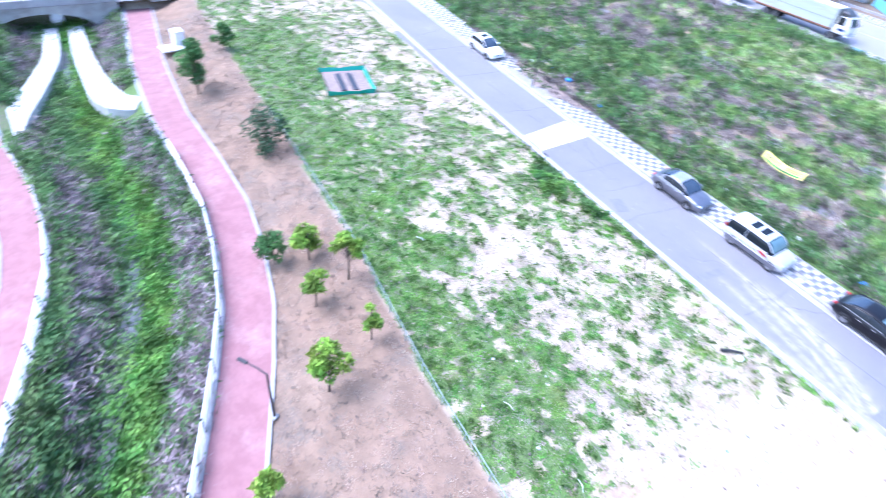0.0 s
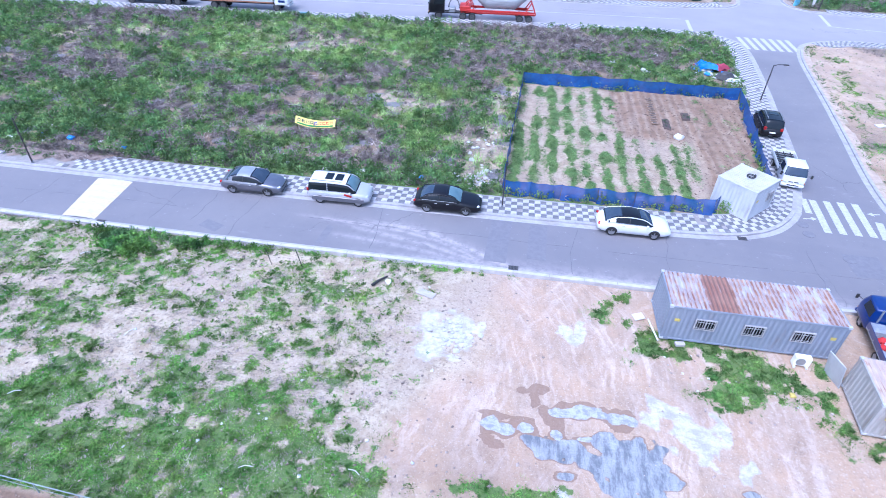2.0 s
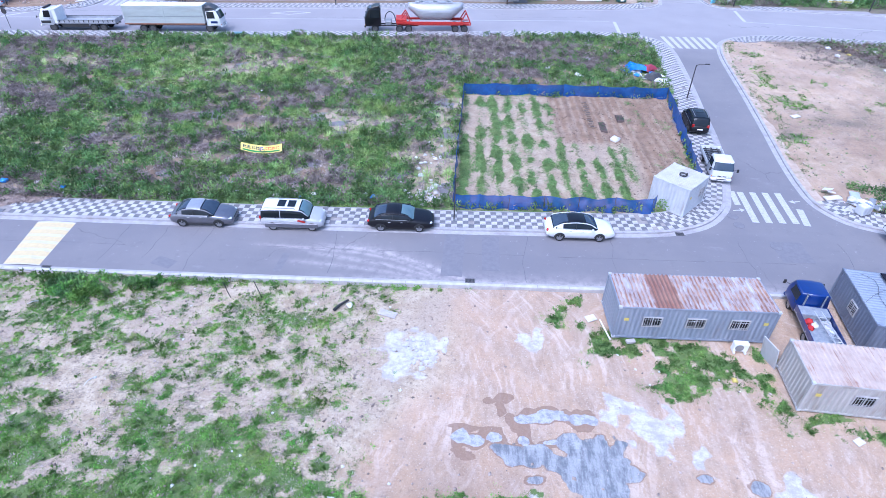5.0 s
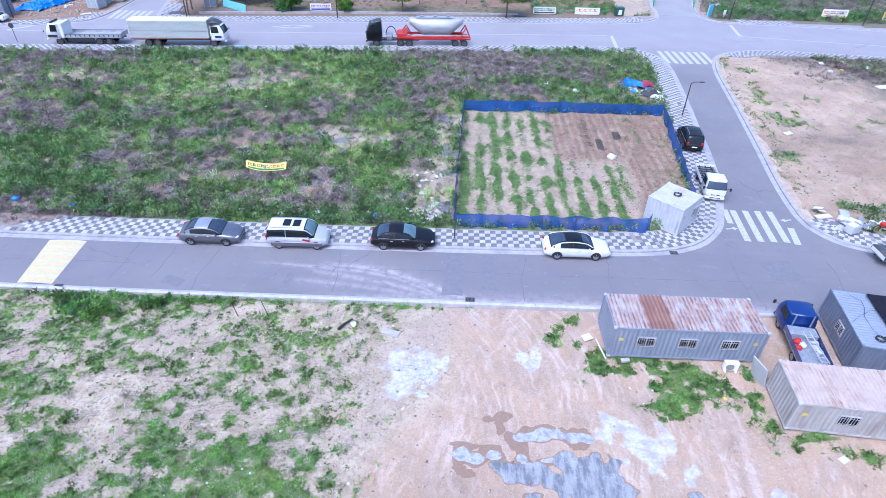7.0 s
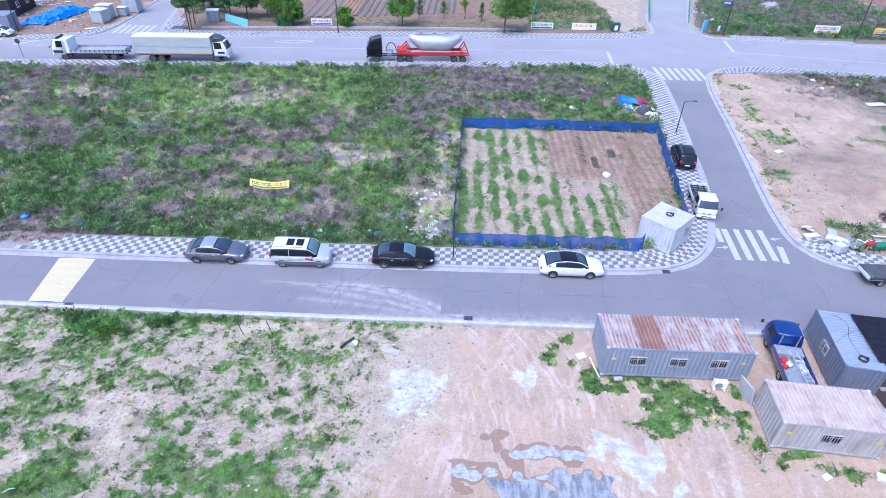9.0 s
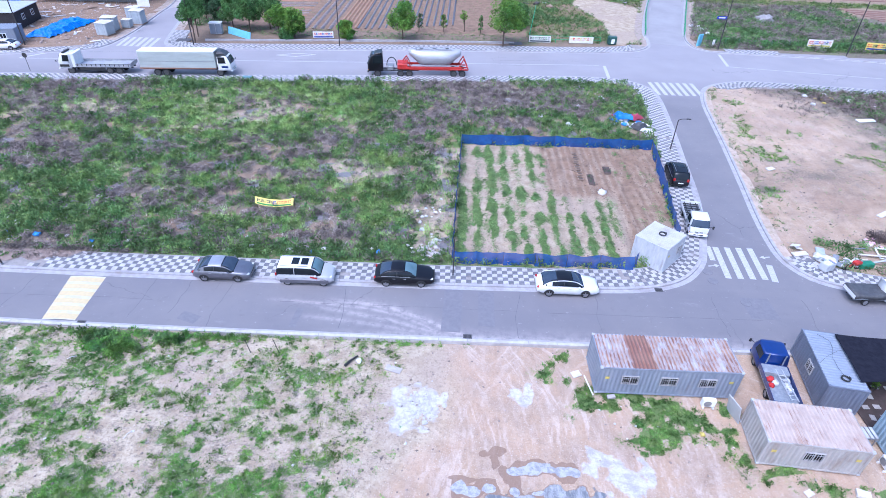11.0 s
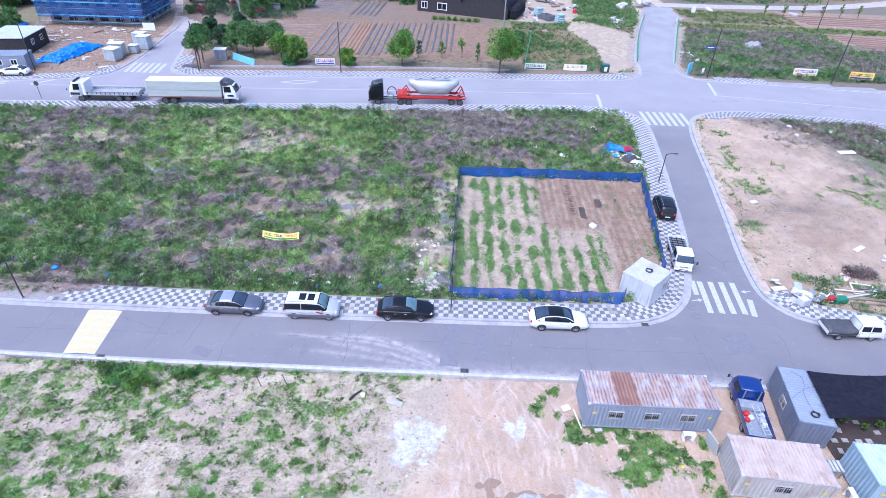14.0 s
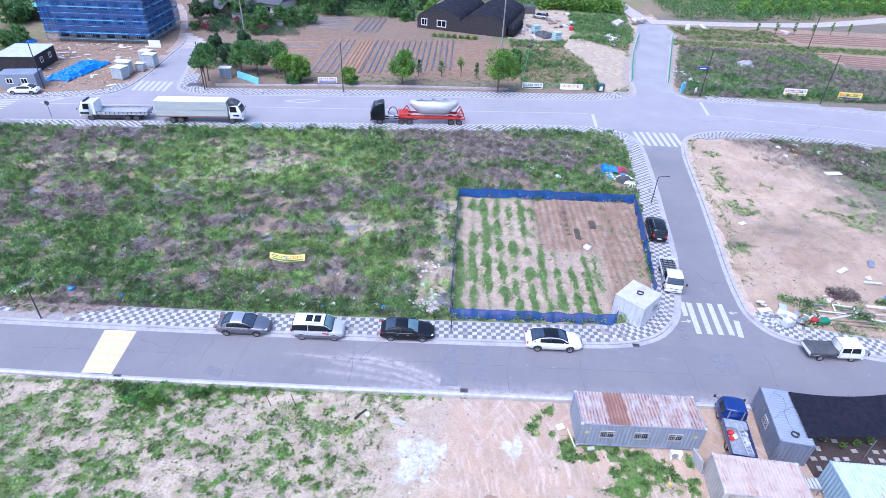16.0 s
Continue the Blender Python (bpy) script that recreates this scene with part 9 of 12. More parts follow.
def ridge(a, c, w, h, mat, name, label):
    a, c = Vector(a), Vector(c)
    t = (c - a).normalized()
    n = Vector((-t.y, t.x))
    rows = []
    k = max(2, int((c - a).length / 2.0))
    for i in range(k + 1):
        p = a.lerp(c, i / k)
        hh = h * (0.85 + 0.3 * float(vnoise(p.x, p.y, 1.7, 400)))
        ww = w * (0.9 + 0.2 * float(vnoise(p.x, p.y, 1.3, 410)))
        rows.append([(*(p + n * d * ww), z) for d, z in ((-0.5, 0.02), (-0.32, 0.1 + hh * 0.8), (0, 0.1 + hh), (0.32, 0.1 + hh * 0.8), (0.5, 0.02))])
    return solid(name, Build().loft(rows, cap=False, closed=False), mat, label, "ridge", group="ridges in the gardens", flat=False)


for k in range(15):
    x = -19.6 + k * 1.26
    ridge((x + 0.1 * (k % 2), 79.8 + 0.4 * max(0, k - 2)), (x + 0.5, 104.6 + 0.18 * k), 0.5, 0.2, M["film"], "planting_ridge", "long crop row under dull black film")
for k in range(4):
    ridge((-29.2 + k * 1.5, 78.5), (-28.9 + k * 1.5, 104.0), 0.8, 0.2, M["film_torn"], "planting_ridge", "crop row under torn soil-covered film")
for k in range(5):
    ridge((-23.4 + k * 0.82, 79.0 + 0.2 * k), (-22.8 + k * 0.82, 104.2), 0.6, 0.2, M["ridge"], "soil_ridge", "bare reddish soil ridge")
for k in range(8):
    y = 87.0 + k * 2.2
    ridge((-34.0 - 1.15 * k, y), (-31.0, y + 1.2), 0.7, 0.18, M["film_torn"] if k % 3 else M["ridge"], "planting_ridge", "short crop row across the garden")
for k in range(6):
    ridge((-38.5, 115.5 + k * 2.2), (-27.5, 115.8 + k * 2.2), 0.7, 0.16, M["film"], "planting_ridge", "short crop row across the upper garden")
for k in range(5):
    ridge((-26.0 + k * 1.4, 112.5), (-25.0 + k * 1.4, 127.5), 0.7, 0.16, M["film"], "planting_ridge", "crop row in the upper garden")

# black net-covered greenhouse with two vaults
gh = thing("net_greenhouse", "black net-covered greenhouse with two low vaults", "greenhouse", pose(0.3, 116.4, 0.1, 0, 0, -17))
M["net_roof"] = surf("black_greenhouse_net", (0.014, 0.014, 0.02), (0.022, 0.022, 0.03), 1.0, 0.9, spec=0.1, stain=(0.06, 0.06, 0.075), stain_amount=0.4)
DEPTH = 24
for v in (-1, 1):
    rows = []
    for j in range(9):
        y = DEPTH * j / 8
        rows.append([(v * 5.7 + 5.7 * math.cos(math.pi * (1 - i / 12)), y, 2.3 + 2.4 * math.sin(math.pi * i / 12) + 0.08 * math.sin(j * 1.7 + i)) for i in range(13)])
    part("vault", Build().loft(rows, cap=False, closed=False), M["net_roof"], gh, flat=False)
    fr = [(v * 5.7 - 5.7, 0, 0), (v * 5.7 + 5.7, 0, 0)] + [(v * 5.7 + 5.7 * math.cos(math.pi * i / 12), 0, 2.3 + 2.4 * math.sin(math.pi * i / 12)) for i in range(13)]
    part("front_wall", Build().add(fr, [tuple(range(len(fr)))]), M["wall_black"], gh)
    part("hoop", Build().tube([(v * 5.7 + 5.75 * math.cos(math.pi * i / 12), -0.05, 2.32 + 2.4 * math.sin(math.pi * i / 12)) for i in range(13)], 0.06, 6), M["plastic_black"], gh)
for s in (-11.4, 11.4):
    part("side_wall", Build().box((s, DEPTH / 2, 1.15), (0.15, DEPTH, 2.3)), M["wall_black"], gh)
for x, w in ((-9.6, 1.3), (-5.0, 2.2)):
    wn_ = part("window", Build().box((x, -0.06, 1.6), (w, 0.08, 1.4), 0.02), M["glass"], gh)
    fr = Build()
    for q in (-1, 1):
        fr.box((x, -0.1, 1.6 + q * 0.75), (w + 0.3, 0.1, 0.16), 0.02)
        fr.box((x + q * (w / 2 + 0.06), -0.1, 1.6), (0.16, 0.1, 1.5), 0.02)
    fr.box((x, -0.1, 1.6), (0.1, 0.1, 1.5))
    part("window_frame", fr, M["white_plain"], wn_, "white window frame")
for k in range(4):
    y0 = 3.5 + k * 4.2
    pts = [(0.1, 0), (0.5, 0.22), (0.9, 0.12), (0.98, 0), (0.9, -0.12), (0.5, -0.22)]
    lp = Build()
    a0 = math.pi * 0.93
    vs = []
    for u, d in pts:
        an = a0 - u * 0.95 * (0.5 + 0.12 * k)
        vs.append((-5.7 + 5.82 * math.cos(an), y0 + d * 5 + u * 3.5, 2.36 + 2.46 * math.sin(an)))
    part("pale_patch", lp.add(vs, [tuple(range(6))]), M["white_plain"], gh, "pale leaf-shaped patch of cloth")
part("dark_skirt", Build().box((12.6, 6, 1.3), (2.2, 10, 2.6), 0.5), M["net_roof"], gh, "sagging dark side net")

# yard stacks and wrapped heaps
M["stone_dull"] = surf("dull_brown_scrap", (0.2, 0.16, 0.14), (0.13, 0.1, 0.09), 2.0, 0.9)
M["paper_grey"] = surf("grubby_pale_sheet", (0.55, 0.52, 0.51), (0.36, 0.32, 0.3), 1.5, 0.7, bump=0.5, bump_scale=4)
M["bale_wrap"] = surf("pale_green_wrap", (0.36, 0.47, 0.48), (0.28, 0.38, 0.4), 1.5, 0.45, stretch=(0.3, 0.3, 3))
for k, (x, y) in enumerate(((19.5, 119.5), (23.9, 113.0))):
    bl = thing("wrapped_stack", "stack of sacks wrapped in pale green film", "stack", pose(x, y, 0.12, 0, 0, 25))
    for j in range(5):
        part("sack_layer", Build().box((0.05 * math.sin(5 * j + k), 0.05 * math.cos(4 * j), 0.2 + 0.4 * j), (2.1 - 0.06 * j, 1.9 - 0.05 * j, 0.42), 0.15), M["bale_wrap"], bl)
solid("tarpaulin", crumpled_sheet(3.6, 4.6, 11, amp=0.9), M["tarp_dark"], "black tarpaulin over a heap in the yard", "tarpaulin", m=pose(21.6, 116.4, 0.1, 0, 0, 30))
for k, (x, y, r) in enumerate(((43.4, 132.0, 1.3), (49.4, 136.8, 1.1), (51.6, 137.6, 1.1))):
    solid("crate_heap", lump(r, 40 + k, 0.9, 3), M["paper_grey"], "grubby pale sheet tied over a heap of crates", "heap", flat=False, m=pose(x, y, 0.6))
for k, (x, y, L, W, h, mt, lb, nm) in enumerate(((20.5, 143.5, 3.0, 2.6, 2.0, "tarp_dark", "dark covered stand in the farm yard", "covered_stand"), (16.8, 139.0, 2.4, 1.6, 1.2, "c_pale", "pale crate stack in the farm yard", "crate_stack"), (25.5, 131.0, 2.8, 0.9, 0.5, "timber", "timber stack in the farm yard", "timber_stack"), (15.3, 121.5, 2.0, 1.0, 0.5, "board_pale", "pale boards in the farm yard", "board_stack"), (29.5, 124.5, 1.3, 0.9, 1.0, "red_paint", "red drum crate in the yard", "crate"), (67.8, 134.6, 4.2, 1.0, 0.5, "board_pale", "long pale covered stack beside the lane", "board_stack"), (62.0, 130.4, 0.4, 1.2, 1.6, "white_plain", "white leaning panel beside the lane", "panel"), (89.4, 131.8, 2.6, 1.4, 0.7, "paper_grey", "pale wrapped stack beside the field", "stack"))):
    solid(nm, Build().box((0, 0, h / 2), (L, W, h), 0.12), M[mt], lb, nm.replace("_", " "), m=pose(x, y, 0.1, 0, 0, 17 * k))

for k in range(46):
    x, y = (rnd.uniform(13, 20), rnd.uniform(103, 142)) if k % 2 else (rnd.uniform(24, 37), rnd.uniform(126, 146))
    mt = rnd.choice(("board_pale", "timber", "tarp_dark", "foam", "paper_grey", "pot", "c_pale", "stone_dull"))
    if rnd.random() < 0.5:
        solid("junk_bundle", lump(rnd.uniform(0.35, 0.9), k + 70.3, 0.6, 2), M[mt], "bundled junk lying about the farm yard", "junk", flat=False, m=pose(x, y, 0.15, 0, 0, k * 29))
    else:
        board(x, y, rnd.uniform(0.8, 2.6), rnd.uniform(0.3, 1.0), rnd.uniform(0, 180), M[mt], "loose board lying about the farm yard", 0.16, "board", rnd.uniform(0.08, 0.5))

# banners, bins and fences along the wide road
banner("white banner with dark print on the fence", (11.7, 74.6), (15.6, 74.7), 1.35, 1.1, M["banner_white"], [M["ink_dark"], M["ink_green"]], 0.03, 0.05, second=M["ink_dark"])
banner("white banner with red and yellow print on the fence", (18.9, 74.9), (23.2, 75.0), 1.35, 1.1, M["banner_white"], [M["banner_yellow"], M["ink_red"]], 0.03, 0.05)
banner("pink and white banner on the garden edge", (-26.2, 71.9), (-22.7, 72.3), 1.45, 1.1, M["banner_white"], [M["ink_red"], M["ink_blue"], M["ink_red"]], 0.03, 0.05, second=M["ink_blue"])
banner("white banner with red and blue print on the scrub fence", (62.0, 76.6), (66.3, 76.4), 1.9, 1.3, M["banner_white"], [M["ink_red"], M["ink_red"], M["ink_blue"], M["ink_blue"]], 0.04, 0.05, second=M["banner_yellow"])
banner("yellow banner with red and dark print on the scrub fence", (72.0, 75.8), (76.2, 75.3), 1.9, 1.3, M["banner_yellow"], [M["ink_red"], M["ink_red"], M["ink_dark"], M["ink_dark"]], 0.04, 0.05, second=M["ink_blue"])
bn = thing("clothes_bin", "dark green collection bin with a pale flap", "bin", pose(26.6, 75.2, 0.12, 0, 0, 6))
part("case", Build().box((0, 0, 0.75), (1.5, 1.0, 1.4), 0.12), surf("dark_green_bin_paint", (0.02, 0.07, 0.06), (0.03, 0.09, 0.075), 3.0, 0.5), bn)
part("flap", Build().box((0, -0.52, 0.65), (0.6, 0.04, 0.8), 0.01), M["white_plain"], bn)
solid("sign_board", Build().box((0, 0, 1.0), (1.3, 0.25, 2.0), 0.04), M["sky_board"], "sky-blue standing sign at the lane corner", "sign", m=pose(42.6, 76.4, 0.12, 0, 0, 40))
solid("panel", Build().box((0, 0, 0.6), (0.5, 0.1, 1.3), 0.02), M["white_plain"], "white post panel at the roadside", "panel", m=pose(45.0, 76.0, 0.12, 0, 0, 20))
rs_ = part("sign_plate", Build().box((-1.0, -0.15, 5.4), (1.7, 0.06, 0.5), 0.02), M["ink_blue"], sign_pole, "blue street name plate")
part("print_bar", Build().box((-1.0, -0.185, 5.4), (1.1, 0.01, 0.16)), M["white_plain"], rs_)
part("bracket", Build().box((-0.1, -0.1, 5.4), (0.3, 0.05, 0.08)), M["steel"], rs_)
M["green_rail"] = surf("green_fence_paint", (0.05, 0.36, 0.14), (0.04, 0.3, 0.12), 3.0, 0.5)


def mesh_fence(line, h, label, mat, step=2.0, bars=3, posts_only=False):
    t = thing("fence", label, "fence", pose(0, 0, 0))
    ln = refine(line, step)
    for p in ln:
        part("post", Build().tube([(*p, 0.0), (*p, 0.1 + h)], 0.045, 6), mat, t)
    if not posts_only:
        for k in range(bars):
            part("rail", Build().tube([(*p, 0.15 + h * (k + 1) / bars) for p in ln], 0.04, 5), mat, t)
    return t


mesh_fence([(34.6, 82.5), (40.0, 102), (46.6, 121.6)], 1.1, "green guard fence along the lane", M["green_rail"], 2.5, 4)
mesh_fence([(42.0, 82.6), (46.2, 95), (54.9, 120.3)], 1.1, "green guard fence along the lane", M["green_rail"], 2.5, 4)
mesh_fence([(11.7, 74.8), (15.4, 97.9)], 1.4, "thin green fence beside the garden", M["green_rail"], 2.4, 2)
mesh_fence([(11.7, 74.8), (24.5, 75.1)], 1.2, "thin green roadside fence", M["green_rail"], 2.4, 2)
mesh_fence([(46, 77.5), (62, 76.6), (80, 74.8), (95, 72)], 1.2, "thin green fence posts along the scrub", M["green_wire"], 2.4, 2, True)
# the lane beyond, and boulders
M["lane"] = surf("pale_lane_concrete", (0.46, 0.41, 0.385), (0.37, 0.325, 0.3), 0.8, 0.9, stain=(0.24, 0.21, 0.2), stain_amount=0.4)
ln_ = refine([(54, 139), (62, 139.5), (80, 140.5), (105, 145), (135, 158), (170, 180)], 4)
solid("lane", Build().ribbon(ln_, -2.6, 2.6, -0.2, 0.2), M["lane"], "pale concrete farm lane", "lane", kind="structure")
solid("lane", Build().ribbon(refine([(53, 141), (52, 155), (50, 185), (46, 230)], 5), -2.4, 2.4, -0.2, 0.19), M["lane"], "pale farm lane leading away", "lane", kind="structure")
solid("lane", Build().ribbon(refine([(-57.2, 92), (-58.9, 98), (-62.5, 106.5), (-69, 117), (-78, 132), (-86, 144)], 3), -2.3, 2.3, -0.2, 0.035), M["lane"], "pale concrete lane beside the scaffolded building", "lane", kind="structure")
M["lane_grey"] = surf("worn_lane_surface", (0.33, 0.315, 0.32), (0.28, 0.265, 0.27), 0.12, 0.9, stain=(0.36, 0.34, 0.33), stain_scale=0.1, stain_amount=0.3)
solid("lane", Build().ribbon(refine([(37.4, 76.5), (38.9, 84), (43.0, 98), (51.4, 122), (58.5, 138), (61.0, 141)], 3), -3.2, 3.2, -0.2, 0.012), M["lane_grey"], "worn pale lane between the green fences", "lane", kind="structure")
M["stone"] = surf("grey_boulder", (0.33, 0.31, 0.31), (0.25, 0.235, 0.235), 2.0, 0.9, bump=0.5, bump_scale=6)
solid("boulder", lump(1.7, 61, 0.6, 3), M["stone"], "pale grey boulder in the scrub", "boulder", flat=False, m=pose(63.6, 97.0, 0.3))
for k in range(40):
    rx, ry = 38.7 + rnd.gauss(0, 1.2), 118.5 + rnd.gauss(0, 4.0)
    solid("rubble_block", lump(rnd.uniform(0.25, 0.65), k + 20.5, 0.5, 2), M["stone" if k % 3 else "board_pale"], "grey broken concrete dumped beside the yard", "rubble", flat=False, m=pose(rx, ry, 0.15, 0, 0, k * 37))
M["field_row"] = surf("brown_field_ridge", (0.22, 0.13, 0.1), (0.17, 0.1, 0.08), 1.0, 0.95)
for k in range(6):
    ridge((87 + 0.6 * k, 111.0 - 2.0 * k), (122, 106.5 - 2.2 * k), 1.0, 0.18, M["field_row"], "soil_ridge", "long brown soil ridge in the far field")
for k in range(5):
    ridge((84 + 1.2 * k, 132.0 - 2.3 * k), (128, 130 - 2.4 * k), 1.2, 0.18, M["field_row"], "soil_ridge", "long brown soil ridge in the far field")

# woods and orchard far off
rnd = random.Random(33)
SPOTS = [(-104 + rnd.uniform(-9, 6), 96 + 5.5 * k + rnd.uniform(-2, 2), rnd.uniform(6, 9), rnd.uniform(2.6, 3.8), 0) for k in range(9)]
SPOTS += [(-50 + 2.3 * k + rnd.uniform(-1, 1), 112 + 1.2 * k + rnd.uniform(-3, 3), rnd.uniform(3.5, 6), rnd.uniform(1.8, 2.8), rnd.choice((0, 0, 2))) for k in range(6)]
SPOTS += [(-66 + 3.2 * k, 121 + rnd.uniform(-3, 4) - 0.6 * k, rnd.uniform(3.5, 6), rnd.uniform(1.8, 2.6), rnd.choice((0, 2))) for k in range(6)]
SPOTS += [(-96 + rnd.uniform(-4, 4), 82 + 4 * k, rnd.uniform(3, 5), rnd.uniform(1.6, 2.4), 0) for k in range(3)]
SPOTS += [(-42 + 3.4 * k + rnd.uniform(-1, 1), 133 + rnd.uniform(-4, 8), rnd.uniform(6, 9), rnd.uniform(2.6, 3.6), rnd.choice((0, 0, 2))) for k in range(9)]
SPOTS += [(-14 + 3.0 * k + rnd.uniform(-1, 1), 128 + rnd.uniform(-6, 8) + 12 * (k > 0), rnd.uniform(3, 5), rnd.uniform(1.8, 2.6), rnd.choice((0, 1))) for k in range(3)]
SPOTS += [(-58 + 4 * k, 142 + rnd.uniform(-2, 6), rnd.uniform(6, 9), 3.4, 0) for k in range(4)]
for k, (x, y, h, r, mt) in enumerate(SPOTS):
    tree(("dense dark tree at the wood edge", "bright green garden tree", "tall dark conifer behind the house")[mt], pose(x, y, 0.1, 0, 0, 51 * k), h, r, 900 + k, M[("leaf_dark", "leaf_bright", "leaf_conifer")[mt]], int(500 + 420 * r), 0.42, 0.12, group="far trees")
first = None
for i in range(11):
    for j in range(7):
        x, y = 88 + i * 7.2 + (j % 2) * 3 + rnd.uniform(-0.8, 0.8), 156 + j * 7.5 + i * 1.7 + rnd.uniform(-0.8, 0.8)
        if first is None:
            first = tree("low spreading orchard tree in rows", pose(x, y, 0.1), 3.6, 3.0, 990, M["leaf_bright"], 620, 0.6, 0.2, group="orchard trees")
        else:
            copy_thing(first, pose(x, y, 0.1, 0, 0, rnd.uniform(0, 360)))
for k in range(14):
    copy_thing(first, pose(26 + 3.6 * (k % 7) + rnd.uniform(-0.5, 0.5), 150 + 7 * (k // 7) + rnd.uniform(-1, 1), 0.1, 0, 0, rnd.uniform(0, 360)))
for k in range(6):
    tree("thin staked young tree in the field", pose(80 + 5.5 * k, 128.5 + 0.9 * k, 0.1), 3.6, 0.7, 960 + k, M["leaf_bright"], 120, 0.3, 0.35, group="staked young trees")


# ---- litter and rubble ----
rnd = random.Random(77)
M["tarp_red"] = surf("red_tarpaulin", (0.36, 0.05, 0.09), (0.3, 0.04, 0.07), 2.0, 0.5)
M["paper"] = surf("white_litter", (0.66, 0.65, 0.65), (0.52, 0.51, 0.51), 6.0, 0.7)
M["blue_bag"] = surf("blue_plastic_bag", (0.05, 0.22, 0.62), (0.08, 0.3, 0.7), 4.0, 0.4)
M["pink_bag"] = surf("pink_white_bag", (0.7, 0.3, 0.4), (0.74, 0.68, 0.7), 2.0, 0.6)
M["rubble_stone"] = surf("pale_rubble", (0.52, 0.48, 0.46), (0.42, 0.38, 0.36), 3.0, 0.9, island=0.2)


def litter(x, y, r, mat, label, name="litter_bag", seed=0, squash=0.55):
    z = float(surface_z(np.array([x]), np.array([y]))[0])
    return solid(name, lump(r, seed + x, squash, 2), M[mat], label, name.replace("_", " "), flat=False, m=pose(x, y, z + r * 0.2, 0, 0, seed * 40))


WHITE = ((-2.6, 11.5), (-4.2, 14.3), (-4.5, 16.0), (-3.9, 12.8), (-8.0, 9.7), (-10.9, 9.1), (-28.5, 9.5), (-25.6, 9.3), (-31.1, 8.7), (-29.9, 9.0), (-23.0, 9.0), (-20.0, 8.9), (-13.5, 9.8), (-6.0, 22.3), (-5.0, 10.4), (-35, 17), (-22, 30), (-38, 36), (-3.5, 19.2), (-9.5, 13.0))
for k, (x, y) in enumerate(WHITE):
    litter(x, y, rnd.uniform(0.13, 0.28), "paper", "crumpled white plastic litter in the weeds", seed=k)
for k in range(34):
    x, y = rnd.uniform(-42, -2), 8.7 + abs(rnd.gauss(0, 2.2))
    litter(x, y, rnd.uniform(0.08, 0.24), rnd.choice(("paper", "white_bag", "board_pale", "rubble_stone")), "crumpled plastic litter beside the pavement", seed=k + 500)
for k, (x, y) in enumerate(((-28.8, 8.8), (-31.6, 9.4), (-7.3, 9.2), (-38.6, 9.6), (-36.5, 9.9), (-13.0, 9.1), (-39.5, 10.5))):
    litter(x, y, rnd.uniform(0.16, 0.3), "blue_bag", "crumpled blue plastic litter in the weeds", seed=k + 50)
for k in range(18):
    x, y = -3.4 + rnd.gauss(0, 0.9), rnd.uniform(9.2, 18.5)
    litter(x, y, rnd.uniform(0.07, 0.2), rnd.choice(("paper", "white_bag", "paper", "board_pale")), "crumpled pale litter beside the netting", seed=k + 700)
for k in range(44):
    x, y = -3.0 + rnd.gauss(0, 0.55), 10.0 + rnd.gauss(0, 0.9)
    litter(x, y, rnd.uniform(0.1, 0.22), "rubble_stone", "pale broken stone in a small heap", "rubble_stone", k)
for k in range(60):
    x, y = rnd.uniform(-46, -2), rnd.uniform(-17, -1.5)
    litter(x, y, rnd.uniform(0.04, 0.09), "paper", "small scrap of white litter on the field", "litter_scrap", k + 90, 0.35)
for k in range(8):
    x, y = rnd.uniform(6.5, 15), rnd.uniform(-8.5, -5.4)
    litter(x, y, rnd.uniform(0.04, 0.08), "paper", "small scrap of white litter in the grass", "litter_scrap", k + 130, 0.35)
litter(13.9, -7.6, 0.16, "warning_yellow", "small crumpled yellow litter in the grass", seed=3)
board(7.1, -3.3, 0.6, 0.5, 20, M["board_pale"], "pale board lying beside the container", 0.08, tilt=-6)
board(18.4, -11.2, 0.5, 0.35, 25, M["board_pale"], "pale board lying before the container", 0.05)
board(21.3, -11.2, 0.7, 0.45, -20, M["board_pale"], "pale block lying before the container", 0.05, thick=0.2)
board(-4.9, -3.4, 1.1, 0.5, -20, M["rubble_stone"], "pale flat stone on the sandy field", 0.0)
db = thing("broken_post", "charred broken post lying on the sandy field", "post", pose(-7.7, -2.9, 0.05, 0, 0, 48))
part("shaft", Build().tube([(-0.6, 0, 0.06), (-0.1, 0.05, 0.12), (0.5, -0.03, 0.2)], 0.1, 7, 0.06), M["plastic_black"], db)
part("end_piece", lump(0.2, 5, 0.5, 2), M["paper"], db, "pale broken end", m=pose(0.35, -0.32, 0.06))
for k, (x, y, d) in enumerate(((-26.0, -3.5, 30), (-19.6, -9.2, 70), (-10.5, -15.5, 15), (-6.0, -15.0, -20), (-22.5, -13.6, 30))):
    rod = thing("pipe_scrap", "pale scrap of pipe lying on the field", "pipe", pose(x, y, 0.06, 0, 0, d))
    part("tube", Build().tube([(-0.28, 0, 0.03), (0, 0.08, 0.04), (0.28, 0, 0.03)], 0.02, 6), M["paper"], rod)
pc = thing("drain_pipe", "white drain pipe lying beside the container", "pipe", pose(7.75, -4.2, 0.1, 0, 0, 100))
part("tube", Build().tube([(-0.8, 0, 0), (0.8, 0, 0)], 0.045, 8), M["white_plain"], pc)
board(9.0, -5.1, 0.5, 0.25, 10, M["rubble_stone"], "pale stones beside the container", 0.05, thick=0.15)

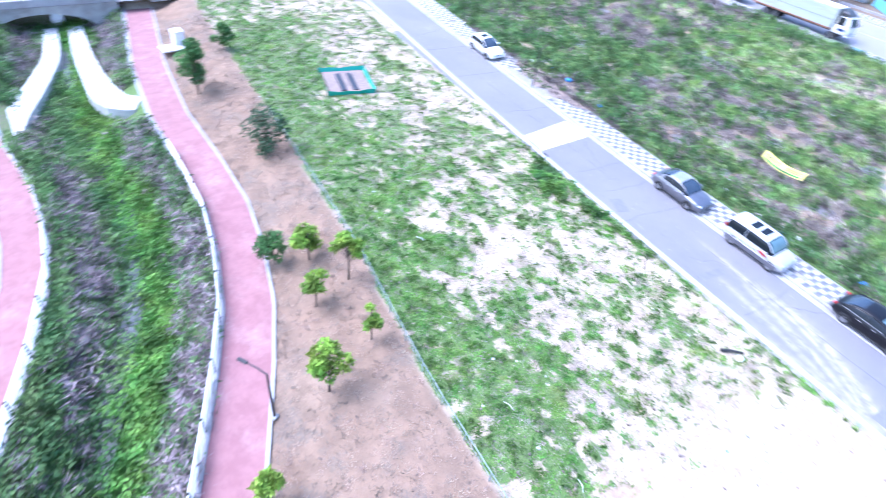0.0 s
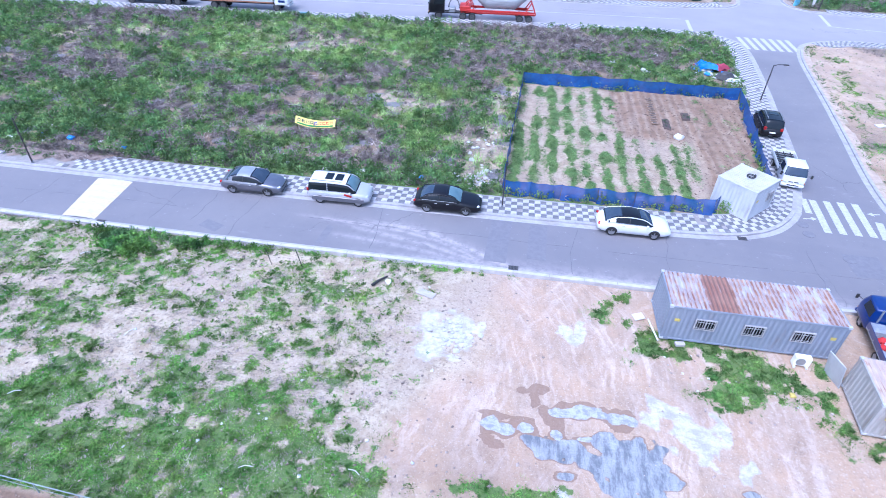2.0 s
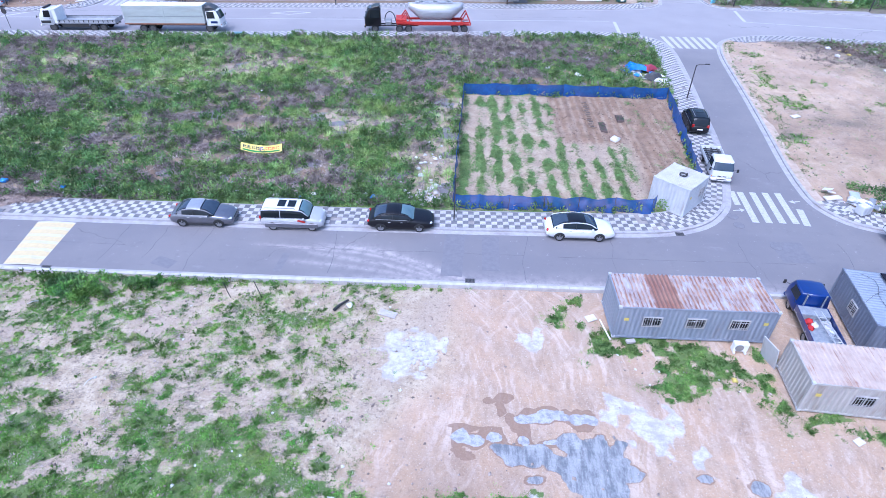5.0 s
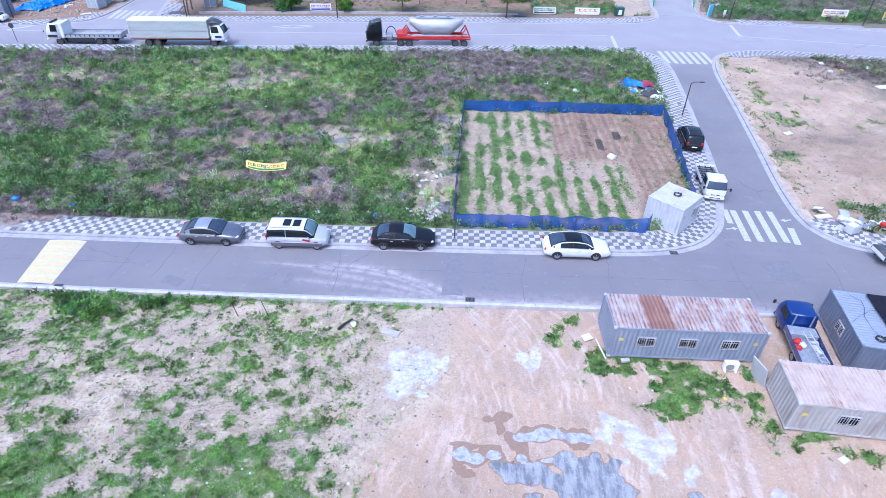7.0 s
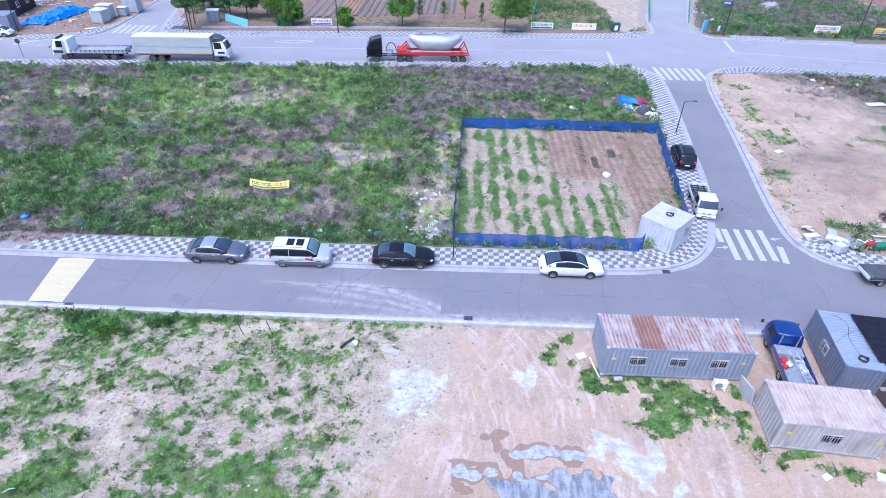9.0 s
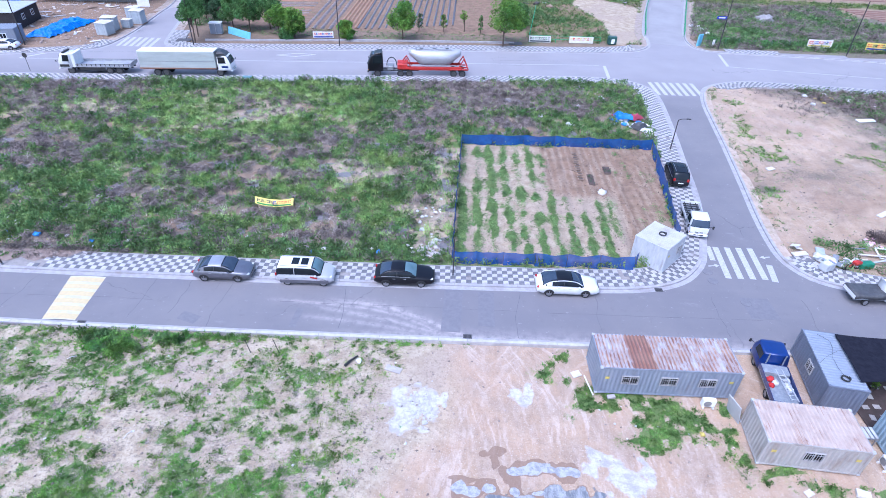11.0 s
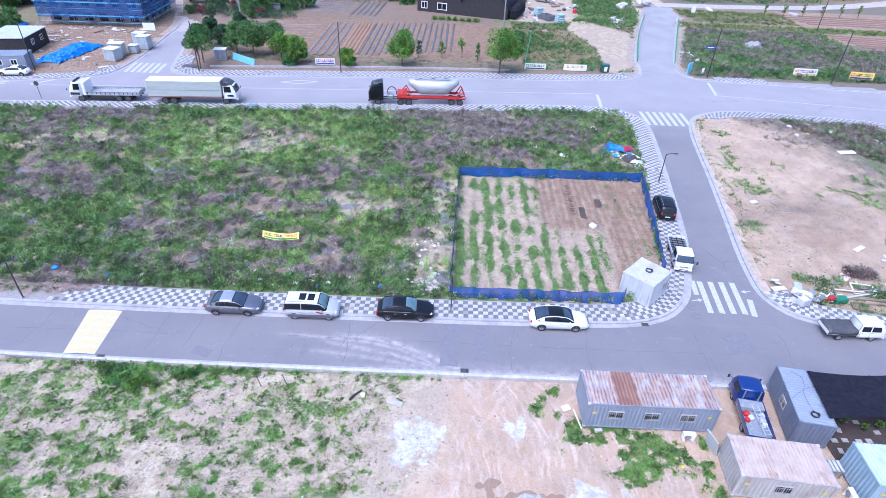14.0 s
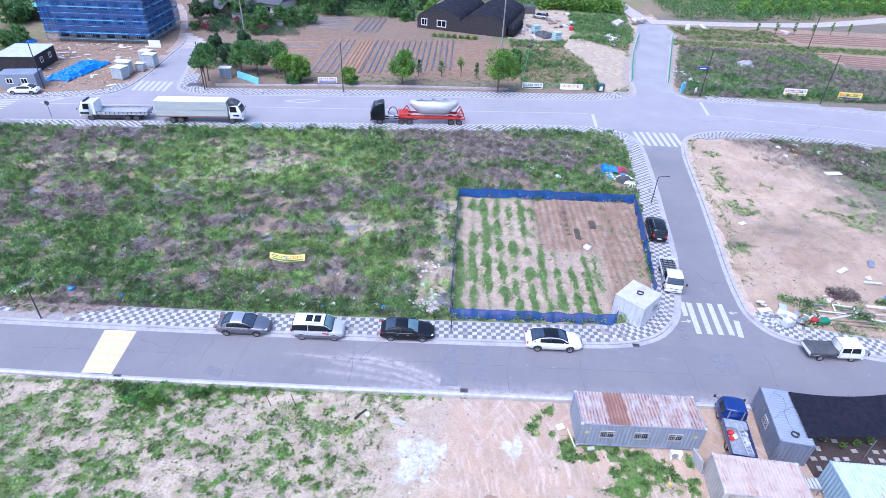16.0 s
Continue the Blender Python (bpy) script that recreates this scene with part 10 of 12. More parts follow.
# broken concrete crust on the field
M["crust"] = surf("broken_concrete_crust", (0.52, 0.51, 0.52), (0.4, 0.39, 0.39), 2.5, 0.9, bump=0.4, bump_scale=12, stain=(0.36, 0.32, 0.29), stain_amount=0.4)
cr_ = thing("concrete_crust", "cracked pale concrete crust lying on the sandy field", "concrete", pose(-2.75, -6.3, 0.0, 0, 0, 8))
for i in range(9):
    for j in range(8):
        cx, cy = (i - 4) * 0.34 + rnd.uniform(-0.12, 0.12), (j - 3.5) * 0.34 + rnd.uniform(-0.12, 0.12)
        if math.hypot(cx / 1.5, cy / 1.3) > rnd.uniform(0.5, 1.1):
            continue
        n_ = rnd.randint(4, 6)
        rr = rnd.uniform(0.06, 0.2)
        poly = [(rr * rnd.uniform(0.6, 1.3) * math.cos(2 * math.pi * q / n_), rr * rnd.uniform(0.6, 1.3) * math.sin(2 * math.pi * q / n_)) for q in range(n_)]
        zz = float(surface_z(np.array([-2.75 + cx]), np.array([-6.3 + cy]))[0])
        part("slab", Build().prism(poly, -0.06, 0.03), M["crust"], cr_, m=pose(cx, cy, zz + 0.02, rnd.uniform(-5, 5), rnd.uniform(-5, 5), rnd.uniform(0, 90)))

# heap with blue and red tarpaulin behind the plot
solid("tarpaulin", crumpled_sheet(2.6, 1.5, 21, amp=0.6), M["tarp_blue"], "crumpled blue tarpaulin thrown on a heap", "tarpaulin", m=pose(20.5, 40.4, 0.28, 0, 0, -8))
solid("tarpaulin", crumpled_sheet(1.3, 1.0, 25, amp=0.7), M["tarp_red"], "crumpled red tarpaulin thrown on a heap", "tarpaulin", m=pose(22.0, 40.0, 0.4, 0, 0, 20))
solid("tarpaulin", crumpled_sheet(1.6, 1.3, 26, amp=0.6), M["tarp_dark"], "crumpled black sheet on the heap", "tarpaulin", m=pose(21.6, 37.4, 0.25, 0, 0, 40))
for k, (x, y) in enumerate(((21.9, 38.4), (22.4, 37.4), (21.0, 38.0), (22.6, 36.2), (22.2, 35.4), (13.2, 37.6), (10.0, 40.5), (15.5, 44.5), (19.0, 47.5))):
    litter(x, y, rnd.uniform(0.3, 0.5), "paper", "crumpled white sheet on the waste heap", "sheet_scrap", k + 30)

for k in range(18):
    litter(20.6 + rnd.gauss(0, 1.0), 39.8 + rnd.gauss(0, 0.8), rnd.uniform(0.15, 0.4), rnd.choice(("blue_bag", "paper", "tarp_blue", "tarp_red", "white_bag", "blue_bag", "foam")), "crumpled plastic scrap on the waste heap", "plastic_scrap", k + 400)

for x, y, w, d, a in ((22.1, 38.2, 1.8, 1.3, 20), (22.5, 36.6, 1.6, 1.1, -30), (22.1, 35.2, 1.3, 1.0, 50)):
    solid("plastic_sheet", crumpled_sheet(w, d, int(w * 40), 12, 10, 0.3, 0.12), M["paper"], "crumpled white plastic sheet below the waste heap", "plastic sheet", m=pose(x, y, 0.26, 0, 0, a))

# tools and seed trays in the plot
for k in range(12):
    tr_ = thing("seed_tray", "small dusty wooden seed tray in the tilled plot", "tray", pose(12.35 + 0.1 * (k % 2) - 0.06 * k * 0.5, 29.6 - k * 0.55, 0.17, 0, 0, rnd.uniform(-12, 12)), "seed trays")
    part("frame", Build().box((0, 0, 0.05), (0.6, 0.3, 0.1), 0.02), M["timber"], tr_)
    part("soil", Build().box((0, 0, 0.1), (0.4, 0.13, 0.02)), M["pot"], tr_)
M["seedbed"] = surf("dark_brown_seedbed", (0.12, 0.085, 0.07), (0.08, 0.058, 0.05), 5.0, 0.95, bump=0.6, bump_scale=12)
for x, y, w, d in ((13.15, 23.6, 0.7, 2.3), (15.3, 25.8, 0.75, 1.7)):
    sd = thing("seedling_bed", "small dark mulched seedling bed in the plot", "seedling bed", pose(x, y, 0.16, 0, 0, -3))
    part("mulch", Build().loft([[(-w / 2, -d / 2, -0.05), (w / 2, -d / 2, -0.05), (w / 2, d / 2, -0.05), (-w / 2, d / 2, -0.05)], [(-w * 0.42, -d * 0.45, 0.1), (w * 0.42, -d * 0.45, 0.1), (w * 0.42, d * 0.45, 0.1), (-w * 0.42, d * 0.45, 0.1)]]), M["seedbed"], sd)
    v, f = leaf_cloud([(rnd.uniform(-w, w) * 0.35, rnd.uniform(-d, d) * 0.4, 0.12, 0.14) for q in range(10)], 110, 0.08, int(x * 10))
    o = new("seedling", numpy_mesh("seedling", v, f, M["leaf_conifer"]))
    o.parent = sd
litter(13.75, 20.9, 0.45, "paper", "white bag lying in the plot", "bag", 4)

# rubble and furniture dumped on the corner of the bare lot
dump = [(28.9, 11.3, 1.3, 0.55, 8, "board_pale", "pale board dumped on the corner"), (30.4, 10.8, 1.1, 0.9, 40, "paper", "white panel dumped on the corner"), (30.9, 11.8, 1.0, 0.7, 70, "foam", "pale foam panel dumped on the corner"), (36.5, 10.2, 3.6, 0.2, -4, "timber", "long timber dumped beside the pavement"), (36.8, 9.6, 3.8, 0.18, -6, "timber", "long timber dumped beside the pavement"), (35.2, 9.0, 1.6, 0.7, -16, "timber", "light board dumped beside the pavement"), (40.5, 18.5, 1.5, 0.5, 30, "board_pale", "white board dumped on the bare lot"), (42.5, 16.5, 1.7, 0.35, -10, "c_pale", "pale metal sheet dumped on the bare lot"), (44.5, 20.0, 1.4, 0.6, 60, "steel", "grey sheet dumped on the bare lot"), (41.0, 12.4, 3.0, 0.4, -8, "board_pale", "white batten dumped on the bare lot"), (53.0, 42.7, 2.2, 0.9, 2, "white_plain", "white foam board lying on the bare lot"), (58.5, 47.5, 1.0, 0.5, 30, "white_plain", "white foam board lying on the scrub"), (60.5, 46.0, 1.2, 0.5, -20, "white_plain", "white foam board lying on the scrub"), (61.5, 40.0, 1.0, 0.5, 10, "white_plain", "white foam board lying on the scrub"), (52.5, 52.5, 0.8, 0.5, 0, "white_plain", "white foam board lying on the scrub"), (33.6, 27.5, 0.9, 0.6, 20, "board_pale", "pale board lying on the bare lot"), (55.0, 50.0, 1.2, 0.8, 40, "board_pale", "pale board lying on the scrub")]
for x, y, L, W, d, mt, lb in dump:
    board(x, y, L, W, d, M[mt], lb, 0.2, thick=0.1, tilt=-3)
for k in range(16):
    x, y = rnd.uniform(33.5, 44), rnd.uniform(9.4, 12.6)
    board(x, y, rnd.uniform(1.0, 3.4), rnd.uniform(0.06, 0.2), rnd.uniform(-18, 12), M[rnd.choice(("timber", "timber", "board_pale", "steel", "c_pale"))], "thin batten thrown among the rubbish", 0.2 + rnd.uniform(0, 0.2), "batten", 0.06, rnd.uniform(-5, 5))
for k in range(12):
    x, y = 30.6 + rnd.gauss(0, 1.3), 10.6 + rnd.gauss(0, 0.7)
    board(x, y, rnd.uniform(0.3, 0.8), rnd.uniform(0.2, 0.6), rnd.uniform(0, 180), M[rnd.choice(("paper", "foam", "board_pale", "c_pale", "steel"))], "broken panel piece thrown on the corner", 0.25 + rnd.uniform(0, 0.3), "panel_scrap", 0.05, rnd.uniform(-25, 25))
wd = thing("washing_machine", "white dumped appliance lying on the pavement", "appliance", pose(30.0, 9.2, 0.2, 0, 0, 22))
part("case", Build().box((0, 0, 0.36), (0.95, 0.7, 0.7), 0.04), M["c_pale"], wd)
part("lid", Build().box((-0.1, 0, 0.72), (0.65, 0.55, 0.05), 0.02), M["paper"], wd)
part("panel", Build().box((0.35, 0, 0.73), (0.18, 0.6, 0.06), 0.02), M["c_grey"], wd)
bk = thing("bicycle", "small red bicycle lying among rubbish", "bicycle", pose(32.3, 9.3, 0.2, 0, 0, 15))
for x in (-0.45, 0.45):
    part("wheel", Build().tube([(x + 0.33 * math.cos(2 * math.pi * a / 18), 0.05, 0.36 + 0.33 * math.sin(2 * math.pi * a / 18)) for a in range(19)], 0.035, 5), M["rubber"], bk)
part("frame", Build().tube([(-0.45, 0.05, 0.36), (-0.15, 0.05, 0.75), (0.35, 0.05, 0.72), (0.45, 0.05, 0.36), (0.0, 0.05, 0.34), (-0.15, 0.05, 0.75)], 0.035, 6), M["red_paint"], bk)
part("handlebar", Build().tube([(0.35, -0.25, 0.95), (0.33, 0.05, 0.9), (0.35, 0.35, 0.95)], 0.02, 5), M["steel"], bk)
part("basket", Build().box((0.2, 0.05, 0.7), (0.7, 0.4, 0.25), 0.04), M["red_paint"], bk)
for x, y, s, d in ((33.2, 10.2, 1.1, 40), (36.8, 11.6, 1.9, -10)):
    fr_ = thing("window_frame", "empty white window frame dumped on the lot", "window frame", pose(x, y, 0.3, 8, 0, d))
    for q in (-1, 1):
        part("stile", Build().box((q * s / 2, 0, 0), (0.1, s * 0.7, 0.08), 0.01), M["white_plain"], fr_)
        part("rail", Build().box((0, q * s * 0.35, 0), (s, 0.1, 0.08), 0.01), M["white_plain"], fr_)
solid("crate", Build().box((0, 0, 0.25), (1.3, 0.6, 0.5), 0.06), surf("green_plastic", (0.03, 0.2, 0.11), (0.02, 0.15, 0.08), 3.0, 0.5), "green plastic crate among the rubbish", "crate", m=pose(33.6, 9.8, 0.15, 0, 0, 10))
for k in range(16):
    x, y = 31.2 + rnd.gauss(0, 1.1), 10.3 + rnd.gauss(0, 0.6)
    litter(x, y, rnd.uniform(0.16, 0.42), rnd.choice(("paper", "white_bag", "pink_bag", "board_pale", "plastic_black")), "dumped household rubbish on the corner", "rubbish_bag", k + 200)
for k in range(7):
    litter(36.4 + rnd.gauss(0, 0.5), 13.4 + rnd.gauss(0, 0.5), rnd.uniform(0.16, 0.34), "pink_bag", "pink and white bag dumped on the lot", "rubbish_bag", k + 240)
for k in range(14):
    x, y = rnd.uniform(41, 50), rnd.uniform(9.0, 20)
    litter(x, y, rnd.uniform(0.2, 0.5), rnd.choice(("paper", "blue_bag", "board_pale", "plastic_black")), "dumped rubbish on the lot edge", "rubbish_bag", k + 260)
for k in range(10):
    x, y = rnd.uniform(47, 60), rnd.uniform(47, 54)
    litter(x, y, rnd.uniform(0.2, 0.45), rnd.choice(("paper", "warning_yellow", "board_pale")), "dumped rubbish on the scrub edge", "rubbish_bag", k + 300)
for k in range(16):
    x, y = rnd.uniform(44, 49), rnd.uniform(78, 92)
    litter(x, y, rnd.uniform(0.25, 0.5), rnd.choice(("paper", "white_bag", "board_pale")), "dumped rubbish in the far scrub", "rubbish_bag", k + 330)
plt = thing("pallet", "weathered timber pallet leaning at the lane corner", "pallet", pose(43.4, 80.0, 0.3, 30, 0, 30))
for k in range(6):
    part("slat", Build().box((-0.9 + k * 0.36, 0, 0), (0.22, 1.8, 0.06), 0.01), M["timber"], plt)
for y in (-0.8, 0.8):
    part("bearer", Build().box((0, y, -0.07), (2.0, 0.12, 0.09), 0.01), M["timber"], plt)
sgn = thing("road_sign", "small dark round road sign on a post", "road sign", pose(-62.8, 50.9, 0.1))
part("post", Build().tube([(0, 0, 0), (0, 0, 2.1)], 0.035, 6), M["pole"], sgn)
part("plate", Build().tube([(0, 0.03, 2.2), (0, -0.03, 2.2)], 0.35, 16), M["pole"], sgn)
solid("metal_plate", Build().box((0, 0, 0.05), (1.3, 0.9, 0.1), 0.02), surf("teal_plate", (0.12, 0.25, 0.27), (0.1, 0.2, 0.22), 2.0, 0.5), "teal metal plate on the pavement", "plate", m=pose(-31.4, 51.2, 0.16, 0, 0, 5))
lt = thing("traffic_light_box", "blue box fixed beside the site cabin", "box", pose(-78.5, 60.2, 0.1))
part("case", Build().box((0, 0, 0.6), (0.8, 0.5, 1.2), 0.05), M["c_blue"], lt)

# ---- weeds, grass and scrub ----
M["weed_green"] = leaf("weed_leaves", (0.13, 0.215, 0.073), (0.21, 0.315, 0.112), (0.105, 0.18, 0.062))
M["weed_fresh"] = leaf("fresh_weed_leaves", (0.145, 0.275, 0.055), (0.235, 0.4, 0.085), (0.125, 0.24, 0.05))
M["weed_mid"] = leaf("mid_green_weed_leaves", (0.19, 0.285, 0.078), (0.285, 0.39, 0.115), (0.15, 0.24, 0.066))
M["bank_grass"] = leaf("dead_bank_grass", (0.36, 0.28, 0.215), (0.25, 0.19, 0.15), (0.3, 0.235, 0.18), 0.9, 0.1)
M["weed_yard"] = leaf("yard_weed_leaves", (0.13, 0.235, 0.055), (0.2, 0.325, 0.085), (0.11, 0.2, 0.05))
M["weed_lime"] = leaf("pale_lime_grass", (0.28, 0.38, 0.125), (0.4, 0.49, 0.2), (0.235, 0.345, 0.105))
M["weed_yellow"] = leaf("yellowish_grass", (0.2, 0.28, 0.07), (0.28, 0.33, 0.11), (0.16, 0.25, 0.06))
M["scrub_dry"] = leaf("dry_scrub_twigs", (0.285, 0.24, 0.218), (0.165, 0.136, 0.126), (0.225, 0.187, 0.172), 0.9, 0.1)
M["weed_olive"] = leaf("olive_rank_grass", (0.15, 0.19, 0.06), (0.23, 0.26, 0.1), (0.1, 0.165, 0.04))
M["scrub_green"] = leaf("dull_scrub_leaves", (0.11, 0.175, 0.065), (0.17, 0.24, 0.095), (0.09, 0.145, 0.055))
M["scrub_brown"] = leaf("brown_dead_scrub", (0.26, 0.2, 0.18), (0.16, 0.125, 0.115), (0.21, 0.165, 0.15), 0.9, 0.1)
M["brush"] = leaf("dark_dead_twigs", (0.14, 0.11, 0.1), (0.2, 0.15, 0.14), (0.1, 0.075, 0.07), 0.9, 0.05)
M["reed_dry"] = leaf("dead_stream_reeds", (0.4, 0.33, 0.33), (0.24, 0.19, 0.195), (0.31, 0.25, 0.255), 0.9, 0.1)
M["straw"] = leaf("dry_straw", (0.46, 0.4, 0.36), (0.32, 0.27, 0.25), (0.38, 0.32, 0.3), 0.9, 0.15)


def blades(n, seed, spread, height, width, lean):
    """One tuft: narrow blades that rise and lean outwards from a small foot."""
    rs = np.random.RandomState(seed)
    a = rs.rand(n) * 2 * math.pi
    foot = spread * rs.rand(n)[:, None] * np.stack((np.cos(a), np.sin(a)), 1)
    h = height * (0.5 + 0.5 * rs.rand(n))
    tipd = lean * (0.5 + rs.rand(n))
    side = np.stack((-np.sin(a), np.cos(a)), 1) * width * 0.5
    tip = foot + np.stack((np.cos(a), np.sin(a)), 1) * tipd[:, None]
    v = np.zeros((n, 3, 3))
    v[:, 0, :2], v[:, 1, :2], v[:, 2, :2] = foot - side, foot + side, tip
    v[:, 2, 2] = h
    v[:, :2, 2] = -0.02
    return v.reshape(-1, 3), np.arange(3 * n).reshape(-1, 3)


def leafy(n, seed, radius, height, size):
    """One weed clump: broad leaves over a low uneven dome."""
    v, f = leaf_cloud([(0, 0, height * 0.5, radius), (radius * 0.4, 0.1 * radius, height * 0.65, radius * 0.7)], n, size, seed, 0.1)
    v[:, 2] = np.maximum(v[:, 2] * height / max(radius, 0.01) * 0.9, 0.0)
    return v, f


def scatter(name, label, x, y, size, templates, material, seed, sink=0.02):
    rs = np.random.RandomState(seed)
    n = len(x)
    z = surface_z(x, y) - sink
    which = rs.randint(0, len(templates), n)
    allv, allf, base = [], [], 0
    for w, (tv, tf) in enumerate(templates):
        k = np.nonzero(which == w)[0]
        if len(k) == 0:
            continue
        a = rs.rand(len(k)) * 2 * math.pi
        c, s = np.cos(a), np.sin(a)
        sc = size[k]
        zs = sc * (0.75 + 0.5 * rs.rand(len(k)))
        v = np.empty((len(k), len(tv), 3))
        v[:, :, 0] = (tv[None, :, 0] * c[:, None] - tv[None, :, 1] * s[:, None]) * sc[:, None] + x[k][:, None]
        v[:, :, 1] = (tv[None, :, 0] * s[:, None] + tv[None, :, 1] * c[:, None]) * sc[:, None] + y[k][:, None]
        v[:, :, 2] = tv[None, :, 2] * zs[:, None] + z[k][:, None]
        f = tf[None] + (np.arange(len(k)) * len(tv))[:, None, None] + base
        allv.append(v.reshape(-1, 3))
        allf.append(f.reshape(-1, 3))
        base += len(k) * len(tv)
    return tagged(new(name, numpy_mesh(name, np.concatenate(allv), np.concatenate(allf), material)), label, "vegetation", kind="stuff")


def candidates(n, x0, x1, y0, y1, seed):
    rs = np.random.RandomState(seed)
    return rs.uniform(x0, x1, n), rs.uniform(y0, y1, n), rs.rand(n), rs


TUFTS = [blades(7, 10 + k, 0.09, 0.15, 0.05, 0.13) for k in range(5)]
CLUMPS = [leafy(12, 20 + k, 0.2, 0.14, 0.1) for k in range(5)]
BIG = [leafy(19, 30 + k, 0.4, 0.42, 0.13) for k in range(5)]
SCRUB = [blades(20, 40 + k, 0.3, 0.36, 0.038, 0.36) for k in range(5)]
TALL = [blades(10, 50 + k, 0.12, 0.45, 0.06, 0.35) for k in range(4)]


def twigs(n, seed, radius, height, length, width):
    """A mound of dead twigs that stick out every way from a low dome."""
    rs = np.random.RandomState(seed)
    d = rs.normal(size=(n, 3))
    d[:, 2] = np.abs(d[:, 2]) + 0.15
    d /= np.linalg.norm(d, axis=1)[:, None]
    pos = d * np.array((radius, radius, height)) * (0.55 + 0.45 * rs.rand(n))[:, None]
    out = d * 0.5 + rs.normal(size=(n, 3)) * np.array((0.8, 0.8, 0.45))
    out /= np.linalg.norm(out, axis=1)[:, None]
    side = np.cross(out, rs.normal(size=(n, 3)))
    side /= np.linalg.norm(side, axis=1)[:, None] + 1e-9
    ln = length * (0.5 + 0.8 * rs.rand(n))[:, None]
    v = np.stack((pos - out * ln * 0.4 - side * width, pos - out * ln * 0.4 + side * width, pos + out * ln * 0.6), 1).reshape(-1, 3)
    v[:, 2] = np.maximum(v[:, 2], -0.02)
    return v, np.arange(3 * n).reshape(-1, 3)


MOUND = [twigs(23, 500 + k, 0.42, 0.52, 0.44, 0.029) for k in range(6)]
BUSHY = [leafy(15, 520 + k, 0.3, 0.46, 0.145) for k in range(6)]
WOOD = [leafy(54, 80 + k, 0.36, 0.42, 0.068) for k in range(4)]
# the sandy field: clumps of many small plants
def clumps(n, x0, x1, y0, y1, seed, chance, plants, spread):
    """Places of plants that stand together in clumps; chance(x, y) is a clump's likelihood."""
    x, y, p, rs = candidates(n, x0, x1, y0, y1, seed)
    c = chance(x, y)
    k = p < c
    x, y, c = x[k], y[k], c[k]
    m = (plants * (0.3 + 1.2 * rs.rand(len(x)) ** 1.5)).astype(int) + 2
    r = spread * (0.4 + rs.rand(len(x)))
    cx, cy, cr = np.repeat(x, m), np.repeat(y, m), np.repeat(r, m)
    d = rs.normal(size=(len(cx), 2)) * 0.6
    px, py = cx + d[:, 0] * cr, cy + d[:, 1] * cr
    size = (0.9 - 0.22 * np.hypot(d[:, 0], d[:, 1])) * (0.6 + 0.6 * rs.rand(len(cx)))
    k = inside(LOT_S, px, py) & (py > fence_y(px) + 0.05)
    return px[k], py[k], np.maximum(size[k], 0.25)


SMALL = [leafy(7, 70 + k, 0.17, 0.15, 0.115) for k in range(6)]
x, y, size = clumps(29000, -66, 22, -18.3, -0.75, 1, lambda x, y: np.clip((near_masks(x, y) - 0.23) * 1.2, 0.045 * smooth(-3, -8, x), 0.75) * (1 - 0.6 * smooth(-24, -38, x)), 8, 0.24)
yd = x > 4.5
scatter("weeds", "low green weeds in clumps on the sandy field", x[~yd], y[~yd], size[~yd] * 0.85, SMALL, M["weed_fresh"], 2)
scatter("weeds", "dense low green weeds before the containers", x[yd], y[yd], size[yd], SMALL, M["weed_yard"], 2)
x, y, p, rs = candidates(2600, -29, -15, -4.2, -0.9, 86)
side = x + 24.3 + 0.9 * (y + 2.2)
keep = (np.hypot(side / 2.1, (y + 2.2) / 1.35) + 1.1 * (fbm(x, y, 0.8, 202) - 0.5) < 0.9) | (np.hypot((x + 20.4) / 1.1, (y + 1.6) / 0.55) < 0.9) | ((y > -1.5) & (p < 0.75 * fbm(x, y, 1.3, 203)))
k1 = keep & (fbm(x, y, 0.9, 206) + 0.3 * (rs.rand(len(x)) - 0.5) < 0.5)
scatter("weeds", "dense dark green weeds beside the kerb", x[k1], y[k1], 0.45 + 0.4 * rs.rand(k1.sum()), BUSHY, M["weed_green"], 87)
k1 = keep & ~k1
scatter("weeds", "dense fresh green weeds beside the kerb", x[k1], y[k1], 0.5 + 0.4 * rs.rand(k1.sum()), BUSHY, M["weed_fresh"], 207)
x, y, size = clumps(15000, -66, 20, -18.3, -0.75, 3, lambda x, y: np.clip((near_masks(x, y) - 0.02) * 1.0, 0, 0.55), 7, 0.5)
scatter("grass_tufts", "thin yellowish grass on the sandy field", x, y, size, TUFTS, M["weed_yellow"], 4)
x, y, size = clumps(15000, -66, 4, -17.8, -1.2, 5, lambda x, y: np.clip((near_masks(x, y) + 0.12 * smooth(-1, -8, x) - 0.1) * 0.7, 0, 0.4) * smooth(0, -6, x), 5, 0.6)
scatter("dry_grass", "dead greyish grass flattened on the sandy field", x, y, size, TUFTS, M["straw"], 6)

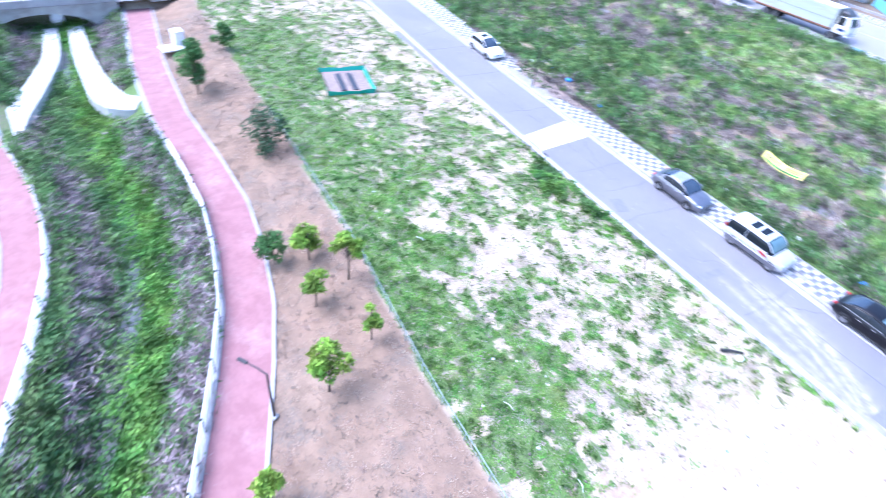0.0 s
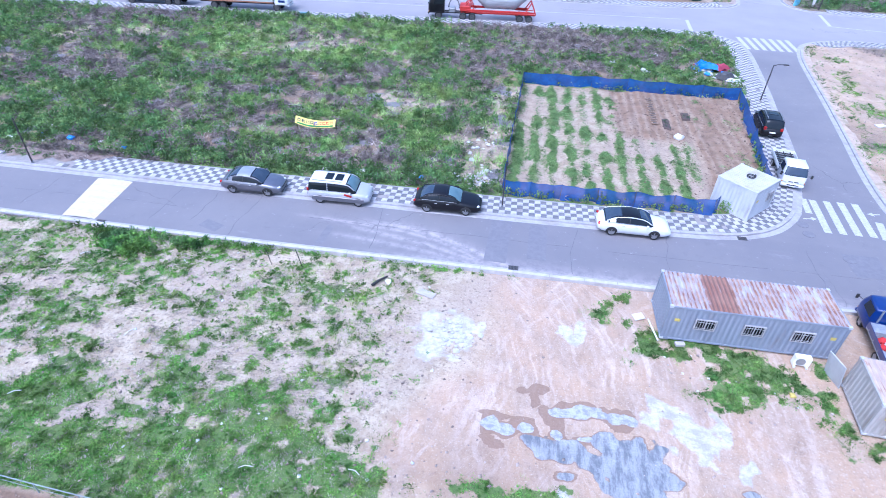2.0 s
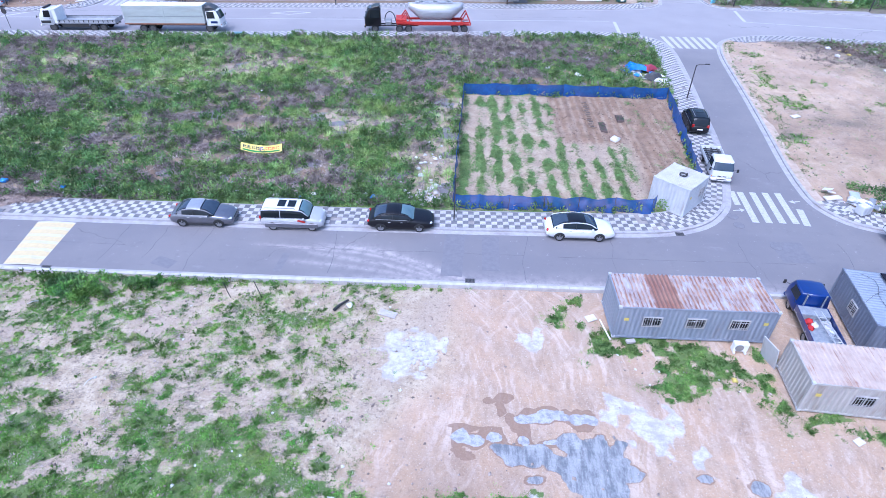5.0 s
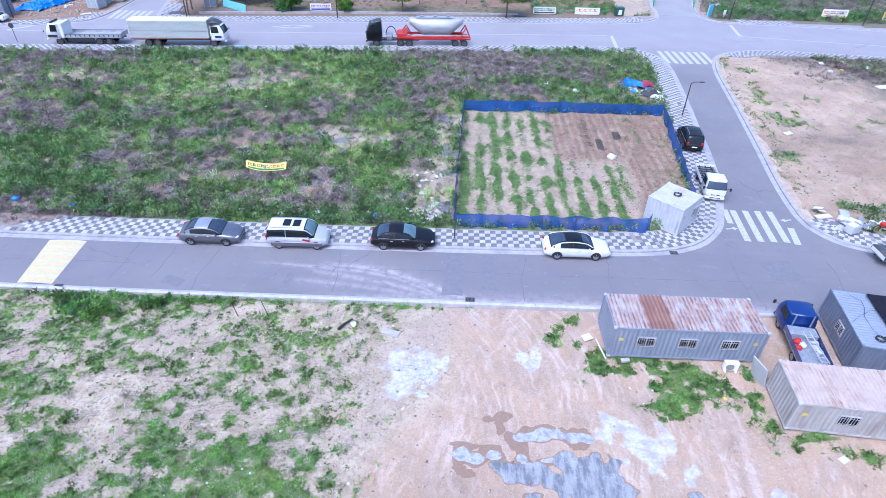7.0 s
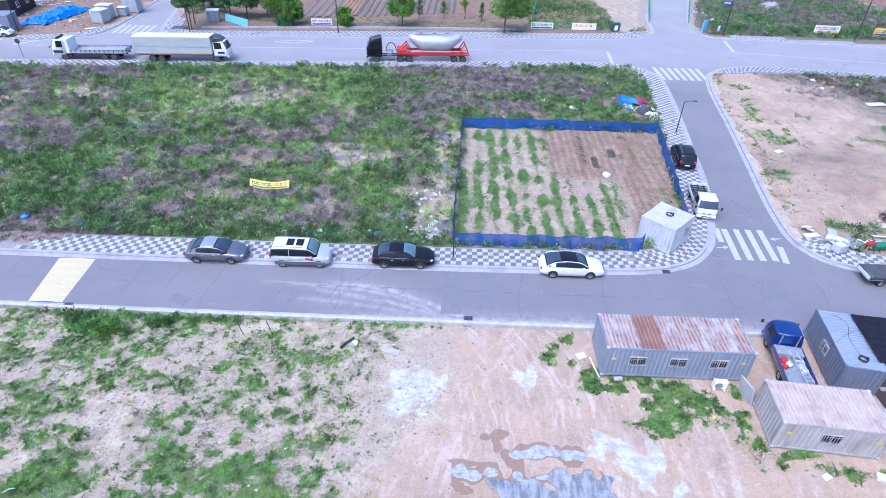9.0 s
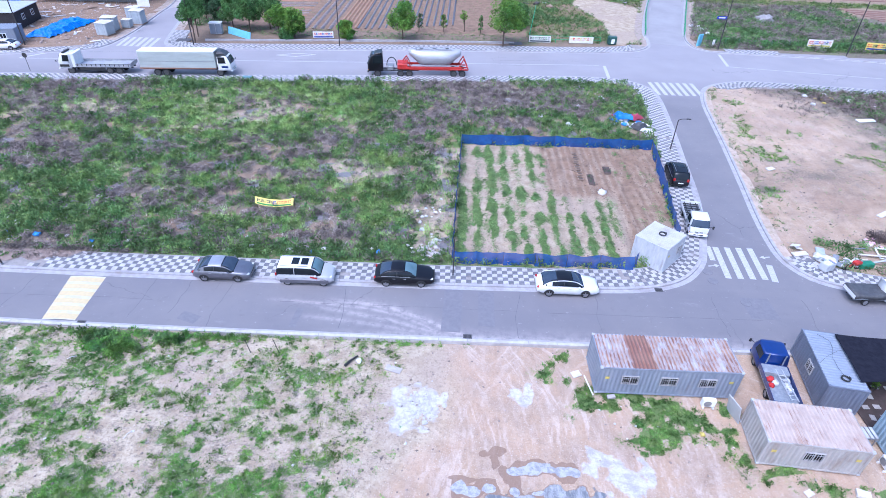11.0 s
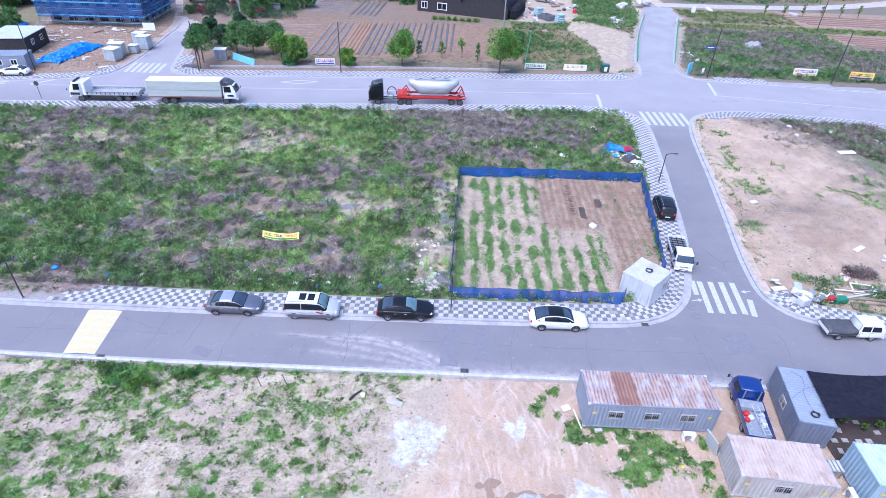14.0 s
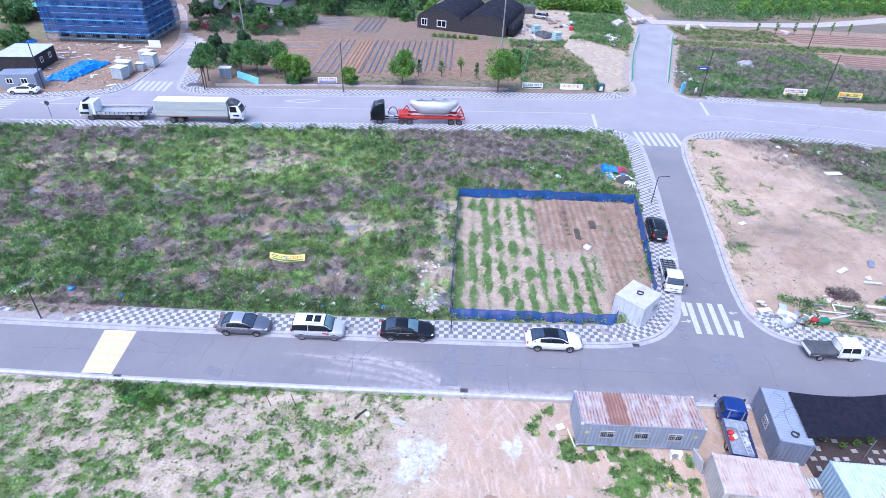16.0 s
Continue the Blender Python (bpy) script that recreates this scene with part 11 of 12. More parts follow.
CLODS = [(np.array([(1, 0, 0), (0, 1, 0), (-0.9, 0.2, 0), (0, -1, 0), (0.1, 0, 0.8), (0, 0.1, -0.5)]) * 0.1 * np.array((1, k, 1)), np.array([(0, 1, 4), (1, 2, 4), (2, 3, 4), (3, 0, 4), (1, 0, 5), (2, 1, 5), (3, 2, 5), (0, 3, 5)])) for k in (0.7, 1.0, 1.3)]
M["clod"] = surf("soil_clods_and_stones", (0.4, 0.33, 0.29), (0.26, 0.2, 0.17), 3.0, 0.95, island=0.35)
x, y, p, rs = candidates(9000, -60, 34, -17.5, -0.8, 26)
keep = inside(LOT_S, x, y) & (p < (0.25 + 0.75 * fbm(x, y, 3, 180)) * (1 - 0.75 * smooth(-3, 0, x)))
scatter("clods", "small clods and stones strewn on the sandy field", x[keep], y[keep], 0.25 + 0.9 * rs.rand(keep.sum()) ** 3, CLODS, M["clod"], 27, 0.0)
x, y, p, rs = candidates(4000, 28, 62, 11, 55, 28)
keep = inside(offset(KERB_B, 1.0), x, y) & (p < 0.25 + 0.75 * fbm(x, y, 3, 181))
scatter("clods", "small clods and stones strewn on the bare lot", x[keep], y[keep], 0.3 + 1.1 * rs.rand(keep.sum()) ** 3, CLODS, M["clod"], 29, 0.0)

x, y, p, rs = candidates(3600, 7.5, 21.3, 8.6, 31, 329)
keep = inside(PLOT, x, y) & (p < 0.15 + 0.85 * plot_masks(x, y)[1])
M["tilled"] = surf("tilled_soil_clods", (0.28, 0.2, 0.15), (0.19, 0.13, 0.1), 3.0, 0.95, island=0.3)
scatter("clods", "clods of tilled brown soil on the plot", x[keep], y[keep], 0.3 + 0.9 * rs.rand(keep.sum()) ** 2, CLODS, M["tilled"], 330, 0.0)

# the overgrown lot
def in_lot_a(x, y, edge=0.0):
    return inside(offset(KERB_A, 2.55 + edge), x, y) & ~inside(PLOT, x, y) & (x > -90) & (np.hypot((x - 21.4) / 2.0, (y - 38.4) / 3.2) > 1)


x, y, p, rs = candidates(80000, -75, 26, 7.5, 54.5, 5)
g, d, bare, lime = lot_a_masks(x, y)
inlot = in_lot_a(x, y)
near_a = smooth(0.3, 0.7, rs.rand(len(x)) + 0.25 * (fbm(x, y, 2.5, 309) - 0.5) + 0.55 * lime - 0.25 * smooth(16, 10, y))
keep = (p < np.clip((g - 0.4) * 1.9, 0, 0.95)) & inlot
k1 = keep & (near_a < 0.5)
scatter("weeds", "dark leafy weeds in mounds over the empty lot", x[k1], y[k1], 0.55 + 0.75 * rs.rand(k1.sum()), BUSHY, M["weed_green"], 6)
k1 = keep & (near_a >= 0.5)
scatter("weeds", "fresh green weeds between the scrub of the lot", x[k1], y[k1], 0.45 + 0.6 * rs.rand(k1.sum()), BUSHY + CLUMPS, M["weed_mid"], 310)
keep = (rs.rand(len(x)) < np.clip(1.0 * lime + 0.3 * bare + 0.5 * (fbm(x, y, 3, 140) - 0.5), 0, 0.9)) & inlot
scatter("grass_tufts", "yellowish grass among the weeds of the lot", x[keep], y[keep], 0.8 + 0.8 * rs.rand(keep.sum()), TUFTS + TUFTS + TALL, M["weed_lime"], 8)
keep = (rs.rand(len(x)) < 0.42 * lime * (1 - 0.7 * bare)) & inlot
scatter("weeds", "pale yellowish green weeds in the middle of the lot", x[keep], y[keep], 0.9 + 0.8 * rs.rand(keep.sum()), CLUMPS, M["weed_lime"], 332)
x, y, p, rs = candidates(42000, -75, 26, 7.8, 54.0, 9)
g, d, bare, lime = lot_a_masks(x, y)
keep = (p < np.clip((d - 0.46) * 1.6, 0.03, 0.75)) & in_lot_a(x, y, 0.3)
scatter("dry_scrub", "dead greyish brown scrub among the weeds", x[keep], y[keep], 0.6 + 0.85 * rs.rand(keep.sum()) ** 1.5, MOUND, M["scrub_dry"], 10)

x, y, p, rs = candidates(13000, -75, 26, 7.8, 54.0, 311)
g, d, bare, lime = lot_a_masks(x, y)
keep = (p < np.clip(1.15 - 1.2 * g - 0.2 * lime, 0.05, 0.9)) & in_lot_a(x, y, 0.2)
scatter("dry_grass", "short dead grass and litter of stalks on the lot", x[keep], y[keep], 0.9 + 1.0 * rs.rand(keep.sum()), TUFTS, M["straw"], 312)
STALKS = [blades(7, 90 + k, 0.35, 0.4, 0.03, 1.1) for k in range(4)]
x, y, p, rs = candidates(5200, -75, 26, 8.2, 53.5, 84)
keep = in_lot_a(x, y, 0.3) & (p < np.clip(fbm(x, y, 5, 201) * 1.6 - 0.62 + 0.25 * smooth(16, 10, y), 0, 0.6))
scatter("dead_stalks", "bleached dead stalks fallen among the weeds", x[keep], y[keep], 0.6 + 0.8 * rs.rand(keep.sum()), STALKS, M["straw"], 85)

# overgrowth that has crept over the worn pavement
x, y, p, rs = candidates(5200, -52, -22, 6.2, 8.6, 321)
rim = np.interp(x, (-52, -46, -40, -35.3, -32.2, -28, -22), (7.9, 7.5, 7.0, 6.7, 7.2, 8.0, 8.2)) + 0.7 * (fbm(x, y, 0.9, 322) - 0.5)
keep = (y > rim) & (p < 0.35)
k1 = keep & (fbm(x, y, 1.6, 323) < 0.52)
scatter("dry_scrub", "dead scrub leaning over the worn pavement", x[k1], y[k1], 0.4 + 0.5 * rs.rand(k1.sum()), MOUND, M["scrub_dry"], 324)
k1 = keep & ~k1
scatter("weeds", "green weeds creeping over the worn pavement", x[k1], y[k1], 0.4 + 0.45 * rs.rand(k1.sum()), BUSHY, M["weed_green"], 325)

# dead grass on the bank above the footpath
x, y, p, rs = candidates(26000, -62, 6, -36, -15, 326)
keep = (y < fence_y(x) - 0.2) & (y > path_y(x) + 1.5) & (p < 0.25 + 0.75 * fbm(x, y, 1.6, 327))
scatter("dry_grass", "short dead brown grass on the bank", x[keep], y[keep], 0.6 + 0.7 * rs.rand(keep.sum()), TUFTS, M["bank_grass"], 328)

# the vegetable plot
x, y, p, rs = candidates(42000, -1.2, 21.7, 8.4, 31.4, 11)
g, bare = plot_masks(x, y)
keep = (p < np.clip((g - 0.3) * 1.5, 0, 0.85)) & inside(PLOT, x, y)
scatter("crop_plants", "low green crop plants in loose rows", x[keep], y[keep], 0.4 + 0.4 * rs.rand(keep.sum()), CLUMPS + TUFTS, M["weed_green"], 12)

# the bare lot
x, y, p, rs = candidates(16000, 28, 70, 9, 56, 13)
strip = np.maximum(0, smooth(44, 66, x + (y - 20) * 0.3) * 0.45)
keep = (p < np.clip(0.5 * strip + 0.3 * (fbm(x, y, 1.4, 76, 3) - 0.4) + 0.3 * smooth(13, 10, y) + 0.1 * smooth(0.45, 0.6, fbm(x, y, 4.5, 331, 2)) * smooth(42, 34, x), 0.05, 1)) & inside(offset(KERB_B, 1.6), x, y)
scatter("weeds", "sparse weeds along the edge of the bare lot", x[keep], y[keep], 0.5 + 0.7 * rs.rand(keep.sum()), CLUMPS + TUFTS, M["weed_green"], 14)
keep = (rs.rand(len(x)) < np.clip(strip * 1.2 - 0.12, 0, 0.5)) & inside(offset(KERB_B, 2.6), x, y) & ((y > 44) | (x > 58))
scatter("dry_scrub", "dead brown scrub at the far edge of the bare lot", x[keep], y[keep], 0.6 + 0.9 * rs.rand(keep.sum()), SCRUB, M["scrub_dry"], 15)

x, y, p, rs = candidates(24000, 28, 64, 15, 54, 88)
keep = (p < np.clip(smooth(0.0, 0.5, patches(x, y, WEEDS_BARE, 48, 1.0, 1.15)) * (2.2 * fbm(x, y, 0.9, 204, 2) - 0.15 - 0.55 * smooth(46, 50, x)), 0, 0.95)) & inside(offset(KERB_B, 1.2), x, y)
scatter("weeds", "small patches of green weeds on the bare lot", x[keep], y[keep], 0.8 + 0.8 * rs.rand(keep.sum()), CLUMPS + TUFTS, M["weed_fresh"], 89)

# stream banks
x, y, p, rs = candidates(38000, -70, 4, -42, -23, 16)
yc, yw = path_y(x), west_path_y(x)
bed = (y < yc - 1.7) & (y > yw + 1.5)
for ax, ay in ((-60, -28.1), (-54, -27.5), (-48, -26.2), (-61, -31.2), (-55, -32.8), (-48, -34.6)):
    bed &= np.hypot((x - ax) * 0.35, y - ay) > 1.15
lane_ = np.interp(x, [p_[0] for p_ in wl], [p_[1] for p_ in wl])
bed &= (np.abs(y - lane_) > 0.35) | (fbm(x, y, 2.5, 150) > 0.45)
across_ = (y - yw) / (yc - yw) + 0.12 * (fbm(x * 0.5, y, 2.0, 333) - 0.5)
dead = np.maximum(np.exp(-((across_ - 0.28) / 0.09) ** 2), np.exp(-((across_ - 0.78) / 0.09) ** 2)) * smooth(0.2, 0.45, fbm(x * 0.4, y, 2.6, 334))
gs = fbm(x * 0.45, y, 3, 95)
keep = bed & (p < np.clip((0.35 + 0.9 * gs) * (1 - 0.82 * dead), 0, 0.8))
bright = np.exp(-((across_ - 0.58) / 0.12) ** 2) + 0.5 * (fbm(x, y, 2, 335) - 0.5)
k1 = keep & (bright < 0.4)
scatter("weeds", "lush dark green weeds along the stream", x[k1], y[k1], 0.8 + 1.0 * rs.rand(k1.sum()), BIG, M["weed_green"], 17)
k1 = keep & (bright >= 0.4)
scatter("weeds", "fresh green weeds along the stream", x[k1], y[k1], 0.8 + 0.9 * rs.rand(k1.sum()), BIG, M["weed_fresh"], 313)
keep = bed & (rs.rand(len(x)) < 0.45 * dead)
scatter("dry_reeds", "bleached dead reeds and brush along the stream", x[keep], y[keep], 0.9 + 0.8 * rs.rand(keep.sum()), SCRUB + MOUND, M["reed_dry"], 18)

# bank and gardens in the north
x, y, p, rs = candidates(16000, -45, 12, 69.5, 112, 19)
row = (y < 79) & (y > 73.5)
keep = inside(LOT_N1, x, y) & (row & (p < 0.95 * fbm(x, y, 3, 109)) | ((y >= 79) & (p < 0.1 * fbm(x, y, 5, 316))))
scatter("weeds", "low weeds along the garden edge", x[keep], y[keep], 0.7 + 0.8 * rs.rand(keep.sum()), CLUMPS, M["weed_green"], 20)
x, y, p, rs = candidates(26000, 12, 45, 75.5, 145, 21)
yard_poly = [(27, 74.5), (33.5, 78), (35.5, 88), (39, 105), (30, 116), (24, 112), (12, 112), (12, 150), (32, 150), (30, 122), (24.5, 107), (28.2, 92)]
keep = inside(offset(KERB_N1, 1.2) + [(47, 160), (0, 160), (0, 75)], x, y) & ~inside(yard_poly, x, y) & (p < np.clip(fbm(x, y, 6, 160) * 1.4 - 0.2, 0, 1))
scatter("weeds", "grass and weeds round the farm yard", x[keep], y[keep], 0.5 + 0.8 * rs.rand(keep.sum()), CLUMPS + TALL, M["weed_olive"], 22)
k2 = keep & (fbm(x, y, 4, 161) > 0.52)
scatter("weeds", "rank green weeds round the farm yard", x[k2], y[k2], 0.7 + 0.8 * rs.rand(k2.sum()), BIG, M["weed_green"], 76)
x, y, p, rs = candidates(30000, 43, 110, 75, 136, 23)
ok = inside(offset(KERB_N2, 1.5) + [(110, 60), (110, 140), (58, 140)], x, y)
keep = ok & (y < 111) & ((x < 86) | (y < 97)) & (p < np.clip(fbm(x, y, 3, 115) * 2.2 - 0.5, 0, 1))
scatter("weeds", "green weeds in the far scrub", x[keep], y[keep], 0.8 + 1.0 * rs.rand(keep.sum()), BIG, M["weed_green"], 24)
keep = ok & (y < 111) & ((x < 86) | (y < 97)) & (rs.rand(len(x)) < np.clip((fbm(x, y, 4, 117) - 0.38) * 2.0, 0, 0.6))
scatter("dry_scrub", "dead greyish scrub beyond the wide road", x[keep], y[keep], 0.9 + 1.1 * rs.rand(keep.sum()), MOUND, M["scrub_dry"], 25)


x, y, p, rs = candidates(9000, 52, 112, 111, 134, 58)
keep = (np.abs(y - 116 + 0.02 * (x - 60)) < 2.2 + fbm(x, y, 4, 195)) & (p < 0.7)
scatter("grass_strip", "olive grass strip between the far fields", x[keep], y[keep], 0.7 + 0.7 * rs.rand(keep.sum()), TALL, M["weed_olive"], 59)
keep = (y > 120) & (x < 86) & inside(offset(KERB_N2, 1.5) + [(110, 60), (110, 140), (58, 140)], x, y) & (p < np.clip(fbm(x, y, 3, 196) * 2 - 0.5, 0, 0.8))
scatter("dry_scrub", "dull scrub beside the farm lane", x[keep], y[keep], 0.8 + 0.8 * rs.rand(keep.sum()), SCRUB, M["weed_olive"], 57)
x, y, p, rs = candidates(1500, 45, 96, 75.5, 79.5, 60)
ln = np.interp(x, (46, 62, 80, 95), (77.5, 76.6, 74.8, 72.0))
keep = np.abs(y - ln - 1.0) < 0.9
scatter("hedge", "dark green hedge along the scrub fence", x[keep], y[keep], 1.5 + 1.2 * rs.rand(keep.sum()), BIG, M["leaf_dark"], 61)
x, y, p, rs = candidates(3400, -64, 27, 108, 178, 62)
keep = (p < np.clip(fbm(x, y, 9, 190) * 1.7 - 0.25, 0, 1)) & (y > 128) & ~((x > -13) & (x < 32) & (y < 150)) & (np.hypot((x + 54) / 11, (y - 131) / 7) > 1)
scatter("undergrowth", "dark rank undergrowth and garden shrubs behind the fields", x[keep], y[keep], 3.0 + 3.0 * rs.rand(keep.sum()), WOOD, M["leaf_dark"], 63)
x, y, p, rs = candidates(1700, -62, -38, 105, 128, 64)
keep = (p < np.clip(fbm(x, y, 4, 191) * 1.6 - 0.3, 0, 1)) & (x > -58 - 0.55 * (y - 104)) & (np.hypot((x + 54) / 9, (y - 131) / 6) > 1)
scatter("undergrowth", "dark shrubs covering the slope below the house", x[keep], y[keep], 1.2 + 1.6 * rs.rand(keep.sum()), WOOD, M["leaf_conifer"], 65)
x, y, p, rs = candidates(3200, 64, 190, 144, 215, 66)
keep = (y > np.interp(x, (60, 80, 105, 135, 170), (144, 145.5, 150, 164, 187))) & (p < 0.75)
scatter("undergrowth", "green undergrowth below the orchard trees", x[keep], y[keep], 3.0 + 3.5 * rs.rand(keep.sum()), WOOD, M["leaf_dark"], 67)
x, y, p, rs = candidates(2600, 28, 54, 112, 150, 68)
keep = (p < np.clip(fbm(x, y, 4, 192) * 1.5 - 0.3, 0, 1)) & inside(offset(KERB_N1, 1.2) + [(50, 150), (33, 150), (30.5, 122), (33, 115)], x, y)
scatter("undergrowth", "rank weeds between the yard and the lane", x[keep], y[keep], 1.0 + 1.2 * rs.rand(keep.sum()), BIG, M["weed_green"], 69)
x, y, p, rs = candidates(5000, -90, -60, 62, 96, 70)
keep = inside(offset(KERB_N0, 2.6) + [(-61, 110), (-110, 110), (-110, 55)], x, y) & (p < 0.1 + 0.8 * fbm(x, y, 4, 193))
scatter("rubble", "broken stones, chips and scraps strewn on the site soil", x[keep], y[keep], 0.6 + 2.2 * rs.rand(keep.sum()) ** 3, CLODS, M["clod"], 71, 0.0)

x, y, p, rs = candidates(2200, -57, -42, 78, 107, 77)
keep = inside(offset(KERB_N1, 1.4) + [(-40, 108), (-40, 74)], x, y) & (p < np.clip(fbm(x, y, 4, 197) * 1.7 - 0.45, 0, 0.8)) & ~((x > -47) & (y < 80))
scatter("undergrowth", "low dark shrubs on the brown garden slope", x[keep], y[keep], 0.8 + 1.2 * rs.rand(keep.sum()), BIG, M["scrub_green"], 78)
x, y, p, rs = candidates(16000, 26, 38, 11, 55, 79)
ex = np.interp(y, [q[1] for q in KERB_B[::-1] if 10.5 < q[1] < 55 and q[0] < 37], [q[0] for q in KERB_B[::-1] if 10.5 < q[1] < 55 and q[0] < 37])
keep = (x > ex + 0.3) & (x < ex + 1.0 + 2.2 * fbm(x, y, 6, 198)) & (p < np.clip(fbm(x, y, 2.5, 199) * 2.2 - 0.85, 0, 0.7))
scatter("weeds", "patchy green weeds along the kerb of the bare lot", x[keep], y[keep], 0.6 + 0.7 * rs.rand(keep.sum()), CLUMPS + TUFTS, M["weed_green"], 80)
x, y, p, rs = candidates(7000, 44, 75, 30, 57, 81)
keep = inside(offset(KERB_B, 2.7), x, y) & (x + (y - 20) * 0.55 > 67) & (p < np.clip(fbm(x, y, 3, 200) * 1.8 - 0.5, 0, 0.6))
scatter("dry_scrub", "dark dead scrub at the corner of the bare lot", x[keep], y[keep], 0.8 + 0.9 * rs.rand(keep.sum()), MOUND, M["scrub_brown"], 82)
keep = inside(offset(KERB_B, 2.7), x, y) & (x + (y - 20) * 0.5 > 66) & (rs.rand(len(x)) < np.clip(fbm(x, y, 2.5, 314) * 2.2 - 0.6, 0, 0.8))
scatter("weeds", "green weeds among the scrub of the bare lot", x[keep], y[keep], 0.9 + 0.8 * rs.rand(keep.sum()), BIG, M["weed_green"], 315)

# brush and weeds at the dump corner
x, y, p, rs = candidates(130, 36.2, 40.2, 12.6, 15.8, 72)
keep = np.hypot((x - 38.2) / 1.4, (y - 14.2) / 1.0) < 1
brush = scatter("brushwood", "heap of dark cut twigs dumped on the lot", x[keep], y[keep], 0.9 + 0.6 * rs.rand(keep.sum()), MOUND, M["brush"], 73)
x, y, p, rs = candidates(4200, 31, 52, 7.9, 13.5, 74)
keep = (p < np.clip(fbm(x, y, 2.2, 194) * 1.9 - 0.8 + 0.35 * smooth(36, 42, x), 0, 1)) & inside(offset(KERB_B, 2.5), x, y)
scatter("weeds", "green weeds among the rubbish of the corner", x[keep], y[keep], 0.7 + 0.8 * rs.rand(keep.sum()), BIG + CLUMPS, M["weed_green"], 75)
solid("tarpaulin", crumpled_sheet(1.6, 1.0, 44, amp=0.5), M["tarp_blue"], "small crumpled blue tarpaulin among the weeds", "tarpaulin", m=pose(41.0, 10.2, 0.15, 0, 0, 25))


# ---- pavements: one paver after another ----
def paver_cells(line, rows=5, size=0.42, start=0.28):
    """Middle, heading, row and column of each paver along a kerb line."""
    cells, run, col = [], 0.0, 0
    pts = [Vector(p) for p in line]
    seg, done = 0, 0.0
    lens = [(pts[k + 1] - pts[k]).length for k in range(len(pts) - 1)]
    total = sum(lens)
    s = size / 2
    while s < total - size / 2:
        while seg < len(lens) - 1 and done + lens[seg] < s:
            done += lens[seg]
            seg += 1
        t = (pts[seg + 1] - pts[seg]).normalized()
        p = pts[seg].lerp(pts[seg + 1], (s - done) / lens[seg])
        n = Vector((-t.y, t.x))
        for r in range(rows):
            q = p + n * (start + size * (r + 0.5))
            cells.append((q.x, q.y, math.atan2(t.y, t.x), r, col))
        col += 1
        s += size
    return cells


def pave(line, label, keep, nearest=None, rows=5):
    pv = thing("pavement", label, "pavement", pose(0, 0, 0), kind="structure")
    part("bed", Build().ribbon(line, 0.264, 0.3 + 0.42 * rows, -0.2, 0.105), M["bed_sand"], pv)
    part("edge_strip", Build().ribbon(line, 0.304 + 0.42 * rows, 0.4 + 0.42 * rows, -0.2, 0.15), M["kerb"], pv)
    meshes = [mesh_of("paver", Build().box((0, 0, 0), (0.408, 0.408, 0.05), 0.008), M[k]) for k in ("tile_light", "tile_dark")]
    rest = (Build(), Build())
    rnd = random.Random(9)
    for x, y, a, r, c in paver_cells(line, rows):
        if not keep(x, y):
            continue
        k = (r + c) % 2
        z = 0.115 + rnd.uniform(-0.004, 0.006)
        if nearest and nearest[0] < x < nearest[1] and y < nearest[2]:
            o = new("paver", meshes[k])
            o.parent = pv
            o.matrix_basis = pose(x, y, z, rnd.uniform(-0.6, 0.6), rnd.uniform(-0.6, 0.6), math.degrees(a))
        else:
            m3 = Matrix.Rotation(a, 3, "Z")
            h = 0.205
            vs = [m3 @ Vector((i * h, j * h, 0)) for i, j in ((-1, -1), (1, -1), (1, 1), (-1, 1))]
            zt = z + 0.025
            rest[k].add([(x + v.x, y + v.y, zt - 0.05) for v in vs] + [(x + v.x, y + v.y, zt) for v in vs], [(4, 5, 6, 7), (0, 1, 5, 4), (1, 2, 6, 5), (2, 3, 7, 6), (3, 0, 4, 7)])
    for k, b in enumerate(rest):
        if b.v:
            tagged(part("pavers", b, M["tile_light" if k == 0 else "tile_dark"], pv), kind="stuff")
    return pv


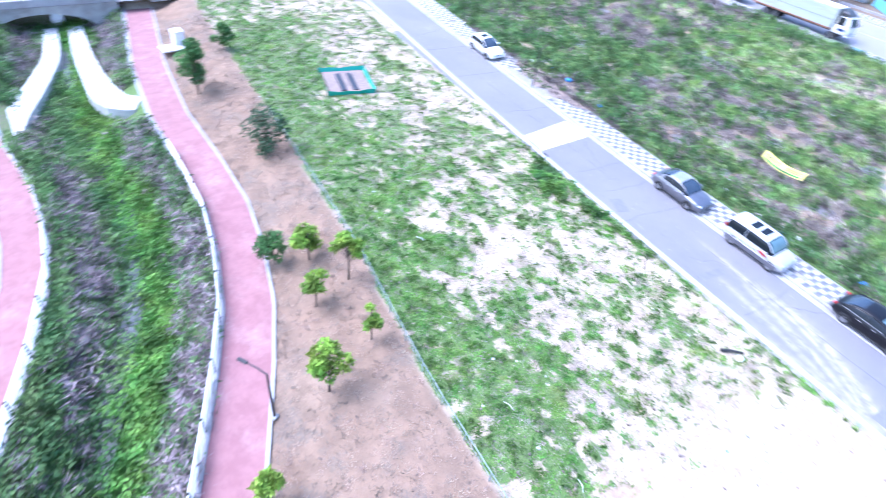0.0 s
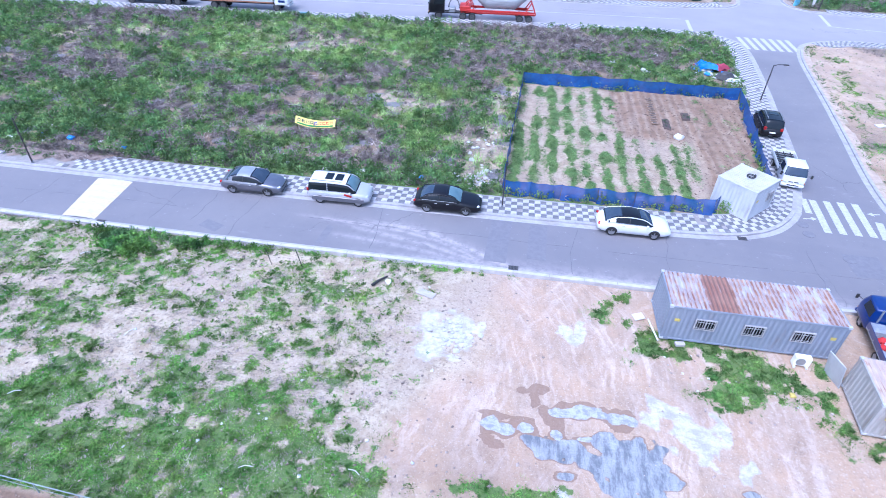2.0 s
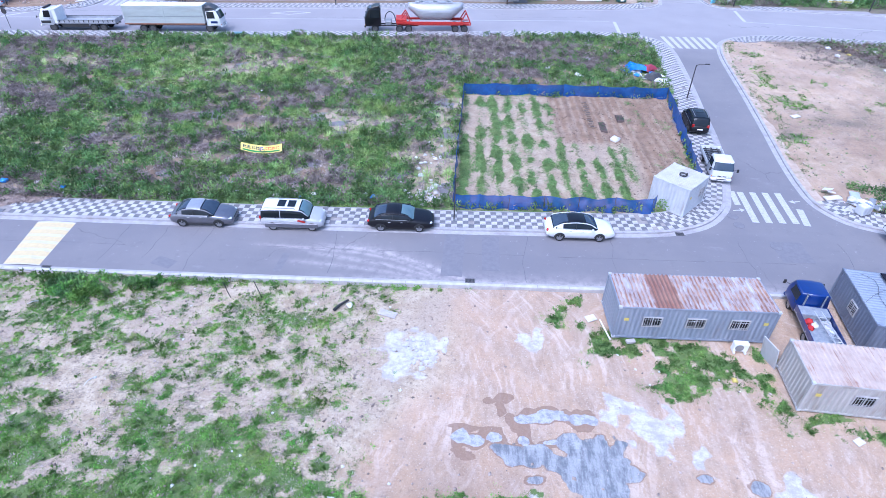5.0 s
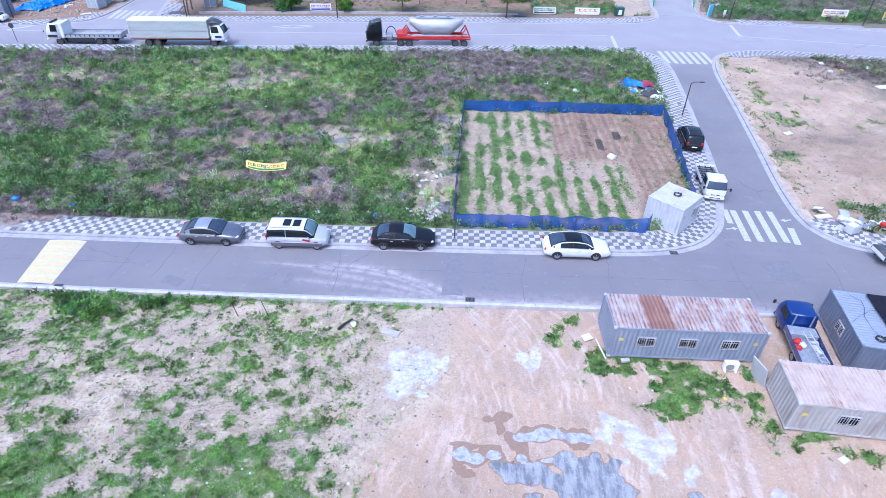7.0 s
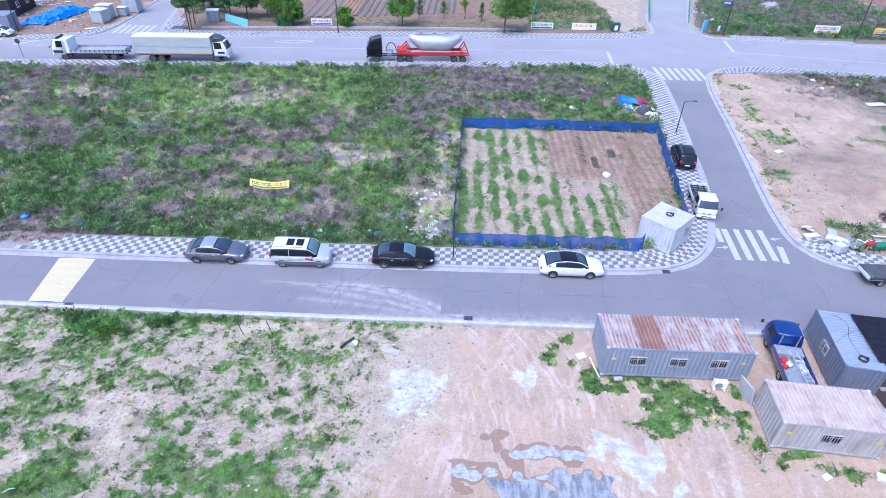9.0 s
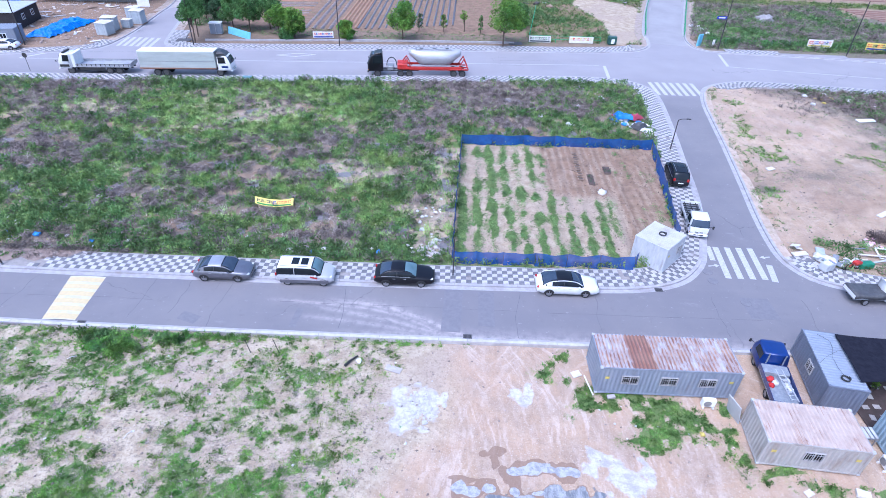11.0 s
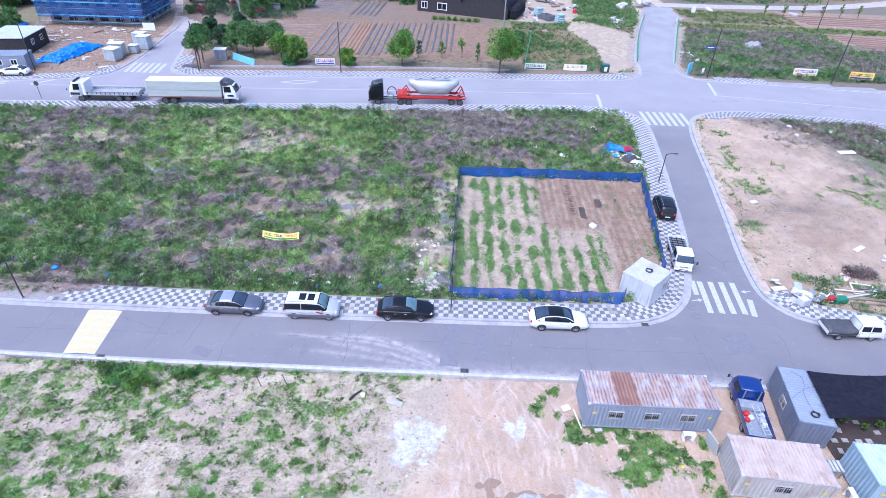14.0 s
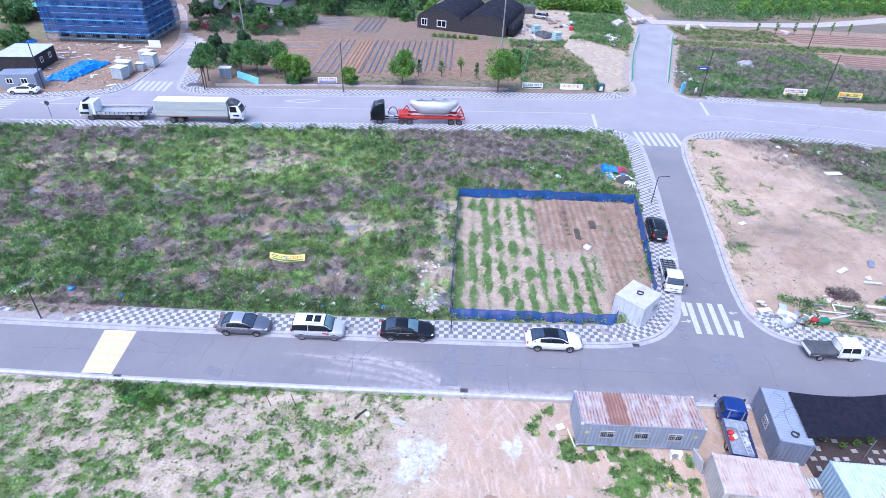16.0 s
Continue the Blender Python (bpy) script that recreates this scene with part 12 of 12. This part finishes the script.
def worn_a(x, y):
    if -41 < x < -33.5 and y < 10:
        return float(vnoise(x, y, 0.8, 170)) < 0.25 + 0.1 * abs(x + 37)
    return float(vnoise(x, y, 0.9, 171)) < 0.93


def worn_n(x, y):
    return float(vnoise(x, y, 1.2, 172)) < 0.93 and (x < 30)


pave([p for p in KERB_A if p[1] > 5.0 and p[0] > -67], "grey and white chequered pavement round the lot", worn_a, (-10.0, 15.0, 8.6))
pave([p for p in KERB_B if p[1] < 11.2 and p[0] < 62], "grey and white chequered pavement on the corner", lambda x, y: float(vnoise(x, y, 0.8, 173)) < 0.86)
pave([p for p in KERB_B if p[1] > 54.5], "grey and white chequered pavement along the wide road", worn_a)
rnd = random.Random(61)
worn = [p for p in KERB_A if -42.5 < p[0] < -31.5 and p[1] < 10]
lo, hi = offset(worn, 0.55), offset(worn, 2.5)
n = len(worn)
dirt = Build()
for k in range(n - 1):
    u0, u1 = [max(0.03, math.sin(math.pi * q / (n - 1)) ** 0.5) for q in (k, k + 1)]
    a0, a1 = Vector(hi[k]).lerp(Vector(lo[k]), u0 * (0.75 + 0.2 * math.sin(k * 1.9))), Vector(hi[k + 1]).lerp(Vector(lo[k + 1]), u1 * (0.75 + 0.2 * math.sin((k + 1) * 1.9)))
    dirt.quad((*a0, 0.142), (*a1, 0.142), (*hi[k + 1], 0.17), (*hi[k], 0.17))
M["dark_dirt"] = surf("trodden_dark_dirt", (0.3, 0.225, 0.185), (0.2, 0.15, 0.125), 1.6, 0.95, bump=0.7, bump_scale=8, stain=(0.42, 0.36, 0.31), stain_scale=1.4, stain_amount=0.4)
solid("dirt", dirt, M["dark_dirt"], "brown dirt washed over the worn pavement", "dirt", kind="stuff")
pave([p for p in KERB_N1 if p[1] < 75 and p[0] < 33], "grey and white chequered pavement by the gardens", worn_n, rows=6)
pave([p for p in KERB_N0 if p[1] < 68], "grey and white chequered pavement by the building site", lambda x, y: float(vnoise(x, y, 1.4, 174)) < 0.8)
pave([p for p in KERB_N2 if p[1] < 74 and p[0] > 46 and p[0] < 56], "grey and white chequered pavement by the far scrub", lambda x, y: float(vnoise(x, y, 1.4, 175)) < 0.85)
